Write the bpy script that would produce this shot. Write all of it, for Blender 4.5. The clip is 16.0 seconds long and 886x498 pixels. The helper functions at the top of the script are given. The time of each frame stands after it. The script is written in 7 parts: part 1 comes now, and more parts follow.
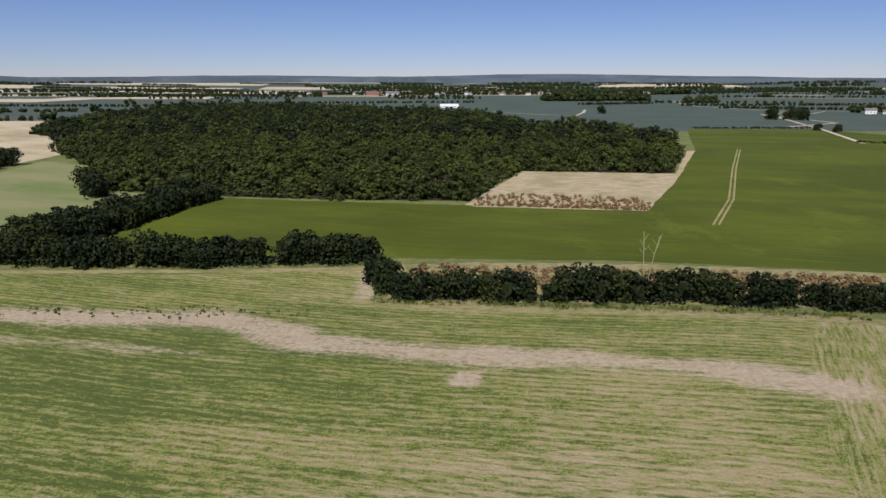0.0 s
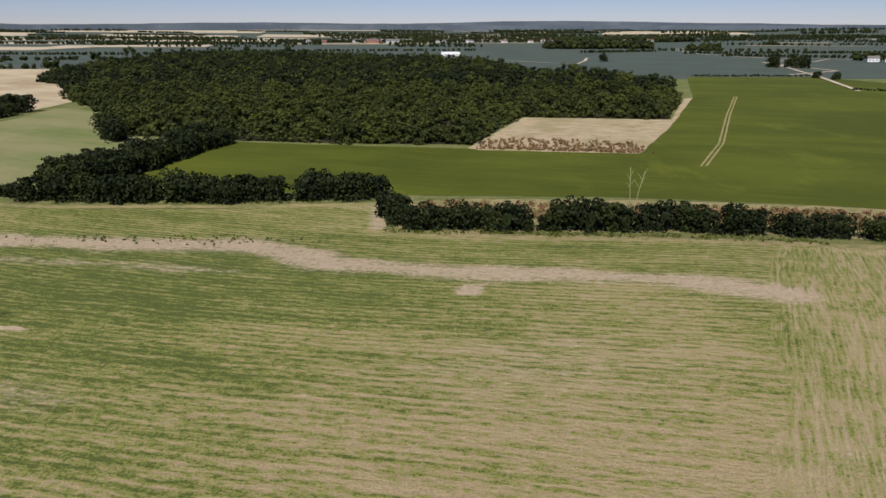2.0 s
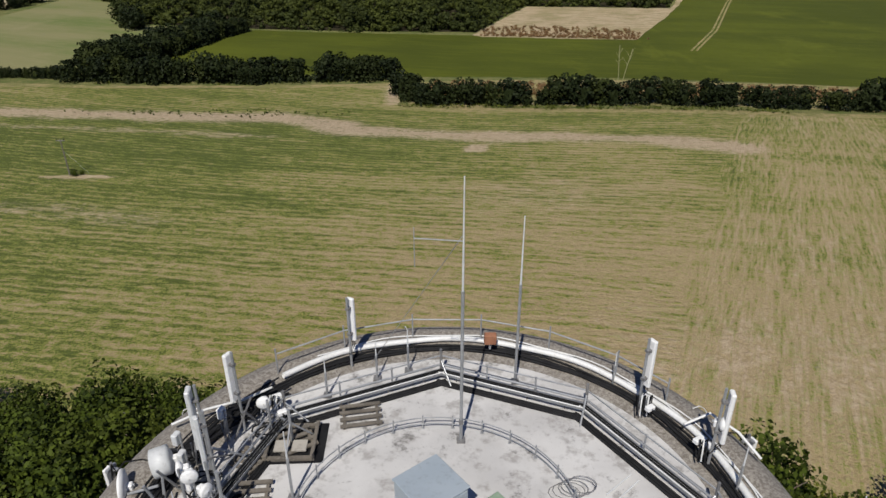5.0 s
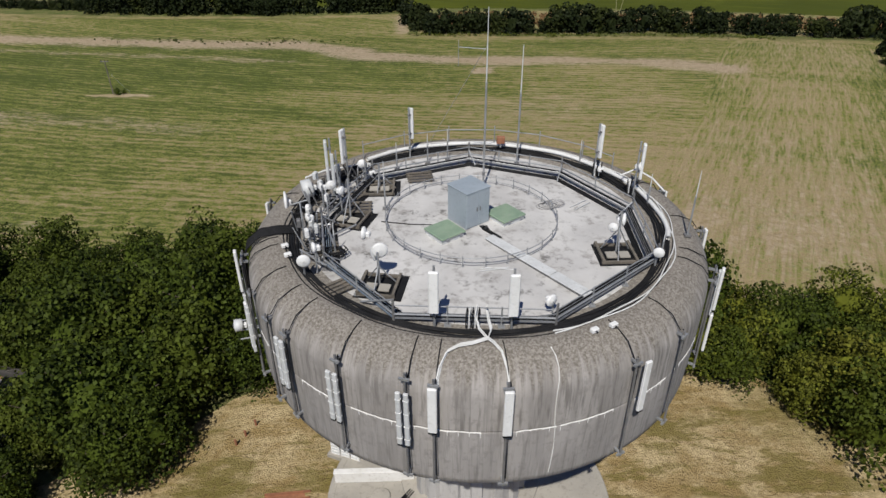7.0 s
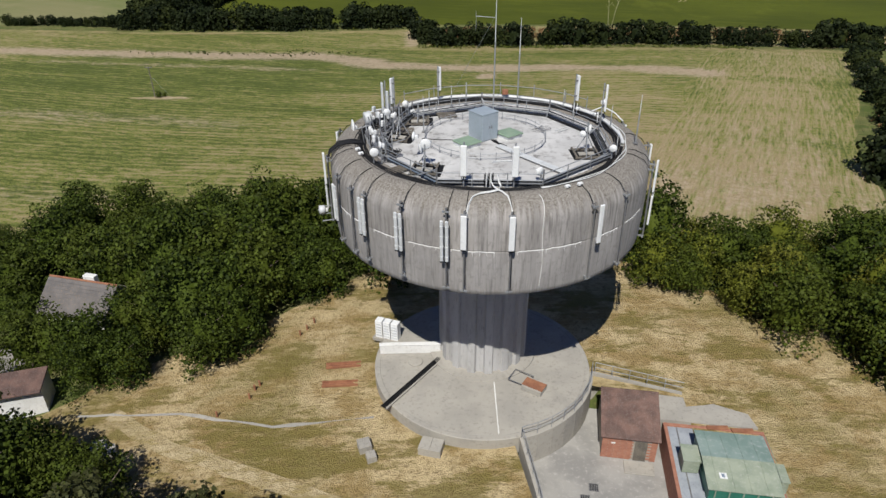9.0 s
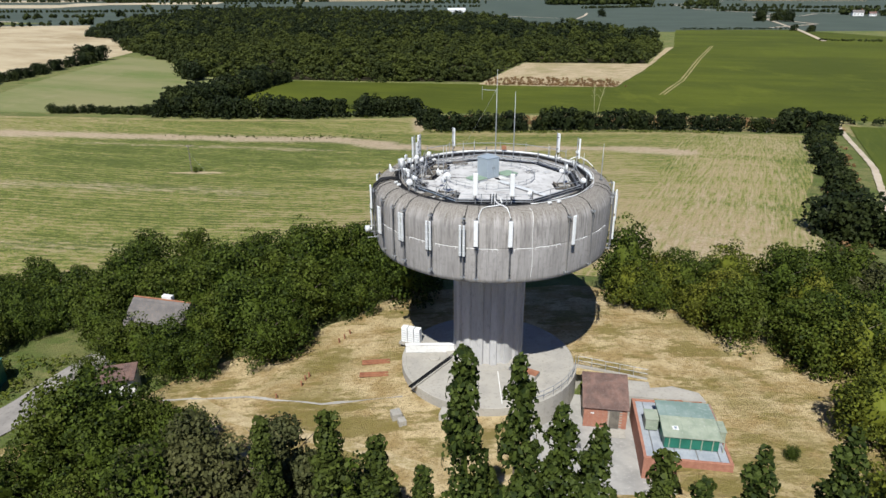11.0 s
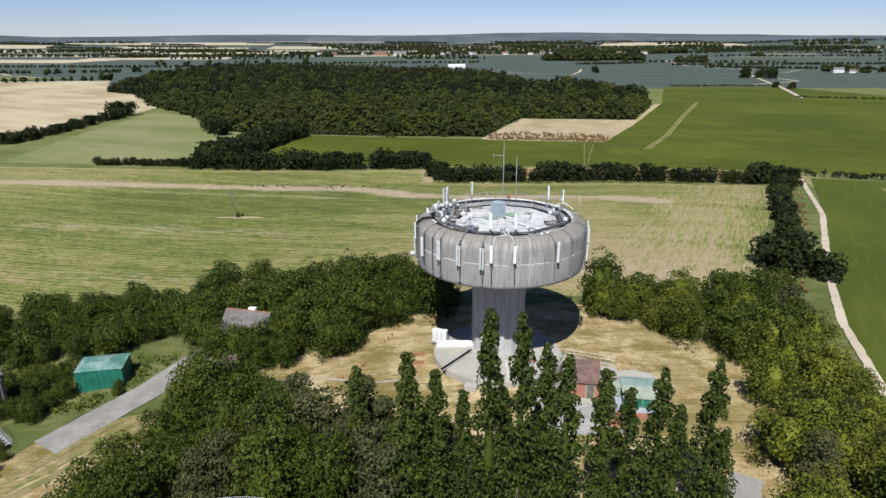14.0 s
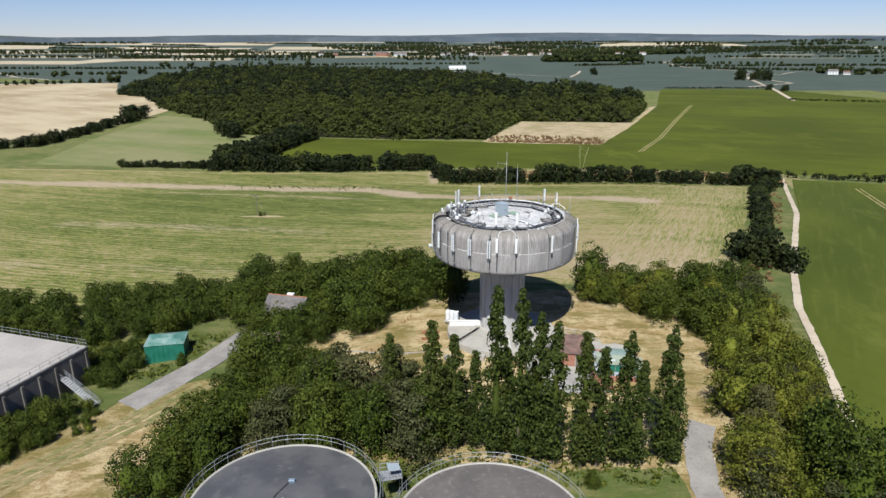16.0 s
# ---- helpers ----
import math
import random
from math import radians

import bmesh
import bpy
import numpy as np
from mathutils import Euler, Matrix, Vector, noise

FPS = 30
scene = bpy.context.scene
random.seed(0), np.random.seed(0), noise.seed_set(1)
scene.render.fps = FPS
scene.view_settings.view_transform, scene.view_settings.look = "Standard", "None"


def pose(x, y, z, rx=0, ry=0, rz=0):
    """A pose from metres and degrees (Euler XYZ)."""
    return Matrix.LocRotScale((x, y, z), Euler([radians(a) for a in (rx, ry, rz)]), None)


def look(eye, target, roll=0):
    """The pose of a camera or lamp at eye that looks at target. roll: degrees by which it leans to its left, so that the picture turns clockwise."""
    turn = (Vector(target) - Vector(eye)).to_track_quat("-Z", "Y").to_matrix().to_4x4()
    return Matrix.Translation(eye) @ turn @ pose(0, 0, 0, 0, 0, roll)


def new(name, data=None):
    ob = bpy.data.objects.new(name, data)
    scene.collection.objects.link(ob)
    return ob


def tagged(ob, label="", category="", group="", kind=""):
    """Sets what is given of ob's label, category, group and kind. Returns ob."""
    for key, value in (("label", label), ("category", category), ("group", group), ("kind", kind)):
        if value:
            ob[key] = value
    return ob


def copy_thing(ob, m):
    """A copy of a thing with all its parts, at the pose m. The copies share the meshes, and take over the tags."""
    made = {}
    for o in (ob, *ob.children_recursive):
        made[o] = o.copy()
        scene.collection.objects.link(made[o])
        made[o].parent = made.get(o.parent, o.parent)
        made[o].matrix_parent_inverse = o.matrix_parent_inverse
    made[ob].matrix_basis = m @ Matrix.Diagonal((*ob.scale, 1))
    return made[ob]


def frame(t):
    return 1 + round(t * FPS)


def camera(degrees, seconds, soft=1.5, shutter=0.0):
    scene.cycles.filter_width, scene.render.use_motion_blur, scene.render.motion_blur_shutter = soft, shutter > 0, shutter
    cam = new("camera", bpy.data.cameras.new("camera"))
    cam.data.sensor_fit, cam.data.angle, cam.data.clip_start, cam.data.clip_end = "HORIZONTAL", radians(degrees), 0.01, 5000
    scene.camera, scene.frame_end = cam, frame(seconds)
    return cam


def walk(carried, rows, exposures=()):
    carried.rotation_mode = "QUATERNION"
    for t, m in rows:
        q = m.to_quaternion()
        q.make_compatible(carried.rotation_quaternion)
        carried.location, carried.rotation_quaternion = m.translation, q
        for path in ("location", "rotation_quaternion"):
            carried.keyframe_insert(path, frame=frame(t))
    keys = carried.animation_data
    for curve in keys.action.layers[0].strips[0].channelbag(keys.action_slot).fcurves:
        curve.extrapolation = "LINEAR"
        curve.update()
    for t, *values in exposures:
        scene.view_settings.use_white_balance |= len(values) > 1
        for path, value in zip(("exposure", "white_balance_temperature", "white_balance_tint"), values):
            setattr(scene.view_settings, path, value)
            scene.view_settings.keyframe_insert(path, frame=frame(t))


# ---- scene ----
cam = camera(68.3, 16.0)
METRES, EYE, TILT, LEAN, TURN = 130.0, 36.1, -4.6, 0.0, 0.0
ROWS = [
    (0.0, 0.0, 0.0, 0.0, 0.0, -9.91, -0.03),
    (0.5, -0.0022, -0.0289, -0.0025, 0.02, -10.4, -0.02),
    (1.0, -0.0045, -0.0583, -0.005, 0.03, -11.34, -0.01),
    (1.5, -0.0069, -0.0878, -0.0077, 0.05, -12.67, -0.03),
    (2.0, -0.0095, -0.118, -0.0098, 0.05, -14.16, -0.02),
    (2.5, -0.0116, -0.1487, -0.0117, 0.07, -15.61, 0.02),
    (3.0, -0.0137, -0.1772, -0.014, 0.08, -16.92, 0.02),
    (5.5, -0.0271, -0.3287, -0.0281, 0.12, -24.09, 0.15),
    (6.0, -0.0299, -0.359, -0.0303, 0.15, -25.6, 0.2),
    (6.5, -0.033, -0.3894, -0.032, 0.2, -27.04, 0.2),
    (7.0, -0.0359, -0.4206, -0.0334, 0.24, -27.29, 0.2),
    (7.5, -0.0388, -0.4511, -0.0354, 0.28, -27.35, 0.23),
    (8.0, -0.0415, -0.4818, -0.0372, 0.31, -27.39, 0.3),
    (8.5, -0.0442, -0.5126, -0.0391, 0.34, -27.17, 0.31),
    (9.0, -0.0469, -0.5439, -0.0414, 0.35, -25.31, 0.35),
    (11.5, -0.062, -0.7018, -0.0425, 0.24, -15.65, 0.18),
    (12.0, -0.0658, -0.7334, -0.0375, 0.22, -13.87, 0.18),
    (12.5, -0.0698, -0.7652, -0.0326, 0.2, -13.3, 0.16),
    (13.0, -0.0739, -0.797, -0.0273, 0.19, -13.3, 0.14),
    (13.5, -0.0782, -0.8289, -0.0219, 0.18, -13.32, 0.12),
    (14.0, -0.0826, -0.8606, -0.0165, 0.17, -13.33, 0.1),
    (14.5, -0.0868, -0.8925, -0.011, 0.15, -13.34, 0.09),
    (15.0, -0.0908, -0.9246, -0.0054, 0.15, -13.35, 0.08),
    (15.5, -0.0946, -0.9567, 0.0003, 0.14, -13.36, 0.09),
    (16.0, -0.0983, -0.9891, 0.0058, 0.14, -13.37, 0.11),
]
walk(cam, [(t, pose(0, 0, EYE, TILT, LEAN, TURN) @ pose(METRES * x, METRES * y, METRES * z, 90 + pitch, roll, yaw)) for t, x, y, z, yaw, pitch, roll in ROWS],
     [(0, 0.04, 5950, 13), (1, 0.01, 6050, 15), (2, 0.0, 6250, 14), (3, 0.02, 6450, 13), (5.5, -0.27, 6400, 10), (7, -0.28, 6350, 10), (9, -0.10, 6250, 9), (11.5, 0.32, 6050, 8), (12.5, 0.32, 6000, 8), (16, 0.34, 6000, 8)])

# ---- light ----
SUN_EL, SUN_ROT = radians(52.5), radians(192.0)
SUN_TO = Vector((math.sin(SUN_ROT) * math.cos(SUN_EL), math.cos(SUN_ROT) * math.cos(SUN_EL), math.sin(SUN_EL)))
world = bpy.data.worlds.new("sky")
scene.world = world
world.use_nodes = True
wn = world.node_tree.nodes
sky = wn.new("ShaderNodeTexSky")
sky.sky_type, sky.sun_disc = "NISHITA", False
sky.sun_elevation, sky.sun_rotation = SUN_EL, SUN_ROT
sky.altitude, sky.air_density, sky.dust_density, sky.ozone_density = 800.0, 0.9, 0.0, 3.0
wn["Background"].inputs["Strength"].default_value = 0.056
tint = wn.new("ShaderNodeMix")
tint.data_type, tint.blend_type = "RGBA", "MULTIPLY"
tint.inputs[0].default_value, tint.inputs[7].default_value = 1.0, (1.0, 1.0, 1.26, 1.0)
world.node_tree.links.new(sky.outputs[0], tint.inputs[6])
world.node_tree.links.new(tint.outputs[2], wn["Background"].inputs["Color"])
sun = new("sun", bpy.data.lights.new("sun", "SUN"))
sun.data.energy, sun.data.angle, sun.data.color = 5.45, radians(0.53), (1.0, 0.95, 0.86)
sun.matrix_world = look(SUN_TO * 300, (0, 0, 0))


# ---- materials ----
class Net:
    """A small helper round one material's node tree."""

    def __init__(self, name):
        self.mat = bpy.data.materials.new(name)
        self.mat.use_nodes = True
        self.t = self.mat.node_tree
        self.bsdf = self.t.nodes["Principled BSDF"]
        self.out = self.t.nodes["Material Output"]
        self.pos = self.node("ShaderNodeNewGeometry").outputs["Position"]

    def node(self, kind, operation="", data_type="", attribute_name=""):
        n = self.t.nodes.new(kind)
        if operation:
            n.operation = operation
        if data_type:
            n.data_type = data_type
        if attribute_name:
            n.attribute_name = attribute_name
        return n

    def wire(self, a, b):
        if isinstance(a, bpy.types.NodeSocket):
            self.t.links.new(a, b)
        else:
            b.default_value = a

    def math(self, op, a, b=0.0, c=0.0):
        n = self.node("ShaderNodeMath", operation=op)
        for i, v in enumerate((a, b, c)):
            self.wire(v, n.inputs[i])
        return n.outputs[0]

    def scaled(self, vec, s):
        n = self.node("ShaderNodeVectorMath", operation="MULTIPLY")
        self.wire(vec, n.inputs[0])
        n.inputs[1].default_value = s
        return n.outputs[0]

    def noise(self, vec, scale, detail=3.0, rough=0.55):
        n = self.node("ShaderNodeTexNoise")
        self.wire(vec, n.inputs["Vector"])
        n.inputs["Scale"].default_value, n.inputs["Detail"].default_value, n.inputs["Roughness"].default_value = scale, detail, rough
        return n.outputs[0]

    def ramp(self, v, lo, hi):
        n = self.node("ShaderNodeMapRange")
        n.interpolation_type = "SMOOTHSTEP"
        self.wire(v, n.inputs[0])
        n.inputs[1].default_value, n.inputs[2].default_value = lo, hi
        return n.outputs[0]

    def mix(self, f, a, b):
        n = self.node("ShaderNodeMix", data_type="RGBA")
        self.wire(f, n.inputs[0])
        for v, s in ((a, n.inputs[6]), (b, n.inputs[7])):
            self.wire((*v, 1.0) if isinstance(v, tuple) else v, s)
        return n.outputs[2]

    def attr(self, name):
        return self.node("ShaderNodeAttribute", attribute_name=name).outputs["Fac"]

    def split(self):
        n = self.node("ShaderNodeSeparateXYZ")
        self.wire(self.pos, n.inputs[0])
        return n.outputs

    def join(self, x, y, z):
        n = self.node("ShaderNodeCombineXYZ")
        for i, v in enumerate((x, y, z)):
            self.wire(v, n.inputs[i])
        return n.outputs[0]

    def done(self, colour, rough=0.85, metal=0.0, height=None, bump=0.3, dist=0.02, spec=0.5):
        self.wire((*colour, 1.0) if isinstance(colour, tuple) else colour, self.bsdf.inputs["Base Color"])
        self.wire(rough, self.bsdf.inputs["Roughness"])
        self.bsdf.inputs["Metallic"].default_value = metal
        self.bsdf.inputs["Specular IOR Level"].default_value = spec
        if height is not None:
            b = self.node("ShaderNodeBump")
            b.inputs["Strength"].default_value, b.inputs["Distance"].default_value = bump, dist
            self.wire(height, b.inputs["Height"])
            self.t.links.new(b.outputs[0], self.bsdf.inputs["Normal"])
        return self.mat


def plain(name, a, b, c, coarse=0.6, fine=9.0, rough=0.8, metal=0.0, bump=0.3, dist=0.01, stretch=(1, 1, 1), spec=0.5):
    """Two colours mingled at a coarse scale, worn with a third at a fine one."""
    n = Net(name)
    v = n.scaled(n.pos, stretch)
    big, small = n.noise(v, coarse, 4.0), n.noise(v, fine, 3.0, 0.65)
    col = n.mix(n.ramp(big, 0.35, 0.65), a, b)
    col = n.mix(n.math("MULTIPLY", n.ramp(small, 0.5, 0.78), 0.75), col, c)
    return n.done(col, n.math("MULTIPLY_ADD", small, 0.2, rough - 0.1), metal, small, bump, dist, spec)


def leaf_material(name, deep, light, warm, island_mix=0.85, patch=0.8):
    n = Net(name)
    island = n.node("ShaderNodeNewGeometry").outputs["Random Per Island"]
    tree = n.node("ShaderNodeObjectInfo").outputs["Random"]
    tint = n.math("ADD", n.attr("tint"), n.math("MULTIPLY", tree, 0.6))
    col = n.mix(n.math("MULTIPLY_ADD", island, island_mix, n.math("MULTIPLY_ADD", n.noise(n.pos, patch, 2.0), 0.6, -0.3 + (0.85 - island_mix) * 0.4)), deep, light)
    col = n.mix(n.math("MULTIPLY", n.ramp(tint, 0.25, 1.0), 0.55), col, warm)
    d, tr, mx = n.node("ShaderNodeBsdfPrincipled"), n.node("ShaderNodeBsdfTranslucent"), n.node("ShaderNodeMixShader")
    n.t.links.new(col, d.inputs["Base Color"])
    d.inputs["Roughness"].default_value, d.inputs["Specular IOR Level"].default_value = 0.65, 0.12
    n.t.links.new(col, tr.inputs["Color"])
    mx.inputs[0].default_value = 0.12
    n.t.links.new(d.outputs[0], mx.inputs[1])
    n.t.links.new(tr.outputs[0], mx.inputs[2])
    n.t.links.new(mx.outputs[0], n.out.inputs["Surface"])
    return n.mat


LEAF = leaf_material("broad_leaves", (0.009, 0.016, 0.003), (0.078, 0.108, 0.013), (0.135, 0.148, 0.020), 0.75, 0.6)
LEAF_OLIVE = leaf_material("olive_leaves", (0.020, 0.029, 0.005), (0.155, 0.172, 0.020), (0.25, 0.215, 0.032))
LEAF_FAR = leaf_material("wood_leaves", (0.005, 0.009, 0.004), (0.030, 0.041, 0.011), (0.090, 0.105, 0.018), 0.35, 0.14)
LEAF_POPLAR = leaf_material("poplar_leaves", (0.014, 0.024, 0.005), (0.074, 0.096, 0.017), (0.10, 0.112, 0.021))
LEAF_PINE = leaf_material("pine_needles", (0.022, 0.028, 0.010), (0.112, 0.114, 0.042), (0.15, 0.135, 0.048), 0.55, 0.5)
LEAF_DRY = leaf_material("dry_weeds", (0.10, 0.055, 0.02), (0.22, 0.13, 0.06), (0.25, 0.16, 0.08))
DRY_WOOD = plain("bleached_wood", (0.30, 0.29, 0.14), (0.24, 0.23, 0.11), (0.26, 0.23, 0.15), 1.5, 14, 0.9, bump=0.3)
BARK = plain("bark", (0.11, 0.085, 0.06), (0.16, 0.13, 0.10), (0.05, 0.04, 0.03), 1.5, 14, 0.95, bump=0.8)
STEEL = plain("galvanised_steel", (0.42, 0.43, 0.44), (0.34, 0.35, 0.36), (0.22, 0.21, 0.20), 2.0, 18, 0.5, 0.55, 0.1)
DARK_STEEL = plain("dull_steel", (0.16, 0.16, 0.165), (0.22, 0.215, 0.21), (0.10, 0.08, 0.07), 2.0, 14, 0.6, 0.3, 0.15)
BLUE_STEEL = plain("blue_grey_steel", (0.16, 0.22, 0.30), (0.24, 0.29, 0.35), (0.30, 0.31, 0.32), 1.2, 9, 0.5, 0.2, 0.1)
WHITE = plain("white_plastic", (0.78, 0.78, 0.77), (0.72, 0.72, 0.71), (0.55, 0.55, 0.53), 1.2, 8, 0.45, 0, 0.05)
LIGHT_GREY = plain("pale_grey_plastic", (0.60, 0.61, 0.61), (0.52, 0.53, 0.53), (0.38, 0.38, 0.37), 1.5, 8, 0.5, 0, 0.05)
CABLE = plain("black_cable", (0.008, 0.008, 0.009), (0.014, 0.014, 0.015), (0.03, 0.03, 0.03), 2, 20, 0.7, 0, 0.05, spec=0.2)
CABLE_WHITE = plain("white_cable", (0.70, 0.70, 0.69), (0.62, 0.62, 0.60), (0.42, 0.42, 0.40), 1.5, 12, 0.5, 0, 0.05)
CABINET = plain("cabinet_steel", (0.36, 0.41, 0.45), (0.33, 0.38, 0.42), (0.28, 0.31, 0.33), 0.8, 6, 0.45, 0.15, 0.08)
GREEN_GRP = plain("faded_green_lid", (0.19, 0.27, 0.19), (0.23, 0.31, 0.22), (0.30, 0.33, 0.27), 1.5, 9, 0.6, 0, 0.1)
GREEN_STEEL = plain("green_painted_steel", (0.012, 0.115, 0.075), (0.02, 0.15, 0.10), (0.06, 0.17, 0.12), 0.7, 5, 0.45, 0, 0.1)
GREEN_ROOF = plain("weathered_green_sheet", (0.23, 0.27, 0.20), (0.31, 0.34, 0.26), (0.40, 0.41, 0.36), 0.9, 5, 0.6, 0, 0.15)
PALE_ROOF = plain("pale_roof_sheet", (0.24, 0.31, 0.28), (0.17, 0.24, 0.21), (0.36, 0.39, 0.37), 0.5, 3, 0.6, 0, 0.15)
FELT = plain("grey_roof_felt", (0.26, 0.28, 0.31), (0.33, 0.35, 0.38), (0.19, 0.20, 0.21), 0.8, 7, 0.85, 0, 0.25)
BRICK = plain("red_brick", (0.30, 0.13, 0.085), (0.36, 0.17, 0.11), (0.20, 0.10, 0.075), 3.0, 16, 0.9, 0, 0.4)
MORTAR = plain("mortar", (0.36, 0.32, 0.27), (0.30, 0.27, 0.23), (0.22, 0.20, 0.17), 3.0, 20, 0.95, 0, 0.4)
TILE = plain("clay_tile", (0.090, 0.052, 0.042), (0.155, 0.088, 0.068), (0.30, 0.27, 0.245), 1.1, 17.0, 0.85, 0, 0.4)
SLATE = plain("old_slate", (0.105, 0.096, 0.092), (0.145, 0.13, 0.122), (0.24, 0.18, 0.12), 0.8, 7, 0.8, 0, 0.3)
RENDER = plain("white_render", (0.74, 0.73, 0.71), (0.66, 0.65, 0.62), (0.46, 0.43, 0.40), 0.8, 5, 0.85, 0, 0.2)
RUST = plain("rusty_sheet", (0.24, 0.10, 0.055), (0.33, 0.15, 0.08), (0.16, 0.08, 0.05), 1.2, 8, 0.85, 0.1, 0.3)
TIMBER = plain("weathered_timber", (0.15, 0.13, 0.105), (0.10, 0.088, 0.072), (0.24, 0.22, 0.19), 1.4, 12, 0.9, 0, 0.4)
CONCRETE = plain("site_concrete", (0.37, 0.345, 0.30), (0.31, 0.29, 0.255), (0.22, 0.20, 0.175), 0.35, 3.5, 0.92, 0, 0.3)
YARD = plain("yard_concrete", (0.33, 0.315, 0.29), (0.24, 0.23, 0.215), (0.42, 0.40, 0.37), 0.4, 3.0, 0.92, 0, 0.3)
ROAD = plain("worn_tarmac", (0.20, 0.183, 0.165), (0.27, 0.248, 0.222), (0.13, 0.12, 0.105), 0.25, 2.2, 0.93, 0, 0.3)
TANK_TOP = plain("dark_tank_roof", (0.060, 0.061, 0.064), (0.092, 0.091, 0.092), (0.12, 0.118, 0.116), 0.25, 0.8, 0.6, 0, 0.15)
TANK_TOP_B = plain("brown_tank_roof", (0.13, 0.115, 0.105), (0.10, 0.09, 0.085), (0.20, 0.185, 0.175), 0.25, 1.6, 0.65, 0, 0.15)
SOIL = plain("dark_soil", (0.030, 0.026, 0.015), (0.042, 0.036, 0.022), (0.025, 0.03, 0.012), 1.0, 8, 0.97, 0, 0.5, spec=0.05)
DIRT = plain("chalky_track", (0.46, 0.385, 0.29), (0.38, 0.31, 0.22), (0.55, 0.48, 0.39), 0.25, 2.5, 0.95, 0, 0.4, 0.03)


def roof_concrete():
    n = Net("roof_concrete")
    big, mid, fine = n.noise(n.pos, 0.35, 4), n.noise(n.pos, 1.6, 5, 0.65), n.noise(n.pos, 9, 4, 0.7)
    col = n.mix(n.ramp(big, 0.3, 0.7), (0.43, 0.42, 0.41), (0.55, 0.54, 0.525))
    col = n.mix(n.math("MULTIPLY", n.ramp(mid, 0.50, 0.68), 0.7), col, (0.25, 0.235, 0.22))
    col = n.mix(n.math("MULTIPLY", n.ramp(n.noise(n.pos, 0.9, 6, 0.72), 0.565, 0.69), 0.85), col, (0.085, 0.08, 0.072))
    col = n.mix(n.math("MULTIPLY", n.ramp(fine, 0.60, 0.75), 0.5), col, (0.20, 0.19, 0.18))
    return n.done(col, 0.9, 0, fine, 0.3, 0.01)


def drum_concrete():
    """Board-marked concrete with rain streaks down the wall and lichen on the shoulder."""
    n = Net("drum_concrete")
    x, y, z = n.split()
    ang = n.math("ARCTAN2", n.math("SUBTRACT", x, -3.15), n.math("SUBTRACT", y, -25.6))
    wall = n.join(n.math("MULTIPLY", ang, 11.5), 0.0, n.math("MULTIPLY", z, 0.09))
    streak, streak2 = n.noise(wall, 1.1, 4, 0.6), n.noise(wall, 4.5, 3, 0.6)
    thin = n.noise(n.join(n.math("MULTIPLY", ang, 11.5), 0.0, n.math("MULTIPLY", z, 0.03)), 9.0, 3, 0.65)
    big, mid, fine, grain = n.noise(n.pos, 0.5, 4), n.noise(n.pos, 2.4, 5, 0.7), n.noise(n.pos, 9.0, 5, 0.75), n.noise(n.pos, 16, 4, 0.7)
    low = n.mix(n.ramp(streak, 0.36, 0.66), (0.37, 0.345, 0.325), (0.25, 0.232, 0.216))
    low = n.mix(n.math("MULTIPLY", n.ramp(streak2, 0.47, 0.68), 0.75), low, (0.135, 0.123, 0.112))
    low = n.mix(n.math("MULTIPLY", n.ramp(thin, 0.52, 0.72), 0.55), low, (0.12, 0.11, 0.10))
    below = n.mix(n.ramp(big, 0.3, 0.7), (0.36, 0.342, 0.33), (0.285, 0.27, 0.258))
    below = n.mix(n.math("MULTIPLY", n.ramp(thin, 0.52, 0.70), 0.45), below, (0.17, 0.158, 0.148))
    body = n.mix(n.math("MULTIPLY", n.ramp(z, 16.75, 16.65), 0.4), low, below)
    body = n.mix(n.math("MULTIPLY", n.ramp(mid, 0.50, 0.68), 0.5), body, (0.19, 0.176, 0.163))
    body = n.mix(n.math("MULTIPLY", n.ramp(n.noise(wall, 2.2, 3), 0.62, 0.72), n.math("MULTIPLY", n.ramp(z, 16.9, 15.0), 0.35)), body, (0.55, 0.54, 0.52))
    top = n.mix(n.ramp(fine, 0.4, 0.62), (0.135, 0.118, 0.098), (0.285, 0.262, 0.23))
    top = n.mix(n.math("MULTIPLY", n.ramp(grain, 0.58, 0.7), 0.6), top, (0.42, 0.40, 0.37))
    edge = n.math("ADD", z, n.math("MULTIPLY", n.math("SUBTRACT", streak2, 0.5), 2.6))
    col = n.mix(n.ramp(edge, 18.7, 19.7), body, top)
    return n.done(col, 0.93, 0, grain, 0.35, 0.015)


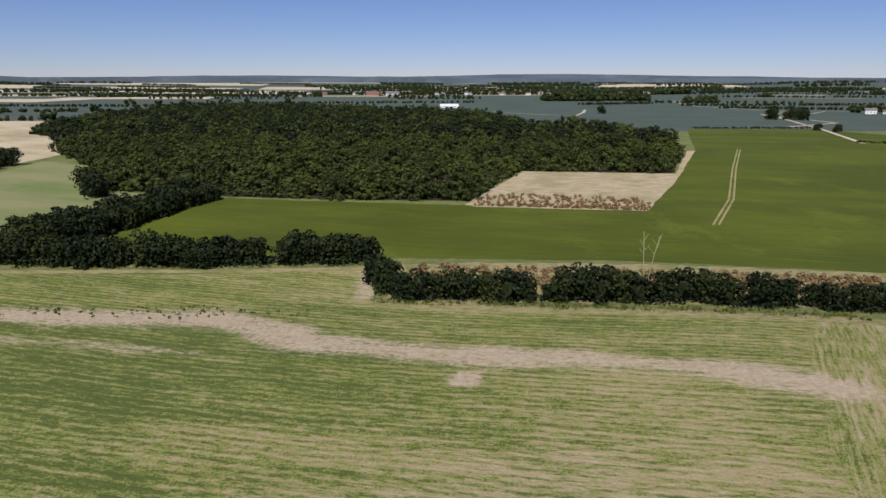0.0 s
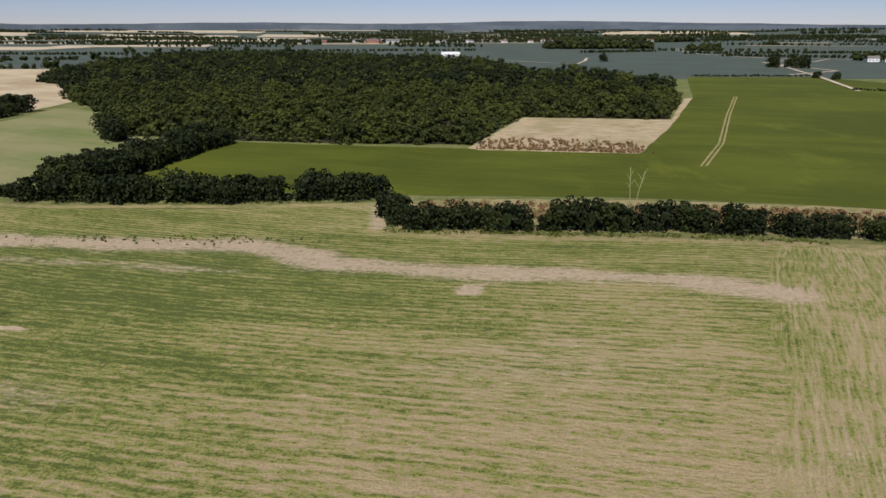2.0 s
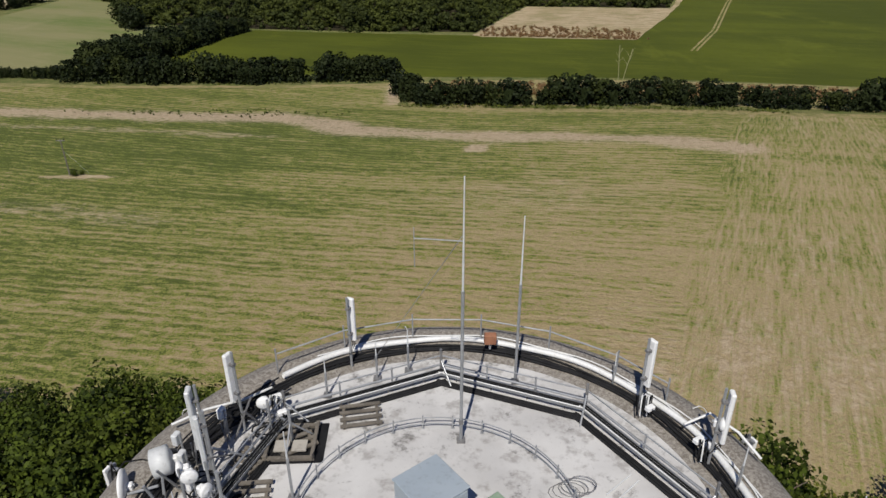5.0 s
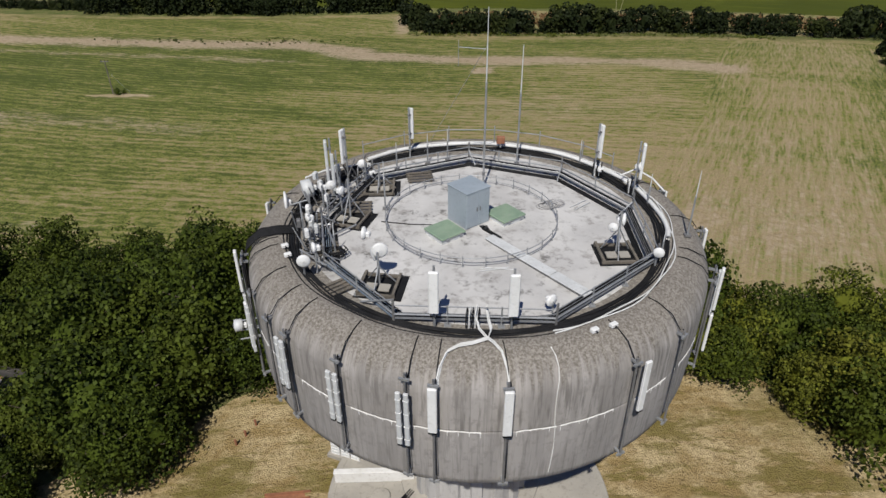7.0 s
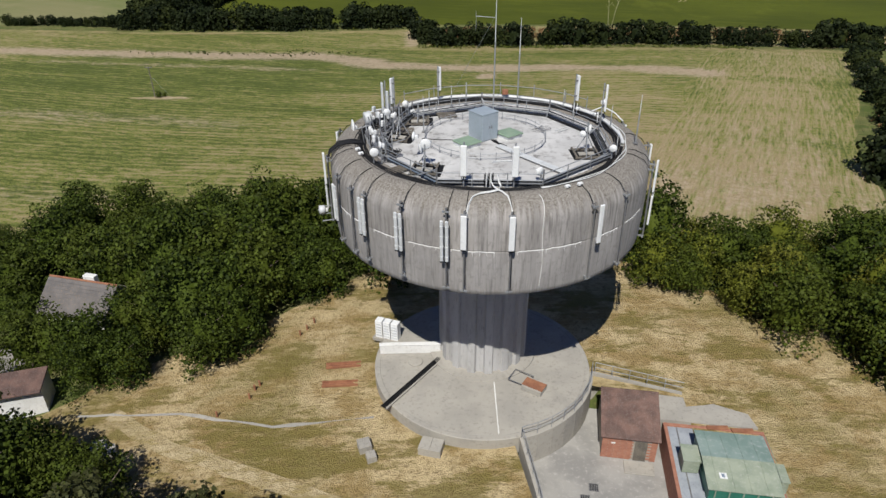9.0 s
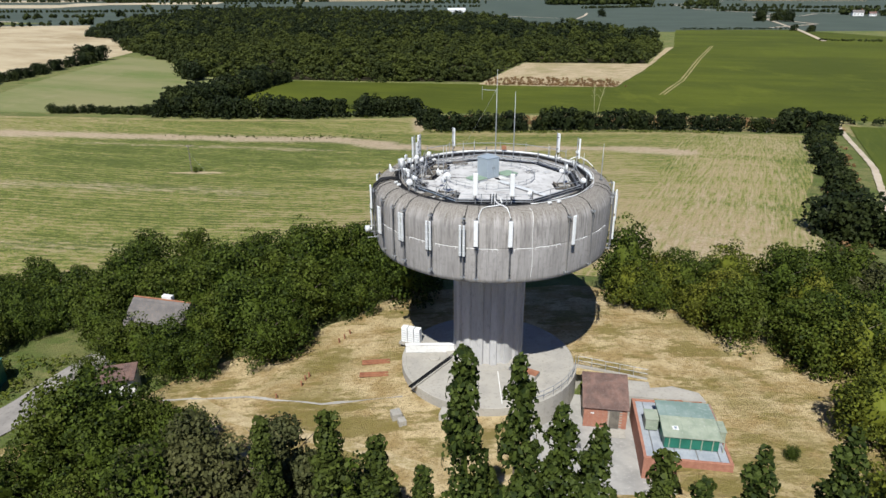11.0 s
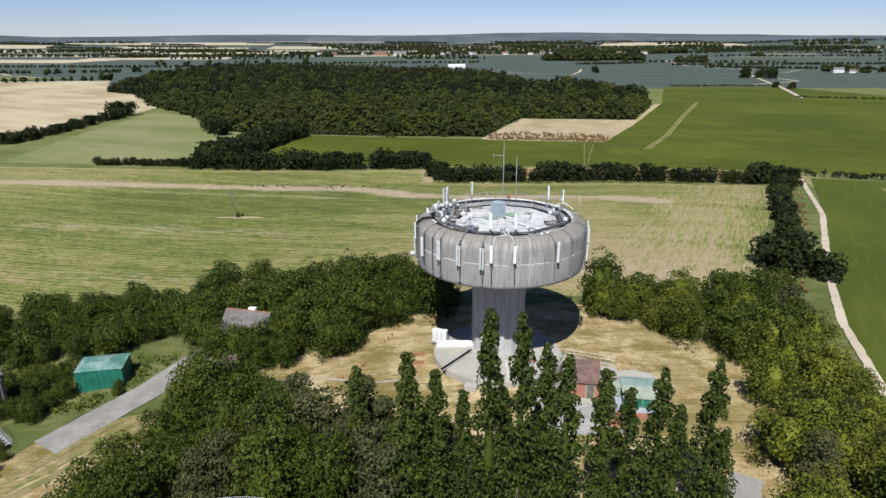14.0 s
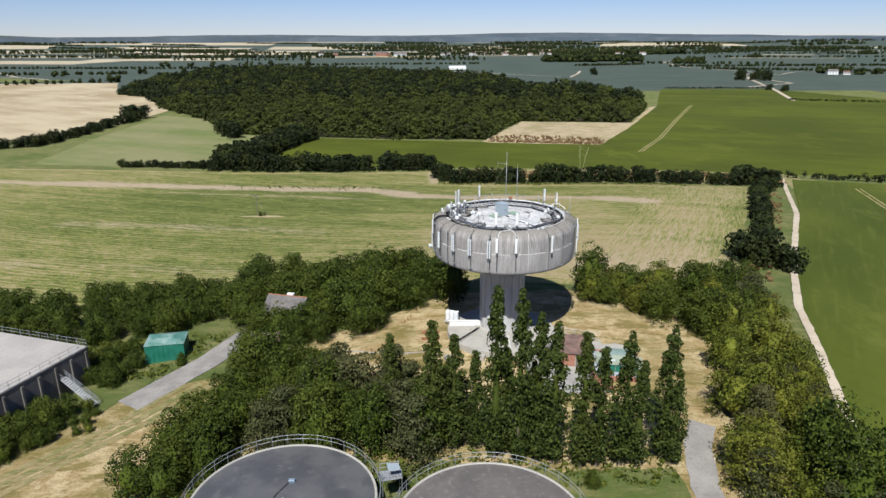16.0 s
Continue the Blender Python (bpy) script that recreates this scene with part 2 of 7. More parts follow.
def grass(name, dry, straw, green, soil, a=0.12, b=1.1):
    n = Net(name)
    big, mid, fine = n.noise(n.pos, a * 0.5, 4), n.noise(n.pos, a * 3, 5, 0.65), n.noise(n.pos, b * 3, 4, 0.75)
    grain = n.noise(n.pos, 9.0, 3, 0.7)
    col = n.mix(n.ramp(mid, 0.38, 0.62), dry, straw)
    col = n.mix(n.math("MULTIPLY", n.ramp(n.math("ADD", big, n.math("MULTIPLY", mid, 0.35)), 0.66, 0.82), 0.8), col, green)
    streak = n.noise(n.scaled(n.pos, (0.35, 1.6, 1.0)), b * 1.3, 5, 0.72)
    col = n.mix(n.math("MULTIPLY", n.ramp(streak, 0.50, 0.66), 0.55), col, straw)
    worn = n.noise(n.scaled(n.pos, (0.45, 1.3, 1.0)), a * 2.6, 6, 0.74)
    col = n.mix(n.math("MULTIPLY", n.ramp(worn, 0.49, 0.58), 0.8), col, green)
    col = n.mix(n.math("MULTIPLY", n.ramp(worn, 0.44, 0.36), 0.6), col, straw)
    col = n.mix(n.math("MULTIPLY", n.ramp(fine, 0.50, 0.68), 0.75), col, soil)
    col = n.mix(n.math("MULTIPLY", n.ramp(grain, 0.55, 0.75), 0.4), col, green)
    return n.done(col, 0.97, 0, n.math("ADD", n.math("ADD", fine, grain), streak), 0.9, 0.2, 0.2)


def crop(name, a, b, c, direction, rows=2.2, weight=0.35):
    """A standing crop: colour drifts over the field, with faint drill rows along one direction (degrees)."""
    n = Net(name)
    ca, sa = math.cos(radians(direction)), math.sin(radians(direction))
    x, y, z = n.split()
    u = n.math("ADD", n.math("MULTIPLY", x, ca), n.math("MULTIPLY", y, sa))
    w = n.math("SUBTRACT", n.math("MULTIPLY", y, ca), n.math("MULTIPLY", x, sa))
    rowed = n.join(n.math("MULTIPLY", u, 0.05), n.math("MULTIPLY", w, 0.55), 0.0)
    wide = n.join(n.math("MULTIPLY", u, 0.012), n.math("MULTIPLY", w, 0.05), 0.0)
    big, drift, stripe, fine = n.noise(n.pos, 0.012, 3), n.noise(wide, 1.0, 4, 0.6), n.noise(rowed, 1.0, 3), n.noise(n.pos, rows, 3, 0.7)
    col = n.mix(n.ramp(n.math("ADD", n.math("MULTIPLY", big, 0.5), n.math("MULTIPLY", drift, 0.5)), 0.40, 0.62), a, b)
    col = n.mix(n.math("MULTIPLY", n.ramp(stripe, 0.48, 0.75), weight), col, c)
    col = n.mix(n.math("MULTIPLY", n.ramp(fine, 0.55, 0.75), weight * 0.8), col, a)
    patch, tuft = n.noise(n.scaled(n.pos, (1.0, 0.5, 1.0)), 0.045, 5, 0.7), n.noise(n.pos, 0.35, 4, 0.7)
    col = n.mix(n.math("MULTIPLY", n.ramp(patch, 0.56, 0.70), weight * 1.3), col, c)
    col = n.mix(n.math("MULTIPLY", n.ramp(tuft, 0.50, 0.70), weight * 1.2), col, a)
    return n.done(col, 0.95, 0, fine, 0.4, 0.15, 0.2)


def stubble_field():
    """Thin young crop in drill rows with straw and pinkish soil between, headlands and bare strips by the mesh's own masks."""
    n = Net("thin_crop")
    row, along, bare, lush, east = n.attr("row"), n.attr("along"), n.attr("bare"), n.attr("lush"), n.attr("east")

    def drilled(r, a, wide, long):
        return n.noise(n.join(n.math("MULTIPLY", a, long), n.math("MULTIPLY", r, wide), 0.0), 1.0, 3, 0.6)

    stripe = n.mix(n.ramp(east, 0.45, 0.75), drilled(row, along, 0.62, 0.10), drilled(n.attr("row2"), n.attr("along2"), 0.55, 0.04))
    thin = n.mix(n.ramp(east, 0.45, 0.75), drilled(row, along, 1.7, 0.42), drilled(n.attr("row2"), n.attr("along2"), 2.0, 0.2))
    band = drilled(row, along, 0.13, 0.014)
    crumb, speck, big = n.noise(n.pos, 1.0, 4, 0.75), n.noise(n.pos, 3.0, 4, 0.8), n.noise(n.pos, 0.022, 4, 0.6)
    c = n.math("MULTIPLY_ADD", n.math("SUBTRACT", stripe, 0.5), n.math("MULTIPLY_ADD", east, -1.2, 2.2), n.math("ADD", lush, 0.10))
    c = n.math("MULTIPLY_ADD", n.math("SUBTRACT", thin, 0.5), 2.8, c)
    c = n.math("MULTIPLY_ADD", n.math("SUBTRACT", band, 0.5), 1.8, c)
    c = n.math("MULTIPLY_ADD", n.math("SUBTRACT", big, 0.5), 1.0, c)
    c = n.math("MULTIPLY_ADD", n.math("SUBTRACT", crumb, 0.5), 3.0, c)
    c = n.math("MULTIPLY_ADD", n.math("SUBTRACT", speck, 0.5), 4.2, c)
    drill = n.math("SINE", n.math("MULTIPLY_ADD", n.noise(n.pos, 0.09, 3, 0.6), 9.0, n.math("MULTIPLY", row, 3.6)))
    c = n.math("MULTIPLY_ADD", drill, n.math("MULTIPLY_ADD", east, -0.20, 0.24), c)
    c = n.math("MULTIPLY_ADD", east, 0.06, c)
    straw = n.mix(n.ramp(speck, 0.35, 0.65), (0.25, 0.19, 0.098), (0.375, 0.297, 0.165))
    green = n.mix(n.ramp(crumb, 0.4, 0.62), (0.135, 0.158, 0.028), (0.205, 0.215, 0.048))
    col = n.mix(n.ramp(c, -0.45, 0.40), straw, green)
    col = n.mix(n.math("MULTIPLY", n.ramp(c, 0.32, 0.85), 0.9), col, (0.060, 0.078, 0.016))
    soil = n.mix(n.ramp(n.math("ADD", n.math("MULTIPLY", crumb, 0.5), n.math("MULTIPLY", speck, 0.5)), 0.38, 0.62), (0.30, 0.225, 0.145), (0.44, 0.35, 0.245))
    cut = n.math("MULTIPLY_ADD", n.math("SUBTRACT", crumb, 0.5), 1.5, bare)
    cut = n.math("MULTIPLY_ADD", n.math("SUBTRACT", stripe, 0.5), -0.9, cut)
    cut = n.math("MULTIPLY_ADD", n.math("SUBTRACT", thin, 0.5), -0.8, cut)
    col = n.mix(n.math("MULTIPLY", n.ramp(cut, 0.25, 0.95), 0.92), col, soil)
    return n.done(col, 0.96, 0, n.math("ADD", n.math("MULTIPLY", thin, 0.8), n.math("ADD", crumb, n.math("MULTIPLY", speck, 0.5))), 0.8, 0.3, 0.2)


ROOF_CONCRETE, DRUM = roof_concrete(), drum_concrete()
SITE_GRASS = grass("dry_grass", (0.33, 0.235, 0.10), (0.56, 0.44, 0.25), (0.185, 0.152, 0.040), (0.17, 0.115, 0.05))
TRODDEN = grass("trodden_straw", (0.44, 0.345, 0.19), (0.56, 0.455, 0.28), (0.33, 0.26, 0.11), (0.34, 0.25, 0.14), 0.4)
ROUGH_GRASS = grass("rough_grass", (0.13, 0.145, 0.045), (0.20, 0.19, 0.07), (0.085, 0.12, 0.025), (0.10, 0.09, 0.04))
MARGIN = grass("field_margin", (0.36, 0.29, 0.15), (0.30, 0.245, 0.11), (0.16, 0.175, 0.05), (0.25, 0.18, 0.10), 0.3)
PLOT = grass("fallow_plot", (0.40, 0.31, 0.19), (0.46, 0.37, 0.24), (0.25, 0.22, 0.10), (0.32, 0.22, 0.13), 0.1)
FIELD = stubble_field()
GREEN_CROP = crop("bright_crop", (0.048, 0.060, 0.003), (0.076, 0.090, 0.005), (0.108, 0.122, 0.010), 165, 1.2, 0.4)
EAST_CROP = crop("east_crop", (0.046, 0.062, 0.005), (0.070, 0.086, 0.008), (0.115, 0.125, 0.020), 62, 1.2, 0.35)
GREY_CROP = crop("grey_green_crop", (0.20, 0.19, 0.085), (0.12, 0.150, 0.042), (0.25, 0.222, 0.115), 155, 0.8, 0.4)
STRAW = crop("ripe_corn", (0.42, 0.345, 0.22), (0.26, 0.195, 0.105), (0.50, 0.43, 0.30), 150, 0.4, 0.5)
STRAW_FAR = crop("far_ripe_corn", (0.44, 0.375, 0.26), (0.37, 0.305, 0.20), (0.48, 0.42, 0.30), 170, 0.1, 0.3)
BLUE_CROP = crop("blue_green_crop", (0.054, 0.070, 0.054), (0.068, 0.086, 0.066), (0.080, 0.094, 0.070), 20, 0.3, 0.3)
# blue-grey base colour stands in for the haze over the distant ridges
HAZED_HILLS = plain("hazed_hills", (0.042, 0.056, 0.070), (0.066, 0.083, 0.098), (0.10, 0.115, 0.125), 0.002, 0.01, 0.95, 0, 0.0)
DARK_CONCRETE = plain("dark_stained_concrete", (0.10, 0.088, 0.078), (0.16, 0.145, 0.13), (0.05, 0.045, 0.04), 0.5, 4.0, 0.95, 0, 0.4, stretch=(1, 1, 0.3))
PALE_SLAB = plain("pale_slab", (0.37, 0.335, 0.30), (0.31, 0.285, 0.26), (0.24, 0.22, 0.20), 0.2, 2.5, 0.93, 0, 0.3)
SHAFT = plain("pale_shaft_concrete", (0.46, 0.45, 0.44), (0.38, 0.37, 0.355), (0.28, 0.27, 0.26), 0.6, 5.0, 0.9, 0, 0.3, stretch=(1, 1, 0.25))
KIOSK_ROOF = plain("kiosk_roof", (0.06, 0.17, 0.13), (0.20, 0.28, 0.25), (0.36, 0.41, 0.39), 0.5, 3.0, 0.5, 0, 0.1)


# ---- building helpers ----
def mesh_of(name, bm, material, smooth=False):
    me = bpy.data.meshes.new(name)
    bm.to_mesh(me)
    bm.free()
    me.materials.append(material)
    if smooth:
        me.shade_smooth()
    return me


def part(name, bm, material, parent=None, label="", smooth=False):
    """Links a bmesh as one mesh object, under a thing or a part."""
    ob = new(name, mesh_of(name, bm, material, smooth))
    ob.parent = parent
    if label:
        ob["label"] = label
    return ob


def thing(name, at, label, category, group="", kind="", turn=0.0):
    ob = new(name)
    ob.empty_display_size = 0.3
    ob.matrix_world = pose(*at, 0, 0, turn)
    return tagged(ob, label, category, group, kind)


def box(bm, centre, size, m=None, bevel=0.0):
    r = bmesh.ops.create_cube(bm, size=1.0, matrix=(m or Matrix()) @ Matrix.Translation(centre) @ Matrix.Diagonal((*size, 1)))
    if bevel:
        edges = list({e for v in r["verts"] for e in v.link_edges})
        bmesh.ops.bevel(bm, geom=edges, offset=bevel, segments=1, affect="EDGES", profile=0.7)
    return bm


def rod(bm, a, b, r, r2=None, seg=8, cap=True):
    a, b = Vector(a), Vector(b)
    d = b - a
    m = Matrix.Translation((a + b) / 2) @ d.to_track_quat("Z", "Y").to_matrix().to_4x4()
    bmesh.ops.create_cone(bm, cap_ends=cap, segments=seg, radius1=r, radius2=r if r2 is None else r2, depth=d.length, matrix=m)
    return bm


def tube(bm, pts, r, seg=6, closed=False):
    """A round tube along points."""
    pts = [Vector(p) for p in pts]
    n = len(pts)
    rings = []
    for i, p in enumerate(pts):
        a = pts[(i - 1) % n] if closed or i else p
        b = pts[(i + 1) % n] if closed or i < n - 1 else p
        d = (b - a).normalized()
        side = d.cross((0, 0, 1))
        side = side.normalized() if side.length > 1e-4 else Vector((1, 0, 0))
        up = side.cross(d)
        rings.append([bm.verts.new(p + r * (math.cos(k * math.tau / seg) * side + math.sin(k * math.tau / seg) * up)) for k in range(seg)])
    for i in range(n if closed else n - 1):
        p, q = rings[i], rings[(i + 1) % n]
        for k in range(seg):
            bm.faces.new((p[k], p[(k + 1) % seg], q[(k + 1) % seg], q[k]))
    return bm


def lathe(bm, profile, seg=96, wave=None, centre=(0, 0)):
    """A profile of (radius, height) turned about the vertical."""
    rings = []
    for r, z in profile:
        rings.append([bm.verts.new((centre[0] + (r * (wave(k / seg) if wave else 1)) * math.cos(k * math.tau / seg),
                                    centre[1] + (r * (wave(k / seg) if wave else 1)) * math.sin(k * math.tau / seg), z)) for k in range(seg)])
    for p, q in zip(rings, rings[1:]):
        for k in range(seg):
            bm.faces.new((p[k], p[(k + 1) % seg], q[(k + 1) % seg], q[k]))
    return rings


def prism(bm, poly, z0, z1):
    """A plan polygon (counter-clockwise) pushed up from z0 to z1."""
    low, high = [bm.verts.new((x, y, z0)) for x, y in poly], [bm.verts.new((x, y, z1)) for x, y in poly]
    bm.faces.new(high)
    bm.faces.new(low[::-1])
    for i in range(len(poly)):
        j = (i + 1) % len(poly)
        bm.faces.new((low[i], low[j], high[j], high[i]))
    return bm


def inside(poly, x, y):
    hit = False
    for (ax, ay), (bx, by) in zip(poly, poly[1:] + poly[:1]):
        if (ay > y) != (by > y) and x < (bx - ax) * (y - ay) / (by - ay) + ax:
            hit = not hit
    return hit


def to_line(line, x, y):
    """The distance from a point to a polyline, and how far along it the foot lies."""
    best, far, run = 1e9, 0.0, 0.0
    for (ax, ay), (bx, by) in zip(line, line[1:]):
        dx, dy = bx - ax, by - ay
        size = math.hypot(dx, dy)
        t = max(0.0, min(1.0, ((x - ax) * dx + (y - ay) * dy) / size**2))
        d = math.hypot(x - ax - t * dx, y - ay - t * dy)
        if d < best:
            best, far = d, run + t * size
        run += size
    return best, far


def ragged(poly, step, amount, seed):
    """The polygon with its sides cut into steps and shaken a little."""
    rng, out = random.Random(seed), []
    for (ax, ay), (bx, by) in zip(poly, poly[1:] + poly[:1]):
        n = max(1, int(math.hypot(bx - ax, by - ay) / step))
        for i in range(n):
            j = amount if i else 0
            out.append((ax + (bx - ax) * i / n + rng.uniform(-j, j), ay + (by - ay) * i / n + rng.uniform(-j, j)))
    return out


# ---- the lie of the land ----
TX, TY = -3.15, -25.6
YARD_POLY = [(-1.3, -35.6), (1.2, -34.6), (3.6, -33.0), (5.2, -30.2), (12.6, -31.6), (11.4, -46.0), (0.6, -46.0)]
YARD_Z = -2.3


def bump(x, y, cx, cy, sx, sy):
    return math.exp(-(((x - cx) / sx) ** 2) - ((y - cy) / sy) ** 2)


def land(x, y):
    z = -8 + 8.3 * bump(x, y, 10, -18, 75, 65) + 4 * bump(x, y, 70, 70, 60, 60) - 2 * bump(x, y, -30, 150, 90, 50)
    far = math.hypot(x, y)
    if far > 900:
        s = min(1.0, (far - 900) / 3300)
        z += 5 * s * noise.noise((x * 0.0011, y * 0.0011, 3.0)) + 38 * max(0.0, (far - 2900) / 1800) ** 1.5 * (1.0 + 0.5 * noise.noise((x * 0.0007, y * 0.0007, 7.0)))
    return z


def ground_at(x, y):
    near = inside(YARD_POLY, x, y) or to_line(YARD_POLY + YARD_POLY[:1], x, y)[0] < 1.5
    return min(land(x, y), YARD_Z - 0.1) if near else land(x, y)


def spaced(lo, hi, a, b, step, grow):
    """Grid lines: even between a and b, wider and wider outside."""
    out = list(np.arange(a, b + 0.01, step))
    s, v = step, b
    while v < hi:
        s = min(s * grow, 160)
        v += s
        out.append(v)
    s, v = step, a
    while v > lo:
        s = min(s * grow, 160)
        v -= s
        out.insert(0, v)
    return [float(v) for v in out]


def ground():
    xs, ys = spaced(-4700, 4700, -16, 24, 1.0, 1.06), spaced(-2500, 4800, -50, -10, 1.0, 1.06)
    verts = [(x, y, ground_at(x, y)) for y in ys for x in xs]
    w = len(xs)
    faces = [(j * w + i, j * w + i + 1, (j + 1) * w + i + 1, (j + 1) * w + i) for j in range(len(ys) - 1) for i in range(w - 1)]
    me = bpy.data.meshes.new("ground")
    me.from_pydata(verts, [], faces)
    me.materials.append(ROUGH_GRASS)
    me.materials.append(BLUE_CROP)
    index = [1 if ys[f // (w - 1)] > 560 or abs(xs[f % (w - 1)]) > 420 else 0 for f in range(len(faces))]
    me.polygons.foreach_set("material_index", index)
    me.shade_smooth()
    tagged(new("ground", me), "rolling farmland ground with rough green grass", "ground", kind="structure")


def sheet(name, poly, material, label, step=6.0, lift=0.06, masks=None, category="field", kind="structure", hole=()):
    """A field laid over the land, cut to a plan polygon, with a hole where the yard lies."""
    bm = bmesh.new()
    bm.faces.new([bm.verts.new((x, y, 0)) for x, y in poly])
    for axis in (0, 1):
        lo, hi = min(p[axis] for p in poly), max(p[axis] for p in poly)
        for k in range(1, int((hi - lo) / step) + 1):
            co, no = [0, 0, 0], [0, 0, 0]
            co[axis], no[axis] = lo + k * step, 1
            bmesh.ops.bisect_plane(bm, geom=bm.verts[:] + bm.edges[:] + bm.faces[:], plane_co=co, plane_no=no)
    for (ax, ay), (bx, by) in zip(hole, list(hole[1:]) + list(hole[:1])):
        bmesh.ops.bisect_plane(bm, geom=bm.verts[:] + bm.edges[:] + bm.faces[:], plane_co=(ax, ay, 0), plane_no=(by - ay, ax - bx, 0))
    if hole:
        bmesh.ops.delete(bm, geom=[f for f in bm.faces if inside(list(hole), *f.calc_center_median().xy)], context="FACES")
    for v in bm.verts:
        v.co.z = land(v.co.x, v.co.y) + lift
    bmesh.ops.triangulate(bm, faces=[f for f in bm.faces if len(f.verts) > 4])
    bmesh.ops.recalc_face_normals(bm, faces=bm.faces)
    if sum(f.normal.z for f in bm.faces) < 0:
        bmesh.ops.reverse_faces(bm, faces=bm.faces)
    me = mesh_of(name, bm, material, True)
    if masks:
        rows = [masks(v.co.x, v.co.y) for v in me.vertices]
        for key in rows[0]:
            me.attributes.new(key, "FLOAT", "POINT").data.foreach_set("value", [r[key] for r in rows])
    return tagged(new(name, me), label, category, kind=kind)


# bare strips and headlands of the thin crop
STRIP_W = [(-330, 140), (-200, 131), (-110, 123), (-75, 121), (-45, 121), (-28, 112)]
STRIP_E = [(-36, 116), (-24, 107), (-1, 99.5), (21, 95), (38, 89), (53, 81)]
HEDGE_E = [(103, 110), (92, 84), (79, 62), (61, 32), (51, 6)]
HEAD_E = [(92, 128), (50, 80), (37, 52), (18, 20), (13, 6)]
CUT_W = [(-120, 113), (-77, 108), (-41, 101.7)]
CUT_W2 = [(-130, 68), (-98, 64.8), (-70, 60), (-49, 53)]
CUT_W3 = [(-160, 30), (-103, 28), (-80, 22), (-50, 14)]
CORNER = [(-19, 157), (-16.5, 135)]


def soft(d, width):
    return min(1.0, max(0.0, 1.25 - d / width))


def field_masks(x, y):
    wob = noise.noise((x * 0.05, y * 0.05, 1.0)) * 2.5 + noise.noise((x * 0.2, y * 0.2, 4.0)) * 0.8
    bare = 0.0
    for line, width, most in ((STRIP_W, 6.0, 1.0), (STRIP_E, 5.5, 1.0), (CORNER, 3.5, 1.0), (CUT_W, 2.2, 0.6), (CUT_W2, 5.5, 0.5), (CUT_W3, 4.0, 0.45)):
        bare = max(bare, most * soft(to_line(line, x, y)[0] + wob, width))
    d = to_line(HEDGE_E, x, y)[0]
    k, run = to_line(HEAD_E, x, y)
    # the headland runs beside the east hedge
    side = (x - 37) * 0.90 - (y - 52) * 0.43
    east = min(1.0, max(0.0, 0.5 + (side + wob) / 5))
    bare = max(bare, 0.40 * east * (0.75 + 0.5 * noise.noise((x * 0.03, y * 0.03, 9.0))), 0.6 * bump(x, y, 30, 8, 26, 15), 0.40 * bump(x, y, 12, 58, 30, 16))
    bare = max(bare, 0.95 * bump(x, y, -71.5, 75.6, 5.5, 1.1))
    if 0.6 < x < 5.4 and 85.0 < y < 90.2:
        bare = 1.0
    lush = 0.30 * bump(x, y, -80, 92, 95, 40) - 0.20 * bump(x, y, 0, 22, 60, 30) + 0.20 * bump(x, y, -75, 50, 60, 34) + 0.45 * bump(x, y, -50, 146, 80, 7) + 0.6 * bump(x, y, 45, 70, 7, 15) + 0.48 * bump(x, y, -40, 100, 110, 32) + 0.15 * bump(x, y, -60, 30, 50, 30) + 0.35 * bump(x, y, 25, 112, 40, 5) + 0.5 * bump(d, 0, 3, 0, 4, 1) + 0.01 - 0.30 / (1 + math.exp(-(x + 12) / 9))
    return {"row": y + 0.26 * x + wob * 0.15, "along": x, "row2": side, "along2": run, "east": east, "bare": bare, "lush": lush}


WOOD_POLY = [(-142, 268), (-83, 252), (-40, 246), (10, 243), (38, 327), (112, 318), (152, 416), (172, 505), (150, 585), (80, 625),
             (50, 830), (-90, 925), (-262, 1060), (-410, 1060), (-405, 800), (-350, 560), (-300, 520), (-238, 408), (-185, 345)]


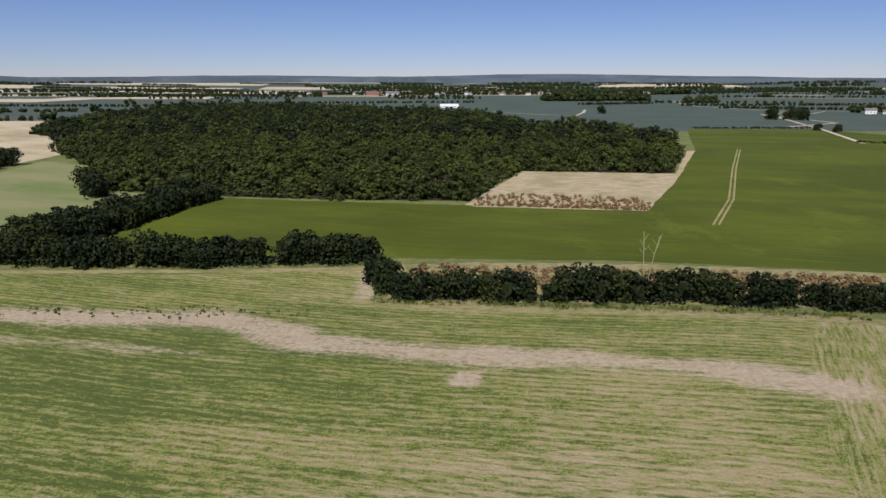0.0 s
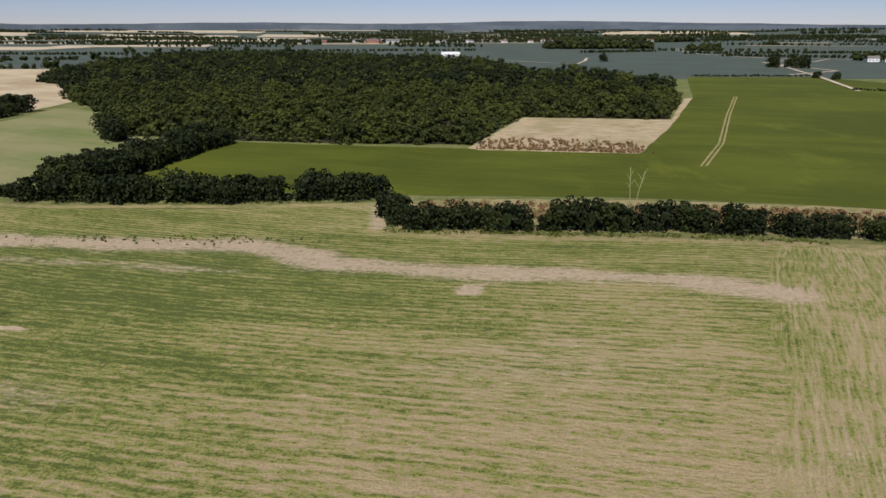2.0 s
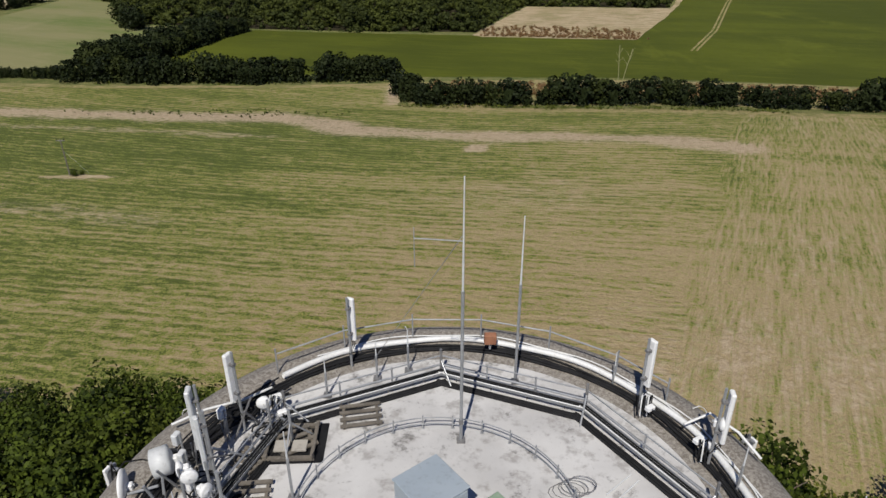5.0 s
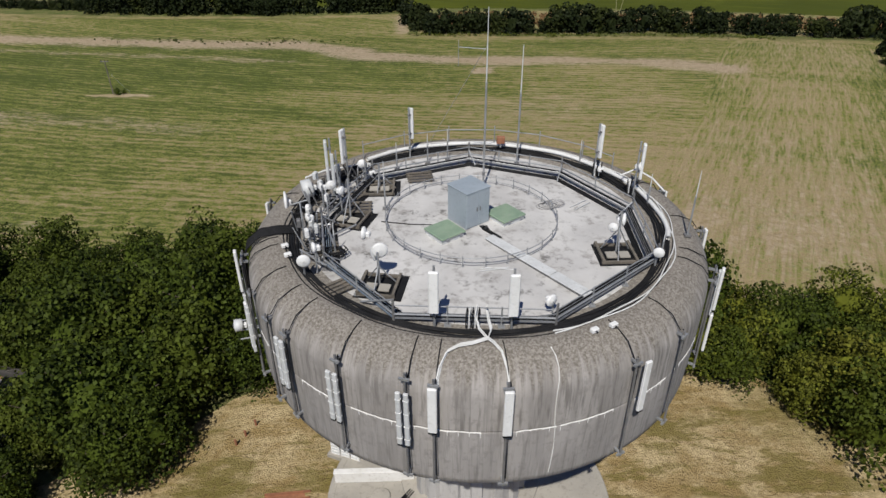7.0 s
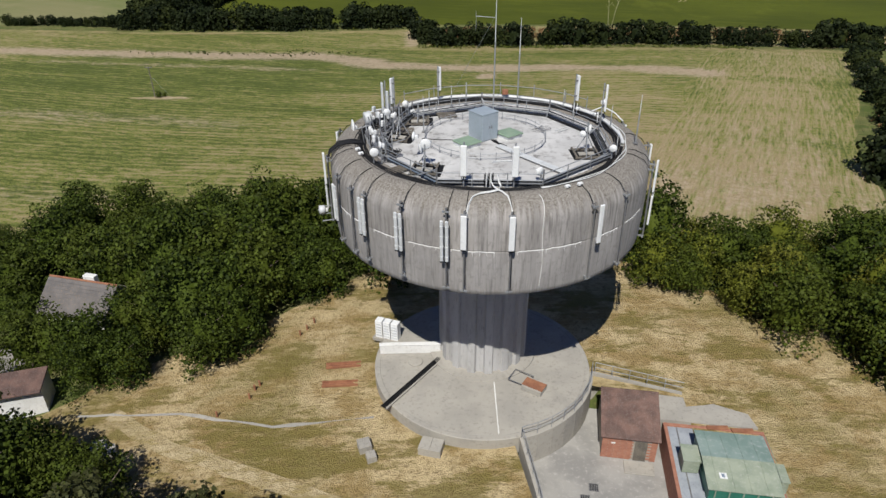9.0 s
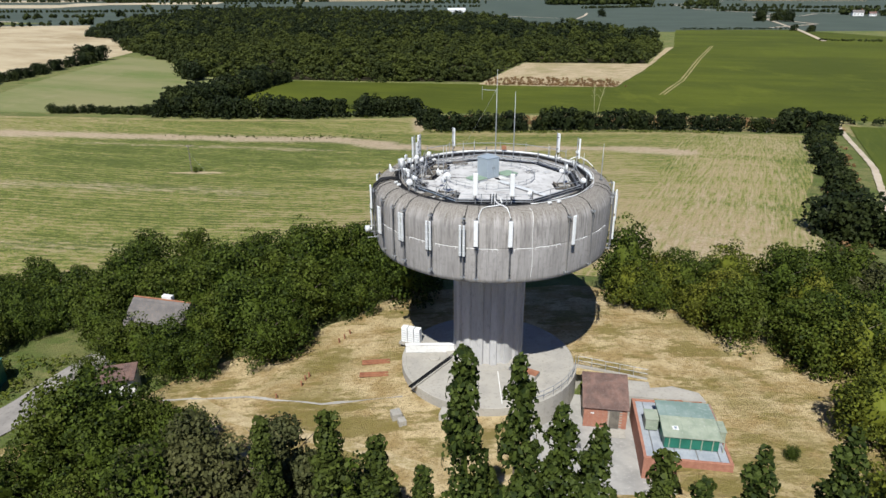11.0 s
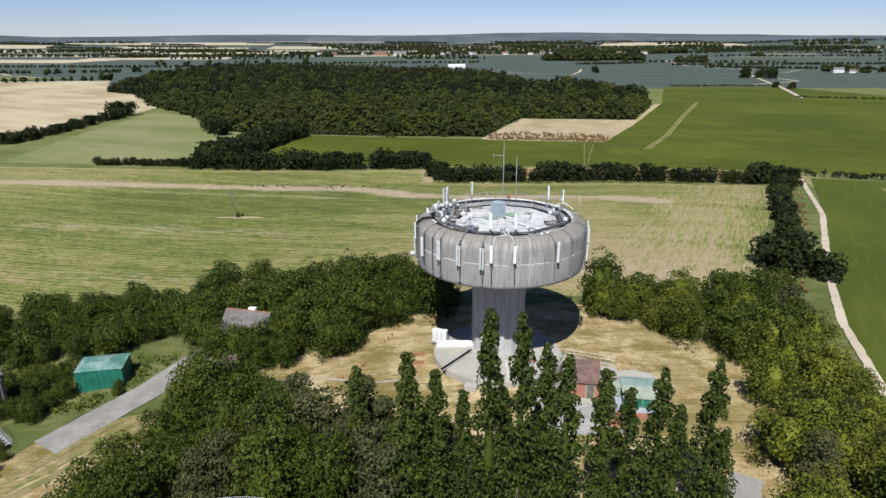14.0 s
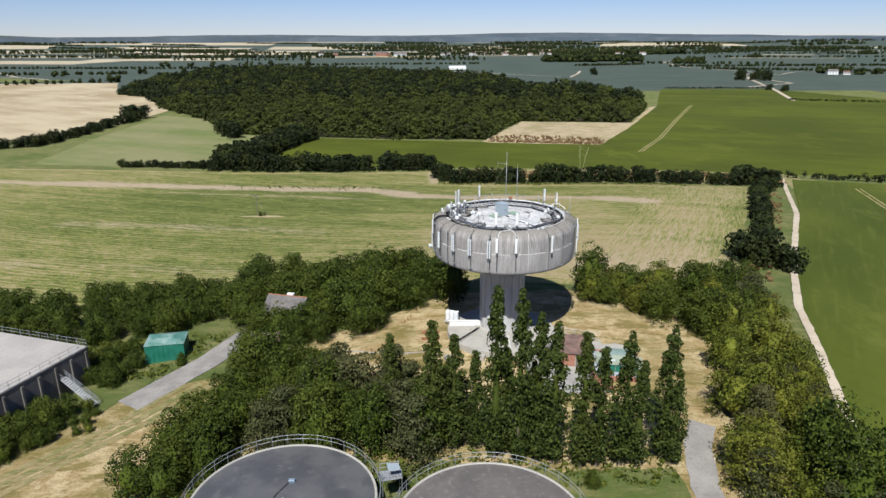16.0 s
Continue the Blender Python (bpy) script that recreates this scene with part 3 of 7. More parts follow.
def fields():
    main = [(-420, 170), (-209, 156), (-105, 150), (-66, 152), (-18, 157), (-15, 131), (13, 123), (44, 116), (77, 108), (103, 110),
            (100, 100), (79, 62), (61, 32), (51, 6), (38, -6), (20, -8), (-15, -2), (-35, 2), (-60, 0), (-100, -8), (-420, -30)]
    sheet("stubble_field", ragged(main, 4, 0.5, 3), FIELD, "thin striped green and straw arable field with bare soil strips", 2.5, 0.06, field_masks)
    sheet("green_crop_field", ragged([(-100, 188), (-82, 174), (-20, 168), (5, 166), (45, 161), (104, 146), (200, 128), (520, 60), (620, 330), (420, 420), (342, 612), (226, 614), (163, 424),
          (100, 285), (71, 223), (12, 234), (-56, 243), (-83, 249), (-98, 225)], 9, 0.5, 4), GREEN_CROP, "bright green standing crop on a wide field", 14, 0.07)
    sheet("east_crop_field", [(126, 129), (160, 121), (420, 60), (420, -160), (44, -160), (41, -52), (48, -34), (54, -15), (64, 7), (76, 29), (95, 64)],
          EAST_CROP, "green cereal crop beside a chalk farm track", 5, 0.18)
    sheet("fallow_plot", ragged([(8, 235), (12, 231), (71, 223), (104, 290), (163, 424), (156, 420), (113, 316), (40, 324)], 6, 0.35, 5), PLOT, "fallow brown plot with dry weeds beside the wood", 8, 0.12)
    sheet("grey_green_field", ragged([(-203, 168), (-158, 163), (-125, 170), (-100, 196), (-98, 225), (-100, 250), (-142, 266), (-185, 345), (-222, 366), (-215, 260)], 9, 0.8, 6),
          GREY_CROP, "pale grey-green crop beside the wood", 10, 0.07)
    sheet("straw_field", ragged([(-262, 232), (-232, 300), (-232, 400), (-300, 520), (-352, 562), (-433, 735), (-575, 720), (-700, 620), (-520, 330)], 14, 1.2, 7),
          STRAW, "ripe straw-coloured corn field with worn patches", 18, 0.07)
    sheet("site_lawn", ragged([(-46, -36), (-36, -26), (-26, -22), (-12, -10), (11, -10), (24, -20), (36, -24), (34, -40), (29, -54), (27, -90), (-75, -95), (-80, -52), (-62, -40)], 3, 0.5, 8),
          SITE_GRASS, "sun-dried yellow grass with green patches", 2.0, 0.05, None, "lawn", hole=YARD_POLY)
    sheet("wood_floor", WOOD_POLY, SOIL, "dark leaf litter under the wood", 14, 0.1, None, "woodland floor")
    # grass margins along the north hedges and the east path
    def margin(line, width, name, label, mat, lift, seed):
        left, right = [], []
        for i, (x, y) in enumerate(line):
            a, b = line[max(0, i - 1)], line[min(len(line) - 1, i + 1)]
            d = Vector((b[0] - a[0], b[1] - a[1])).normalized() * width / 2
            left.append((x - d.y, y + d.x))
            right.append((x + d.y, y - d.x))
        return sheet(name, ragged(right + left[::-1], 1.5 if width < 10 else 3, 0.12 if mat in (ROAD, CONCRETE, DIRT) else min(0.8, width * 0.12), seed), mat, label, 5, lift, None, "verge" if mat in (MARGIN, ROUGH_GRASS) else "track")
    margin([(-13, 145), (13, 145), (44, 141), (104, 129), (130, 125)], 33, "hedge_verge", "rough dry verge with brown weeds by the hedge", MARGIN, 0.045, 10)
    margin([(-260, 168), (-157, 160), (-66, 161), (-18, 165)], 17, "hedge_verge", "rough green verge under the hedge", ROUGH_GRASS, 0.05, 11)
    margin([(-15, 131), (13, 124), (44, 117), (77, 109), (100, 108)], 4, "field_edge", "dry grass strip along the field edge", MARGIN, 0.09, 12)
    margin([(-420, 171), (-209, 157), (-105, 151.5), (-18, 158)], 3, "field_edge", "dry grass strip along the field edge", MARGIN, 0.09, 13)
    margin([(112, 120), (96, 84), (80, 50), (64, 18), (56, -5), (48, -25), (38, -60), (30, -95)], 15, "hedge_verge", "olive and straw rough verge beside the hedge", ROUGH_GRASS, 0.05, 14)
    margin([(123, 131), (106, 92), (94, 64), (76, 30), (64, 7), (54, -14), (47.5, -34), (41.5, -52), (36, -80)], 1.5, "farm_track", "narrow pale chalk farm track", DIRT, 0.25, 15)
    for s in (-0.9, 0.9):
        margin([(86 + s, 201), (110 + s, 246), (150 + s, 336), (195 + s, 433)], 0.8, "wheel_track", "pale wheel track through the crop", MARGIN, 0.10, 16)
        margin([(142 + s, 112), (128 + s, 66), (122 + s, 20), (128 + s, -30)], 0.7, "wheel_track", "pale wheel track through the crop", MARGIN, 0.26, 17)
    for off in (-2.2, 0.3, 2.6):
        margin([(-78 + off, -70), (-66 + off, -57), (-57 + off, -47), (-51 + off, -38)], 1.3, "dirt_track", "dusty worn wheel track over the grass", MARGIN if off else DIRT, 0.11, 18)
    sheet("rough_bank", ragged([(-100, -36), (-72, -32), (-62, -31), (-59, -36), (-63, -44), (-70, -52), (-84, -66), (-100, -66)], 3, 0.6, 23), ROUGH_GRASS, "overgrown green bank below the reservoir", 4, 0.09, None, "verge")
    sheet("tank_verge", ragged([(-44, -60), (-30, -57.5), (-10, -60.0), (6, -61.5), (15, -61), (15.5, -66), (10, -72), (-44, -70)], 2, 0.7, 24), ROUGH_GRASS, "lush green grass round the tanks", 3, 0.09, None, "verge")
    margin([(-60, -43), (-52, -31), (-48, -22), (-44, -16)], 5.2, "access_road", "worn pale tarmac access road", ROAD, 0.13, 19)
    margin([(21.5, -52.5), (19.2, -57), (17.6, -64), (17.4, -80)], 3.4, "access_road", "worn pale tarmac access road", ROAD, 0.13, 20)
    margin([(-37, -31), (-28, -31.5), (-20, -33.5), (-12, -33)], 0.24, "footpath", "narrow overgrown concrete footpath", CONCRETE, 0.10, 21)
    margin([(-34, -31), (-28, -35), (-18, -39), (-9, -43)], 1.3, "footpath", "trodden straw-coloured path in the grass", TRODDEN, 0.09, 22)
    # far fields and lanes
    rng = random.Random(5)
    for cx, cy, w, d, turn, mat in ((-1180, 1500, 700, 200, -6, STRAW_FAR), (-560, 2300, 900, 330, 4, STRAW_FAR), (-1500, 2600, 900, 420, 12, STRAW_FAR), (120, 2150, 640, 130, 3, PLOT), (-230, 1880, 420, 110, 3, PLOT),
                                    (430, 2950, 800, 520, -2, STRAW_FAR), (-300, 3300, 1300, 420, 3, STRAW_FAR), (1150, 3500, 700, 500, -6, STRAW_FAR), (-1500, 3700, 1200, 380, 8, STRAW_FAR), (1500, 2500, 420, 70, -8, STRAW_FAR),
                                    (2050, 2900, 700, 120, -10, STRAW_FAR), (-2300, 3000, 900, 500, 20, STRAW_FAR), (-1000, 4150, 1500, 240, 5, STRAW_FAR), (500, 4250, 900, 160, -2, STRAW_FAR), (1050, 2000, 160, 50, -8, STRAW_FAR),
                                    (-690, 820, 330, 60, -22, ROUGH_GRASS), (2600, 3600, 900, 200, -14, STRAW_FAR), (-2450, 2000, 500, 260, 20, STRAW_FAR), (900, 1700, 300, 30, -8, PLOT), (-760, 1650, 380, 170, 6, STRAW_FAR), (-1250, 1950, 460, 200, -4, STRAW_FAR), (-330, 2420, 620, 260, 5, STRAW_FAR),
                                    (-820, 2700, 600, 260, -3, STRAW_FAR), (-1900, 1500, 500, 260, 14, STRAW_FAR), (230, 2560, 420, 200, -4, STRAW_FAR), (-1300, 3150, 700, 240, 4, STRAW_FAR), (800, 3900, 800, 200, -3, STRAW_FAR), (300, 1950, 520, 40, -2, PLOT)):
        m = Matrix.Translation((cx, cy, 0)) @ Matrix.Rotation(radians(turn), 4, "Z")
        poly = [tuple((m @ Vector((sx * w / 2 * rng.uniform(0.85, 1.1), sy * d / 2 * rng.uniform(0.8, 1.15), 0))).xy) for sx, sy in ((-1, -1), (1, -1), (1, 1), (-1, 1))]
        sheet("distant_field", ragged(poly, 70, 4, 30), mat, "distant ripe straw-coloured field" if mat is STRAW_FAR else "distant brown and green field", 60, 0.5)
    for line, w in (([(215, 1010), (196, 930), (168, 840), (120, 880), (10, 1000), (-80, 1060)], 4), ([(334, 640), (415, 700), (417, 872), (496, 950), (440, 1150), (480, 1420), (700, 1700)], 5), ([(300, 470), (345, 600), (420, 850)], 4),
                    ([(420, 870), (500, 900), (560, 975), (640, 900), (900, 800)], 4), ([(-900, 740), (-640, 860), (-560, 800)], 6), ([(-640, 860), (-760, 1000), (-980, 1060)], 5)):
        margin(line, w, "country_lane", "pale winding country lane between fields", DIRT, 0.45, 40)


ground()
fields()


# ---- water tower ----
ROOF_Z = 19.6


def polar(angle, r, z=0.0):
    """A place round the tower: degrees from south, towards east."""
    a = radians(angle)
    return Vector((TX + r * math.sin(a), TY - r * math.cos(a), z))


def water_tower():
    tower = thing("water_tower", (TX, TY, 0.4), "grey streaked concrete water tower, broad drum on fluted shaft", "water tower")
    inv = Matrix.Translation((-TX, -TY, -0.4))

    def own(name, bm, mat, label="", smooth=False):
        bm.transform(inv)
        return part(name, bm, mat, tower, label, smooth)

    def ring(profile, seg=128, wave=None):
        bm = bmesh.new()
        lathe(bm, profile, seg, wave, (TX, TY))
        bmesh.ops.recalc_face_normals(bm, faces=bm.faces)
        return bm

    curve = [(8.5, 19.61), (9.0, 19.63), (9.5, 19.84), (9.95, 19.93)]
    curve += [(9.95 + 1.55 * math.sin(radians(a)), 18.38 + 1.55 * math.cos(radians(a))) for a in range(8, 91, 8)]
    wall = curve + [(11.5, 17.6), (11.5, 16.82), (11.5, 16.76), (11.48, 16.73), (11.47, 16.70), (11.49, 16.67), (11.495, 16.62), (11.47, 15.4), (11.40, 13.9), (11.34, 13.55), (11.15, 13.42)]
    own("drum_wall", ring(wall), DRUM, "streaked weathered concrete drum with a lichen-dark shoulder", True)
    own("soffit", ring([(11.15, 13.42), (10.6, 13.42), (10.5, 13.6), (6.2, 13.2), (4.2, 12.2), (3.75, 10.6)]), CONCRETE, "shaded concrete underside", True)
    bm = ring([(8.5, 19.61), (8.2, 19.6), (4.0, 19.66), (0.4, 19.72)])
    bmesh.ops.holes_fill(bm, edges=[e for e in bm.edges if e.is_boundary and e.calc_length() < 0.1])
    own("roof_deck", bm, ROOF_CONCRETE, "pale stained concrete roof deck")
    flutes = lambda u: 1.0 + 0.035 * (1 if (u * 16) % 1.0 < 0.5 else -1)
    bm = ring([(3.62, 0.3), (3.58, 5.0), (3.62, 9.0), (3.8, 10.8)], 192, flutes)
    own("shaft", bm, SHAFT, "fluted concrete shaft with upright ribs")
    bm = ring([(4.6, 0.38), (4.55, 0.55), (3.4, 0.62)], 96)
    own("shaft_plinth", bm, CONCRETE)
    # pale lime run along the day joint, with drips below it
    rng = random.Random(4)
    for a0, a1 in ((-64, -47), (-42, -31), (-28, -17), (-14, -1), (6, 14), (15, 27), (33, 43), (47, 60)):
        bm = bmesh.new()
        pts = [polar(a0 + (a1 - a0) * i / 12, 11.485, 16.70 + rng.uniform(-0.03, 0.03)) for i in range(13)]
        tube(bm, pts, 0.032, 5)
        for p in pts[::2]:
            drop = rng.uniform(0.05, 0.28)
            rod(bm, p, p + Vector((0, 0, -drop)), 0.035, 0.012, 5)
        own("lime_seam", bm, RENDER, "white lime deposit along a concrete joint")
    for a, z, size in ((-58, 15.6, 0.5), (-38, 15.9, 0.45), (-21, 15.5, 0.3), (-6.5, 15.7, 0.55), (-5.5, 15.2, 0.4), (0.5, 15.6, 0.5), (1.2, 15.0, 0.35), (14, 16.0, 1.15), (21, 15.2, 0.75), (36, 15.9, 0.4), (52, 15.6, 0.6)):
        bm = bmesh.new()
        pts = [polar(a + rng.uniform(-0.3, 0.3), 11.45 - 0.07 * (16.5 - z + size * i / 5) / 1.3, z - size * i / 5) for i in range(6)]
        tube(bm, pts, 0.035, 5)
        own("lime_streak", bm, RENDER)
    for a in (13.6, 9.0 + 180, 120, 240):
        bm = bmesh.new()
        tube(bm, [polar(a + 0.3 * math.sin(i), 10.4 + 1.1 * math.sin(min(1, i / 4) * 1.57) + 0.01, 19.87 - (0.0 if i < 4 else (i - 4) * 0.75) - 1.3 * (1 - math.cos(min(1, i / 4) * 1.57))) for i in range(11)], 0.02, 5)
        own("hairline_seam", bm, RENDER)
    return tower


def joined_pipe(name, pts, r, mat, label, category, group="", closed=False, seg=6):
    bm = bmesh.new()
    tube(bm, pts, r, seg, closed)
    return tagged(part(name, bm, mat, None, "", True), label, category, group)


def panel_antenna(at, facing, height, width, depth, label, group, mast_up=0.4, mast_down=0.6, mat=None, lean=0.0):
    """A sector panel on a pole; facing in degrees as polar() has it. The place is the middle of the panel's foot."""
    ob = thing("panel_antenna", at, label, "antenna", group, turn=facing)
    bm = bmesh.new()
    box(bm, (0, -0.22, height / 2), (width, depth, height), Matrix.Rotation(radians(lean), 4, "X"), min(width, depth) * 0.25)
    part("radome", bm, mat or WHITE, ob)
    bm = bmesh.new()
    rod(bm, (0, 0, -mast_down), (0, 0, height + mast_up), 0.05)
    part("pole", bm, STEEL, ob, "galvanised steel pole")
    for z in (0.2 * height, 0.8 * height):
        bm = bmesh.new()
        box(bm, (0, -0.07, z), (0.16, 0.24, 0.09))
        part("bracket", bm, DARK_STEEL, ob, "dark clamp bracket")
    for k in (-1, 0, 1):
        bm = bmesh.new()
        tube(bm, [(k * width * 0.3, -0.2, 0.0), (k * width * 0.3, -0.2, -0.18), (k * 0.06, -0.05, -0.34), (k * 0.03, 0.05, -0.55)], 0.018, 5)
        part("tail_cable", bm, CABLE, ob, "black tail cable")
    return ob


def dish(at, facing, size, label, group="dishes", tilt=0.0, shroud=False):
    """A microwave dish; it faces along its own -y."""
    ob = thing("dish_antenna", at, label, "dish", group, turn=facing)
    bm = bmesh.new()
    m = Matrix.Rotation(radians(90 + tilt), 4, "X")
    prof = [(0.02, 0.16), (size * 0.3, 0.13), (size * 0.5, 0.05), (size * 0.5, -0.02 - (size * 0.45 if shroud else 0.0)), (size * 0.40, -0.05 - (size * 0.42 if shroud else 0.0)), (0.02, -0.09 - (size * 0.44 if shroud else 0.0))]
    lathe(bm, [(r, -z) for r, z in prof], 28)
    bmesh.ops.recalc_face_normals(bm, faces=bm.faces)
    bm.transform(m)
    part("reflector", bm, WHITE if not shroud else LIGHT_GREY, ob, "", True)
    bm = bmesh.new()
    box(bm, (0, 0.22, -0.05), (0.22, 0.18, 0.26), None, 0.03)
    part("radio_unit", bm, WHITE, ob, "small white radio box")
    bm = bmesh.new()
    rod(bm, (0, 0.12, 0), (0, 0.36, -0.02), 0.05)
    part("mount", bm, STEEL, ob)
    return ob


def wall_pole(angle, z0, z1, panels, label):
    """A steel pole strapped to the drum with its panels; panels: (offset along the wall, foot, height, width)."""
    ob = thing("wall_antenna", polar(angle, 11.5, z0), label, "antenna", "antennas on the drum wall", turn=angle)
    bm = bmesh.new()
    rod(bm, (0, -0.26, 0), (0, -0.20, z1 - z0), 0.052)
    part("pole", bm, DARK_STEEL, ob, "steel pole")
    for z in (0.12, z1 - z0 - 0.25):
        bm = bmesh.new()
        box(bm, (0, -0.08, z), (0.10, 0.34, 0.10))
        box(bm, (0, -0.26, z), (0.42, 0.10, 0.10))
        part("standoff", bm, STEEL, ob, "galvanised stand-off bracket")
    for off, foot, height, width in panels:
        bm = bmesh.new()
        box(bm, (off, -0.46, foot - z0 + height / 2), (width, 0.14, height), None, 0.03)
        panel = part("radome", bm, WHITE if width > 0.25 else LIGHT_GREY, ob)
        bm = bmesh.new()
        box(bm, (off, -0.46, foot - z0 - 0.04), (width * 0.9, 0.12, 0.07))
        part("end_cap", bm, CABLE, panel, "dark end cap with connectors")
        if width <= 0.25:
            for k in range(4):
                bm = bmesh.new()
                box(bm, (off, -0.46, foot - z0 + height * (k + 0.5) / 4), (width + 0.02, 0.16, 0.03))
                part("strap", bm, WHITE, panel)
    bm = bmesh.new()
    top = z1 - z0
    tube(bm, [(0.09, -0.2, 0.4), (0.10, -0.22, top - 0.6), (0.07, -0.12, top), (0.05, 0.0, 19.1 - z0), (0.04, 0.45, 19.66 - z0), (0.02, 1.15, 19.93 - z0), (0, 1.6, 19.96 - z0)], 0.024, 5)
    part("feeder_cable", bm, CABLE, ob, "black feeder cable over the drum's shoulder")
    return ob


def tower_top():
    # feeder cables laid round the rim
    rng = random.Random(8)
    for k in range(9):
        r = 8.98 + 0.095 * k
        z = 19.70 + 0.11 * min(1, max(0, (r - 9.0) / 0.9)) + 0.03
        lo, hi = (0, 360) if k < 4 else (-150 + 4 * k, 95 - 2 * k)
        n = 90 if k < 4 else 64
        pts = [polar(lo + (hi - lo) * i / n, r + 0.05 * math.sin(i * 0.6 + k) + rng.uniform(-0.015, 0.015), z + 0.035 * (k % 2)) for i in range(n + (k >= 4))]
        joined_pipe("feeder_cable", pts, 0.052, CABLE, "thick black feeder cable laid round the roof rim", "cable", "rim cables", k < 4)
    joined_pipe("white_conduit", [polar(76 + 146 * i / 60, 9.42 + 0.05 * math.sin(i * 0.5), 19.98) for i in range(61)], 0.12, CABLE_WHITE, "thick white insulated conduit round the roof rim", "pipe", "rim cables", seg=8)
    # outer scaffold guard rail along the far rim
    guard = thing("scaffold_rail", polar(222, 9.75, ROOF_Z), "scaffold tube guard rail on the outer roof rim", "railing")
    feet = [polar(a, 9.75, ROOF_Z) - polar(222, 9.75, ROOF_Z) for a in (222, 205, 188, 171, 154, 137, 124)]
    for p, q in zip(feet, feet[1:]):
        part("rail", rod(bmesh.new(), p + Vector((0, 0, 1.2)), q + Vector((0, 0, 1.2)), 0.034, seg=6), STEEL, guard)
    for p in feet:
        part("post", rod(bmesh.new(), p + Vector((0, 0, 0.2)), p + Vector((0, 0, 1.45)), 0.034, seg=6), STEEL, guard)
    for k in range(2):
        r = 9.62 + 0.12 * k
        pts = [polar(16 + 196 * i / 60, r + 0.07 * math.sin(i * 0.8 + 2 * k), 19.95 + 0.02 * (k % 2)) for i in range(61)]
        joined_pipe("white_cable", pts, 0.030, CABLE_WHITE, "white insulated cable laid round the roof rim", "cable", "rim cables")
    for k in range(4):
        pts = [polar(-70 + (92 + 4 * k) * i / 40, 9.86 + 0.07 * k + 0.03 * math.sin(i * 0.7 + k), 19.86 + 0.02 * (k % 2)) for i in range(41)]
        joined_pipe("white_cable" if k % 2 else "feeder_cable", pts, 0.028, CABLE_WHITE if k % 2 else CABLE, "pale insulated cable laid round the roof rim" if k % 2 else "thin black feeder cable laid round the roof rim", "cable", "rim cables")
    for k in range(9):
        r = 8.75 + 0.13 * k
        pts = [polar(-95 - 40 * i / 10 + 2.5 * math.sin(k + i), r + (0.2 * math.sin(i * 0.5 + k)), 19.78 + 0.05 * (k % 2)) for i in range(11)]
        joined_pipe("feeder_cable", pts, 0.05, CABLE, "thick black feeder cable bunched at the roof rim", "cable", "rim cables")
    for k in range(7):
        a = -79 - 0.7 * k
        pts = [polar(a - 2, 9.1, 19.8), polar(a, 9.9, 20.05), polar(a, 10.8, 19.95), polar(a + 0.5, 11.5, 19.4), polar(a + 1, 11.72, 18.6), polar(a + 1, 11.72, 16.5)]
        joined_pipe("drop_cable", pts, 0.046, CABLE, "black cable bent over the drum's edge", "cable", "drop cables")
    for k in range(3):
        o = 0.09 * k
        left = [(-9.6, 11.63, 18.9), (-9.6, 11.5, 19.25), (-9.3, 11.1, 19.62), (-8.3, 10.6, 19.92), (-6.0, 10.3, 20.0), (-3.0, 10.15, 20.02), (0.2, 9.9, 20.04), (1.2, 9.4, 20.06), (0.8, 8.9, 20.1), (0.4, 8.4, 20.45)]
        right = [(3.9, 11.63, 18.9), (3.9, 11.5, 19.25), (3.7, 11.1, 19.62), (3.0, 10.5, 19.93), (1.6, 10.1, 20.02), (0.0, 9.8, 20.05), (-1.6, 9.3, 20.06), (-2.2, 8.8, 20.15), (-2.2, 8.35, 20.5)]
        for line in (left, right)[: 2 if k < 2 else 1]:
            joined_pipe("white_cable", [polar(a + o * 2, r - o, z) for a, r, z in line], 0.03, CABLE_WHITE, "white cable crossing the roof rim", "cable", "drop cables")

    # railing of eight straight runs
    corners = [(-6.8, -34.0), (-0.3, -34.3), (4.9, -29.8), (5.0, -24.8), (2.0, -20.2), (-3.3, -18.1), (-8.9, -20.6), (-10.9, -26.3), (-10.2, -30.0)]
    for i, a in enumerate(corners):
        p, q = Vector((*a, ROOF_Z)), Vector((*corners[(i + 1) % 9], ROOF_Z))
        run = thing("roof_railing", p, "galvanised tube railing with low cable trays on the roof", "railing", "roof railings")
        d = q - p
        n = 3 if d.length > 5.5 else 2
        for k in range(n):
            foot = d * k / n
            bm = bmesh.new()
            rod(bm, foot, foot + Vector((0, 0, 1.25 if k == 0 else 1.0)), 0.055 if k == 0 else 0.035)
            box(bm, foot + Vector((0, 0, 0.03)), (0.28, 0.28, 0.06))
            part("post", bm, DARK_STEEL if k == 0 else STEEL, run)
        inward = Vector((TX, TY, ROOF_Z)) - (p + q) / 2
        inward.normalize()
        bm = bmesh.new()
        foot = inward * 0.95
        rod(bm, foot + Vector((0, 0, 0.05)), Vector((0, 0, 0.75)), 0.035)
        part("brace", bm, STEEL, run)
        for z, r in ((0.95, 0.028), (0.52, 0.045)):
            bm = bmesh.new()
            rod(bm, Vector((0, 0, z)), d + Vector((0, 0, z)), r)
            part("rail", bm, STEEL, run)
        bm = bmesh.new()
        m = Matrix.Translation(d / 2 + inward * 0.18) @ Matrix.Rotation(math.atan2(d.y, d.x), 4, "Z")
        box(bm, (0, 0, 0.28), (d.length - 0.1, 0.30, 0.04), m)
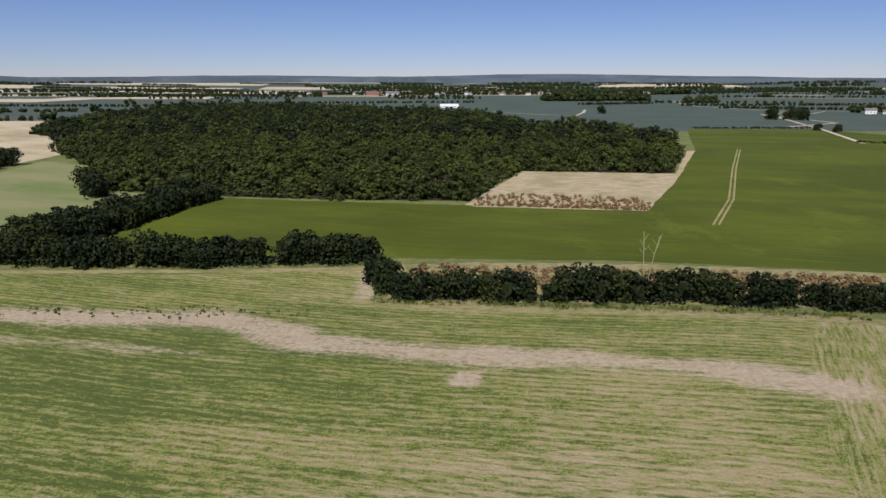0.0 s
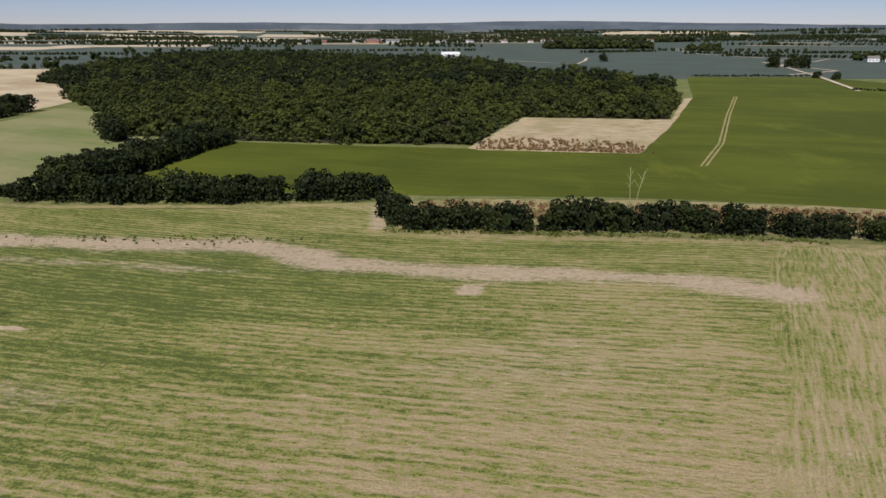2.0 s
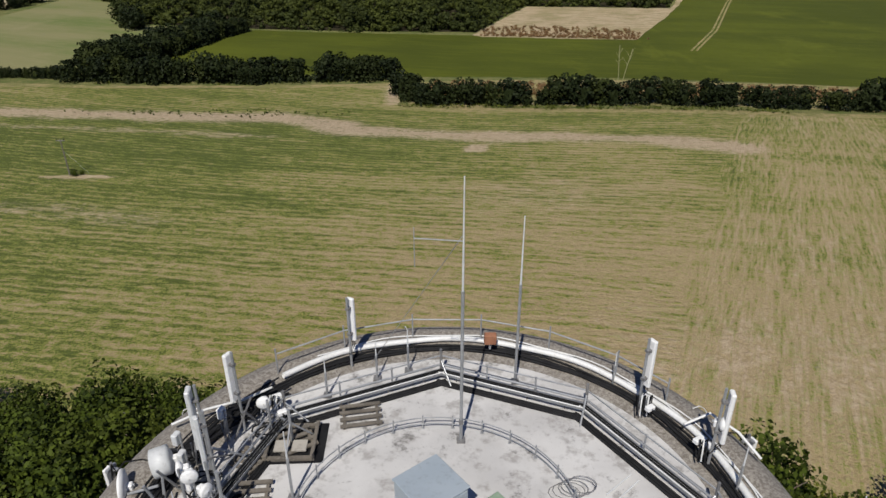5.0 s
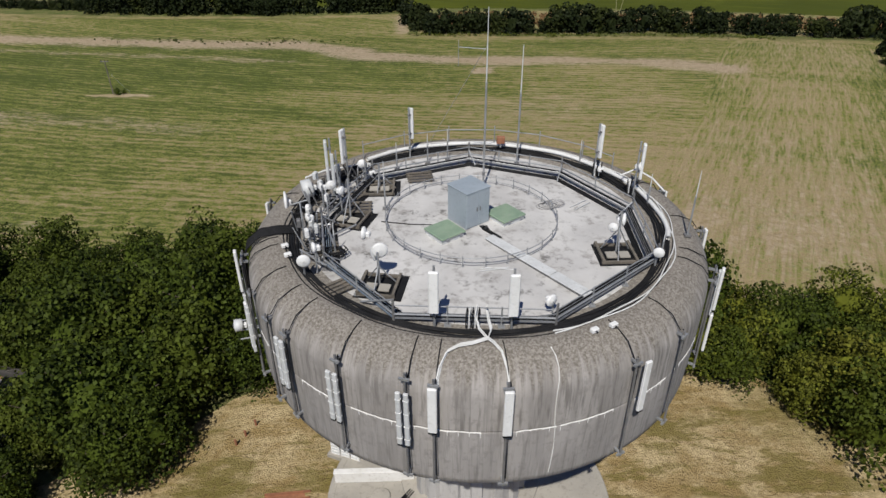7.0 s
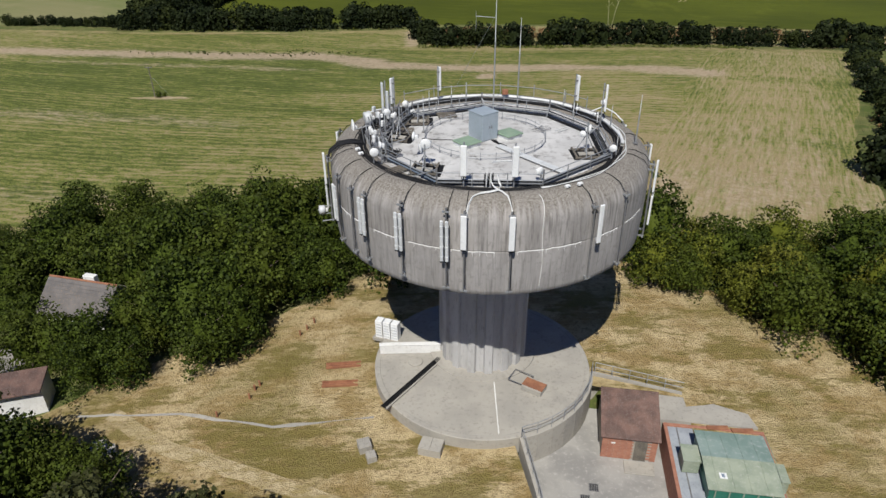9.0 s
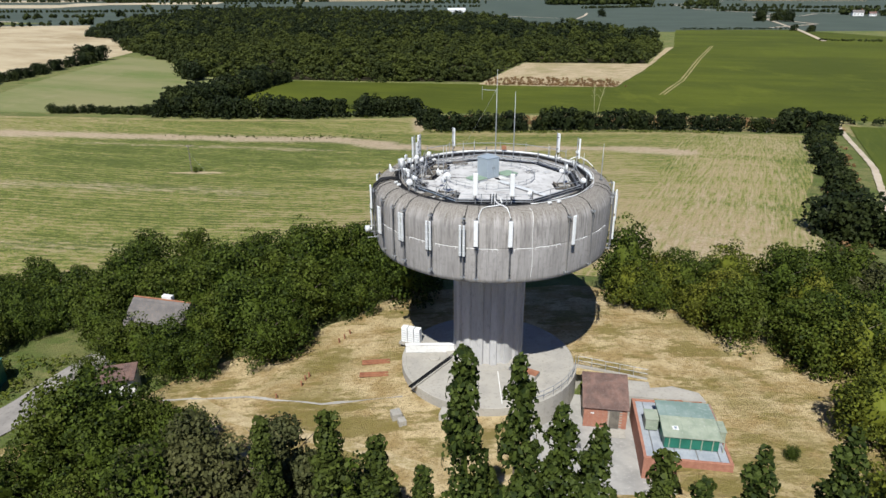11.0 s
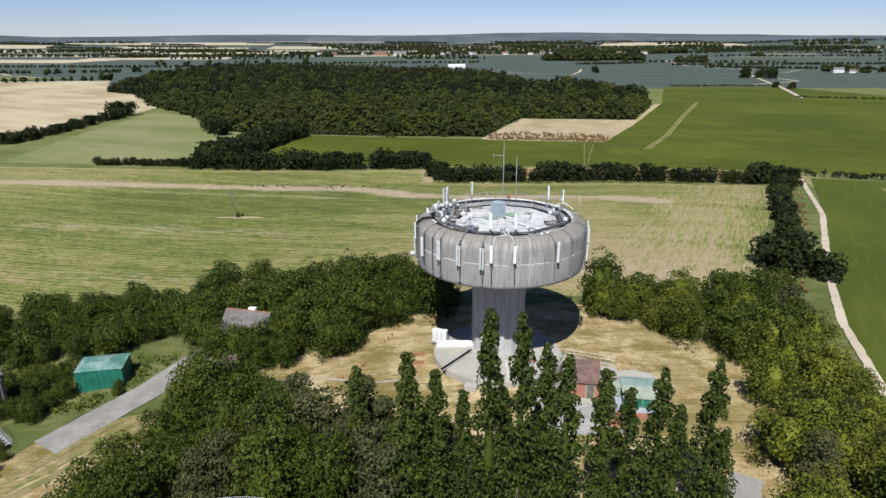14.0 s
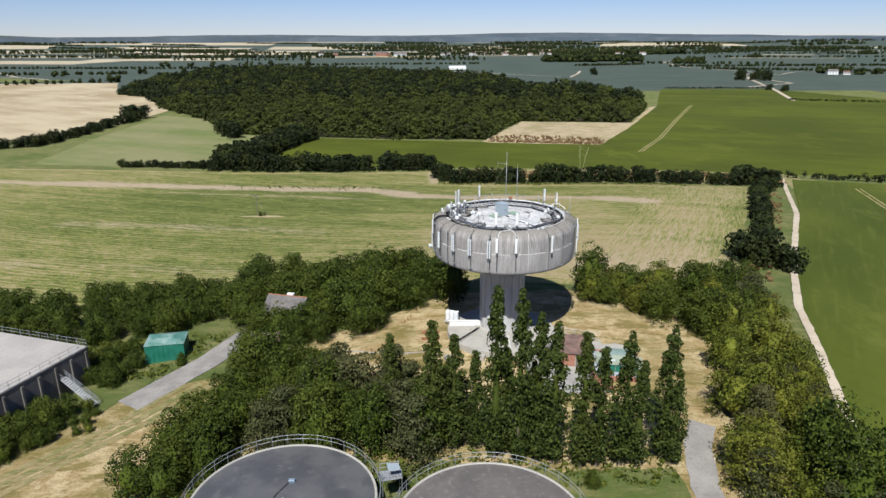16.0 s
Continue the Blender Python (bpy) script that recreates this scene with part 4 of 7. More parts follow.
        box(bm, (0, -0.15, 0.31), (d.length - 0.1, 0.02, 0.10), m)
        box(bm, (0, 0.15, 0.31), (d.length - 0.1, 0.02, 0.10), m)
        part("cable_tray", bm, BLUE_STEEL if i > 6 else STEEL, run, "steel cable tray")
        for k in range(3):
            bm = bmesh.new()
            s = inward * (0.42 + 0.11 * k) + Vector((0, 0, 0.07))
            rod(bm, s, d + s, 0.05, seg=6)
            part("floor_cable", bm, CABLE, run, "thick black cable along the roof")
        for k in range(3):
            bm = bmesh.new()
            rod(bm, inward * (0.08 + 0.1 * k) + Vector((0, 0, 0.34)), d + inward * (0.08 + 0.1 * k) + Vector((0, 0, 0.34)), 0.03, seg=6)
            part("tray_cable", bm, CABLE if k < 2 else (CABLE_WHITE if i in (3, 4, 5) else CABLE), run, "cable in the tray")
        for k in range(4):
            bm = bmesh.new()
            s = d * (k + 0.5) / 4 + inward * 0.18
            rod(bm, s, s + Vector((0, 0, 0.27)), 0.03, seg=6)
            part("tray_leg", bm, DARK_STEEL, run)

    # low round guard rail about the middle
    ring = thing("ring_guard_rail", (TX - 0.25, TY + 0.1, ROOF_Z), "low circular steel guard rail on thin posts", "railing")
    for z in (0.22, 0.5):
        bm = bmesh.new()
        tube(bm, [(4.38 * math.cos(k * math.tau / 72), 4.38 * math.sin(k * math.tau / 72), z) for k in range(72)], 0.022, 6, True)
        part("rail", bm, STEEL, ring)
    for k in range(26):
        bm = bmesh.new()
        a = k * math.tau / 26
        rod(bm, (4.38 * math.cos(a), 4.38 * math.sin(a), 0.03), (4.38 * math.cos(a), 4.38 * math.sin(a), 0.62), 0.026, seg=6)
        box(bm, (4.38 * math.cos(a), 4.38 * math.sin(a), 0.05), (0.12, 0.12, 0.03))
        part("post", bm, STEEL, ring)

    # equipment cabinet and lids
    cab = thing("equipment_cabinet", (-3.55, -25.6, ROOF_Z + 0.1), "tall grey-blue steel equipment cabinet on the roof", "cabinet", turn=38)
    bm = box(bmesh.new(), (0, 0, 1.0), (1.5, 1.5, 1.95), None, 0.02)
    part("body", bm, CABINET, cab)
    bm = box(bmesh.new(), (0, 0, 2.0), (1.58, 1.58, 0.06), None, 0.015)
    part("lid", bm, CABINET, cab)
    for k in range(2):
        bm = box(bmesh.new(), (-0.365 + 0.73 * k, -0.76, 1.0), (0.70, 0.03, 1.8), None, 0.008)
        door = part("door", bm, CABINET, cab)
        part("handle", box(bmesh.new(), (-0.1 + 0.2 * k, -0.79, 1.0), (0.04, 0.05, 0.22)), DARK_STEEL, door, "dark lever handle")
    part("plinth", box(bmesh.new(), (0, 0, 0.02), (1.42, 1.42, 0.1)), DARK_STEEL, cab)
    for x, y in ((-4.75, -27.1), (-1.65, -25.4)):
        lid = thing("access_hatch", (x, y, ROOF_Z + 0.06), "pale green access hatch with a square lid", "hatch", "roof hatches", turn=38)
        part("kerb", box(bmesh.new(), (0, 0, 0.14), (1.35, 1.35, 0.28)), LIGHT_GREY, lid)
        part("cover", box(bmesh.new(), (0, 0, 0.33), (1.5, 1.5, 0.12), None, 0.03), GREEN_GRP, lid)
        for s in (-0.4, 0.4):
            part("hinge", box(bmesh.new(), (s, -0.76, 0.3), (0.16, 0.05, 0.08)), STEEL, lid)
    # duct cover from the cabinet to the rail
    a, b = Vector((-2.6, -27.4, 0)), Vector((1.45, -32.3, 0))
    d = b - a
    for k in range(3):
        duct = thing("duct_cover", a + d * (k + 0.5) / 3 + Vector((0, 0, ROOF_Z + 0.06)), "grey steel duct cover laid across the roof", "duct", "duct covers", turn=math.degrees(math.atan2(d.y, d.x)))
        part("cover", box(bmesh.new(), (0, 0, 0.14), (d.length / 3 - 0.03, 0.55, 0.05), None, 0.01), LIGHT_GREY, duct)
        for s in (-0.22, 0.22):
            part("side", box(bmesh.new(), (0, s, 0.06), (d.length / 3 - 0.06, 0.03, 0.12)), DARK_STEEL, duct)
    for k in range(6):
        pts = [(-3.0 + 0.07 * k, -26.3, ROOF_Z + 0.2), (-2.85 + 0.07 * k, -26.6 - 0.03 * k, ROOF_Z + 0.14), (-2.5 + 0.05 * k, -27.0, ROOF_Z + 0.13), (-2.2 + 0.05 * k, -27.4, ROOF_Z + 0.13)]
        joined_pipe("feeder_cable", pts, 0.025, CABLE, "black cable entering the duct", "cable", "cabinet cables")
    joined_pipe("earth_cable", [(-8.0, -25.7, 19.68), (-6.5, -26.0, 19.69), (-5.2, -26.1, 19.7)], 0.03, CABLE, "thin black cable lying on the roof", "cable", "cabinet cables")

    # tall masts
    def whip(x, y, z0, z1, label, r=0.05):
        ob = thing("mast", (x, y, z0), label, "mast", "roof masts")
        part("tube", rod(bmesh.new(), (0, 0, 0), (0, 0, (z1 - z0) * 0.62), r), STEEL, ob)
        part("whip", rod(bmesh.new(), (0, 0, (z1 - z0) * 0.62), (0, 0, z1 - z0), r * 0.7, r * 0.35), LIGHT_GREY, ob)
        part("foot", box(bmesh.new(), (0, 0, 0.04), (0.3, 0.3, 0.08)), DARK_STEEL, ob)
        return ob
    mast = whip(-2.6, -21.8, ROOF_Z + 0.03, 29.4, "tall thin mast with a side-arm dipole aerial", 0.055)
    part("side_arm", rod(bmesh.new(), (0, 0, 7.75), (-1.45, 0, 7.85), 0.02), STEEL, mast)
    part("dipole", rod(bmesh.new(), (-1.45, 0, 6.9), (-1.45, 0, 8.2), 0.014), STEEL, mast)
    part("guy_clamp", box(bmesh.new(), (0, 0, 0.9), (0.14, 0.14, 0.18)), DARK_STEEL, mast)
    joined_pipe("stay_wire", [(-2.6, -21.8, 27.6), (-6.0, -18.4, 20.4)], 0.012, STEEL, "thin steel stay wire", "wire", "stays", seg=4)
    whip(-0.42, -18.6, ROOF_Z + 0.05, 26.75, "slim white whip aerial on the roof edge", 0.055)
    whip(7.0, -27.6, ROOF_Z + 0.34, 23.4, "leaning white whip aerial on the roof edge", 0.045)
    for x, y, top in ((-4.6, -17.9, 21.6), (-5.8, -18.4, 21.5), (-7.6, -19.4, 21.4), (3.3, -18.9, 21.3), (-10.6, -26.1, 21.9), (-9.9, -28.8, 21.4), (-7.9, -24.3, 22.4), (6.0, -24.1, 21.6), (5.3, -29.2, 21.2)):
        whip(x, y, ROOF_Z + 0.03, top, "short galvanised aerial pole on the roof", 0.045)

    # panels standing on the roof edge
    group = "panels standing on the roof edge"
    for x, y, top, hgt, w, face, mat in ((-6.9, -17.6, 22.75, 1.95, 0.33, 155, WHITE), (3.9, -20.3, 22.75, 2.0, 0.34, 120, WHITE), (5.5, -23.0, 22.8, 2.0, 0.36, 80, WHITE), (-10.25, -21.2, 22.85, 2.0, 0.36, -120, WHITE),
                                         (-10.75, -23.2, 23.1, 2.3, 0.42, -80, LIGHT_GREY), (-10.35, -23.9, 22.7, 2.1, 0.20, -60, LIGHT_GREY), (-5.15, -34.3, 22.5, 1.95, 0.40, -5, WHITE), (-2.1, -34.5, 22.5, 1.95, 0.40, 5, WHITE)):
        panel_antenna((x, y, top - hgt), face, hgt, w, 0.16, "white sector panel antenna on a steel pole" if mat is WHITE else "grey slim panel antenna on a steel pole", group, 0.12, top - hgt - ROOF_Z - 0.03, mat, 0.0)

    # dishes and their poles
    for x, y, z, face, size, label in ((-7.55, -31.0, 21.25, 10, 0.72, "round white microwave dish on a tripod"), (-7.9, -30.5, 20.75, -60, 0.62, "round white microwave dish on a tripod"), (-8.4, -29.6, 21.3, -100, 0.6, "white dish seen edge-on on a tripod"),
                                       (-10.9, -31.0, 20.7, 10, 0.6, "white microwave dish by the roof rim"), (-10.6, -30.2, 20.9, -70, 0.5, "small white dish by the roof rim"), (-11.4, -27.3, 20.8, -60, 0.45, "small white dish by the roof rim"), (-11.2, -24.4, 21.0, -70, 0.5, "small white dish on a pole"),
                                       (-10.5, -25.2, 21.5, 20, 0.5, "small white dish on a pole"), (-9.9, -25.6, 21.4, 60, 0.45, "small white dish on a pole"), (3.55, -28.5, 21.35, 75, 0.62, "white microwave dish on a braced pole"), (3.0, -28.8, 21.1, -30, 0.45, "small white dish on a braced pole"),
                                       (4.8, -30.2, 20.6, -20, 0.5, "white oval dish by the railing"), (-0.4, -33.5, 20.4, 35, 0.55, "white mesh dish by the railing"), (5.7, -23.0, 21.5, 60, 0.5, "small white dish at the railing"),
                                       (-9.4, -21.3, 20.9, 10, 0.5, "small round white dish at the railing")):
        dish((x, y, z), face, size, label)
    dish((-11.9, -23.6, 20.6), -70, 0.95, "shrouded grey drum-shaped dish at the roof rim", tilt=8, shroud=True)
    dish((-13.2, -24.2, 20.05), -75, 1.1, "large white dish hanging over the roof rim", tilt=0)
    for x, y, h, label in ((-7.6, -31.4, 1.75, "weighted tripod stand with timber base frame"), (3.3, -28.8, 2.35, "weighted tripod stand with timber base frame"), (-9.6, -25.4, 2.3, "weighted tripod stand with timber base frame"), (-8.4, -21.9, 1.5, "weighted tripod stand with timber base frame")):
        st = thing("aerial_stand", (x, y, ROOF_Z + 0.04), label, "stand", "aerial stands", turn=random.Random(h).uniform(-20, 20))
        part("pole", rod(bmesh.new(), (0, 0, 0.05), (0, 0, h), 0.055), STEEL, st)
        for k in range(3):
            a = k * math.tau / 3 + 0.4
            part("leg", rod(bmesh.new(), (0.75 * math.cos(a), 0.75 * math.sin(a), 0.1), (0, 0, h * 0.62), 0.03), STEEL, st)
        for s in (-0.78, 0.78):
            part("base_beam", box(bmesh.new(), (0, s, 0.07), (1.7, 0.14, 0.12)), TIMBER, st)
            part("cross_beam", box(bmesh.new(), (s, 0, 0.19), (0.12, 1.7, 0.10)), TIMBER, st)
        part("mat", box(bmesh.new(), (0.1, 0, 0.0), (2.1, 1.9, 0.03)), CABLE, st, "black rubber mat")
        for s in (-0.3, 0.3):
            part("ballast_slab", box(bmesh.new(), (s, -0.3, 0.17), (0.5, 0.5, 0.08), None, 0.01), CONCRETE, st, "concrete ballast slab")
    # poles and struts of the crowded western rim
    for (x, y, z0), (x2, y2, z2) in (((-11.0, -30.7, 0.1), (-11.0, -30.7, 1.4)), ((-10.5, -30.4, 0.1), (-10.5, -30.2, 1.5)), ((-11.3, -27.4, 0.1), (-11.3, -27.4, 1.4)), ((-11.1, -24.6, 0.1), (-11.1, -24.6, 1.6)), ((-12.1, -23.7, 0.3), (-11.9, -23.4, 1.1)),
                                     ((-9.6, -22.6, 0.1), (-10.6, -23.4, 1.3)), ((-8.6, -21.0, 0.1), (-9.6, -21.3, 1.2)), ((-10.9, -25.9, 0.5), (-9.9, -28.9, 0.6)), ((-11.6, -26.0, 0.5), (-10.9, -29.5, 0.6)), ((-11.4, -29.4, 0.7), (-10.0, -30.6, 0.6)), ((-0.3, -33.3, 0.05), (-0.3, -33.3, 0.9)),
                                     ((4.8, -30.0, 0.05), (4.8, -30.0, 1.1)), ((-9.2, -21.5, 0.05), (-9.2, -21.5, 1.6)), ((-10.1, -24.9, 0.05), (-10.1, -24.9, 2.2)), ((-10.4, -27.6, 0.3), (-9.2, -26.4, 0.3)), ((-10.9, -28.3, 0.35), (-9.6, -30.4, 0.35)), ((-8.3, -32.6, 0.1), (-6.9, -33.7, 1.0)), ((-13.1, -24.4, 0.3), (-12.0, -24.3, 0.6))):
        tagged(part("support_pole", rod(bmesh.new(), (x, y, ROOF_Z + z0), (x2, y2, ROOF_Z + z2), 0.045), STEEL), "galvanised scaffold pole holding aerials", "pole", "support poles")
    # crowded gear on the western side
    crowd = random.Random(44)
    for k in range(34):
        a, r = crowd.uniform(-128, -62), crowd.uniform(7.6, 9.0)
        p = polar(a, r, ROOF_Z + 0.05)
        q = p + Vector((crowd.uniform(-0.7, 0.7), crowd.uniform(-0.7, 0.7), crowd.uniform(0.4, 1.6)))
        tagged(part("support_pole", rod(bmesh.new(), p, q, crowd.uniform(0.025, 0.05), seg=6), crowd.choice((STEEL, STEEL, DARK_STEEL))), "galvanised strut holding aerials", "pole", "support poles")
    for k in range(16):
        a, r = crowd.uniform(-125, -60), crowd.uniform(7.4, 9.2)
        p = polar(a, r, ROOF_Z + 0.12)
        pts = [p + Vector((0.35 * math.cos(t * 0.7) * (1 + 0.03 * t), 0.35 * math.sin(t * 0.7), 0.02 * t)) for t in range(20)]
        joined_pipe("cable_coil", pts, 0.03, CABLE, "coiled black cable on the roof", "cable", "cable coils")
    for k in range(12):
        a, r = crowd.uniform(-122, -64), crowd.uniform(7.8, 9.0)
        ob = thing("radio_box", polar(a, r, ROOF_Z + 0.05), "small grey radio box on a bracket", "box", "radio boxes", turn=a)
        hgt = crowd.uniform(0.5, 1.5)
        part("case", box(bmesh.new(), (0, -0.1, hgt), (0.3, 0.2, 0.42), None, 0.03), crowd.choice((WHITE, LIGHT_GREY, DARK_STEEL)), ob)
        part("bracket", rod(bmesh.new(), (0, 0.05, 0), (0, 0.05, hgt + 0.2), 0.035, seg=6), STEEL, ob)
    coil = thing("wire_coil", (0.9, -24.1, ROOF_Z + 0.05), "tangled coil of dark wire on the roof", "wire")
    for k in range(5):
        part("loop", tube(bmesh.new(), [((0.5 + 0.1 * math.sin(3 * k)) * math.cos(t / 12 * math.tau) + 0.15 * k - 0.3, 0.35 * math.sin(t / 12 * math.tau) + 0.05 * k, 0.04 * k + 0.03) for t in range(12)], 0.014, 4, True), DARK_STEEL, coil)
    for k, (x, y, turn) in enumerate(((1.9, -24.2, 40), (2.1, -24.5, 42), (-3.1, -30.1, 5), (-3.2, -30.3, 12), (-2.9, -30.0, -8))):
        tagged(part("loose_rod", rod(bmesh.new(), Vector((x, y, ROOF_Z + 0.1)), Vector((x + 1.3 * math.cos(radians(turn)), y + 1.3 * math.sin(radians(turn)), ROOF_Z + 0.1)), 0.025, seg=6), LIGHT_GREY), "loose pale rod lying on the roof", "rod", "loose rods")
    for x, y, w, d, turn in ((-10.3, -28.5, 1.1, 0.9, 20), (-9.7, -22.8, 1.0, 0.8, -30), (-11.6, -25.4, 0.9, 0.7, 10), (-9.6, -31.8, 1.6, 0.8, 40), (-8.3, -21.9, 1.3, 1.0, 30), (-9.3, -24.3, 1.4, 1.1, 5), (-6.2, -20.6, 1.5, 1.1, 10)):
        pl = thing("timber_base", (x, y, ROOF_Z + 0.05), "weathered timber grillage under aerial gear", "pallet", "timber bases", turn=turn)
        for k in range(4):
            part("board", box(bmesh.new(), (0, (k - 1.5) * d / 3.2, 0.13), (w, 0.14, 0.06)), TIMBER, pl)
        for s in (-0.4, 0.4):
            part("bearer", box(bmesh.new(), (s * w, 0, 0.05), (0.1, d, 0.1)), TIMBER, pl)
    for x, y, z in ((-12.0, -29.4, 20.0), (-12.3, -28.6, 20.0), (-10.6, -26.6, 19.9), (1.9, -34.6, 20.02), (1.1, -34.9, 20.0), (-9.2, -20.4, 20.4), (-8.9, -21.0, 20.2), (4.1, -20.9, 20.3), (5.2, -22.6, 20.4)):
        jb = thing("junction_box", (x, y, z - 0.06), "small white junction box among cables", "box", "junction boxes", turn=30)
        part("case", box(bmesh.new(), (0, 0, 0.09), (0.34, 0.22, 0.18), None, 0.03), WHITE, jb)
        part("gland", rod(bmesh.new(), (0, -0.1, 0.09), (0, -0.2, 0.09), 0.03), CABLE, jb)
    for cx, cy, n, lo in ((4.0, -20.6, 5, 0.3), (-3.6, -34.3, 5, 0.2), (5.3, -22.8, 3, 0.3), (-9.3, -20.6, 4, 0.2)):
        for k in range(n):
            x = cx + 0.12 * (k - n / 2)
            pts = [(x, cy - 0.2, ROOF_Z + lo), (x, cy - 0.15, ROOF_Z + 0.8), (x + 0.05, cy, ROOF_Z + 1.05), (x + 0.08, cy + 0.2, ROOF_Z + 0.8), (x + 0.1, cy + 0.3, ROOF_Z + lo)]
            joined_pipe("cable_loop", pts, 0.026, CABLE_WHITE if k % 2 else CABLE, "looped jumper cable by an antenna", "cable", "jumper loops")
    for pts in ([(-12.6, -21.6, 20.2), (-11.6, -21.0, 20.35), (-10.4, -20.4, 20.3), (-9.6, -19.6, 20.2)], [(5.0, -21.8, 20.4), (5.9, -21.6, 20.7), (6.7, -22.2, 20.4), (7.2, -23.0, 20.0)]):
        joined_pipe("white_cable", pts, 0.05, CABLE_WHITE, "thick white cable at the roof rim", "cable", "rim cables")
    rb = thing("red_lamp_box", (-1.3, -16.9, 20.0), "small rust-red box on the roof railing", "box")
    part("case", box(bmesh.new(), (0, 0, 0.5), (0.5, 0.3, 0.45), None, 0.03), RUST, rb)
    part("stem", rod(bmesh.new(), (0, 0, 0), (0, 0, 0.3), 0.05), STEEL, rb)

    # poles and panels down the drum wall
    white = "white panel antenna on a pole strapped to the drum"
    slim = "slim paired panel antennas on a pole strapped to the drum"
    for a, z0, z1, panels, label in ((-9.9, 13.9, 19.5, [(0, 17.05, 2.25, 0.36)], white), (3.7, 13.9, 19.5, [(0, 17.05, 2.25, 0.36)], white), (-15.3, 14.0, 19.6, [(-0.2, 16.1, 2.75, 0.2), (0.12, 16.1, 2.75, 0.2)], slim),
                                     (-29.8, 14.2, 19.5, [(-0.22, 16.2, 2.6, 0.22), (0.1, 16.2, 2.6, 0.2)], slim), (-44.5, 14.3, 19.3, [(-0.25, 16.3, 2.6, 0.24), (0.1, 16.3, 2.6, 0.24)], slim), (30.0, 13.9, 19.3, [(0.35, 16.6, 2.6, 0.3)], white),
                                     (44.5, 13.9, 19.2, [], "bare steel aerial pole strapped to the drum"), (-52, 14.2, 19.2, [], "bare steel aerial pole strapped to the drum"), (67, 13.9, 19.3, [(0.2, 17.4, 2.3, 0.3), (0.2, 14.9, 2.2, 0.3)], white),
                                     (72, 13.9, 19.3, [(0.1, 16.4, 2.6, 0.22)], slim), (-62, 14.2, 19.3, [(-0.2, 15.9, 2.6, 0.26), (0.15, 15.9, 2.6, 0.2)], slim), (-74, 14.6, 19.5, [(-0.2, 17.5, 2.3, 0.34)], white), (-78, 14.6, 19.4, [(0.2, 15.4, 2.5, 0.24)], slim),
                                     (90, 13.9, 19.3, [(0.1, 16.8, 2.3, 0.3)], white), (112, 13.9, 19.4, [(0, 16.8, 2.3, 0.3)], white), (-105, 13.9, 19.4, [(0, 16.8, 2.3, 0.3)], white)):
        wall_pole(a, z0, z1, panels, label)
    p = polar(-74, 12.35, 15.6)
    dish(p, -74, 0.62, "white shrouded dish bracketed off the drum wall", shroud=True)
    for dz in (0.25, -0.35, -0.9):
        tagged(part("wall_bracket", rod(bmesh.new(), polar(-74, 11.35, 15.6 + dz), polar(-74, 12.5, 15.6 + dz), 0.04), STEEL), "galvanised outrigger arm on the drum wall", "bracket", "outriggers")


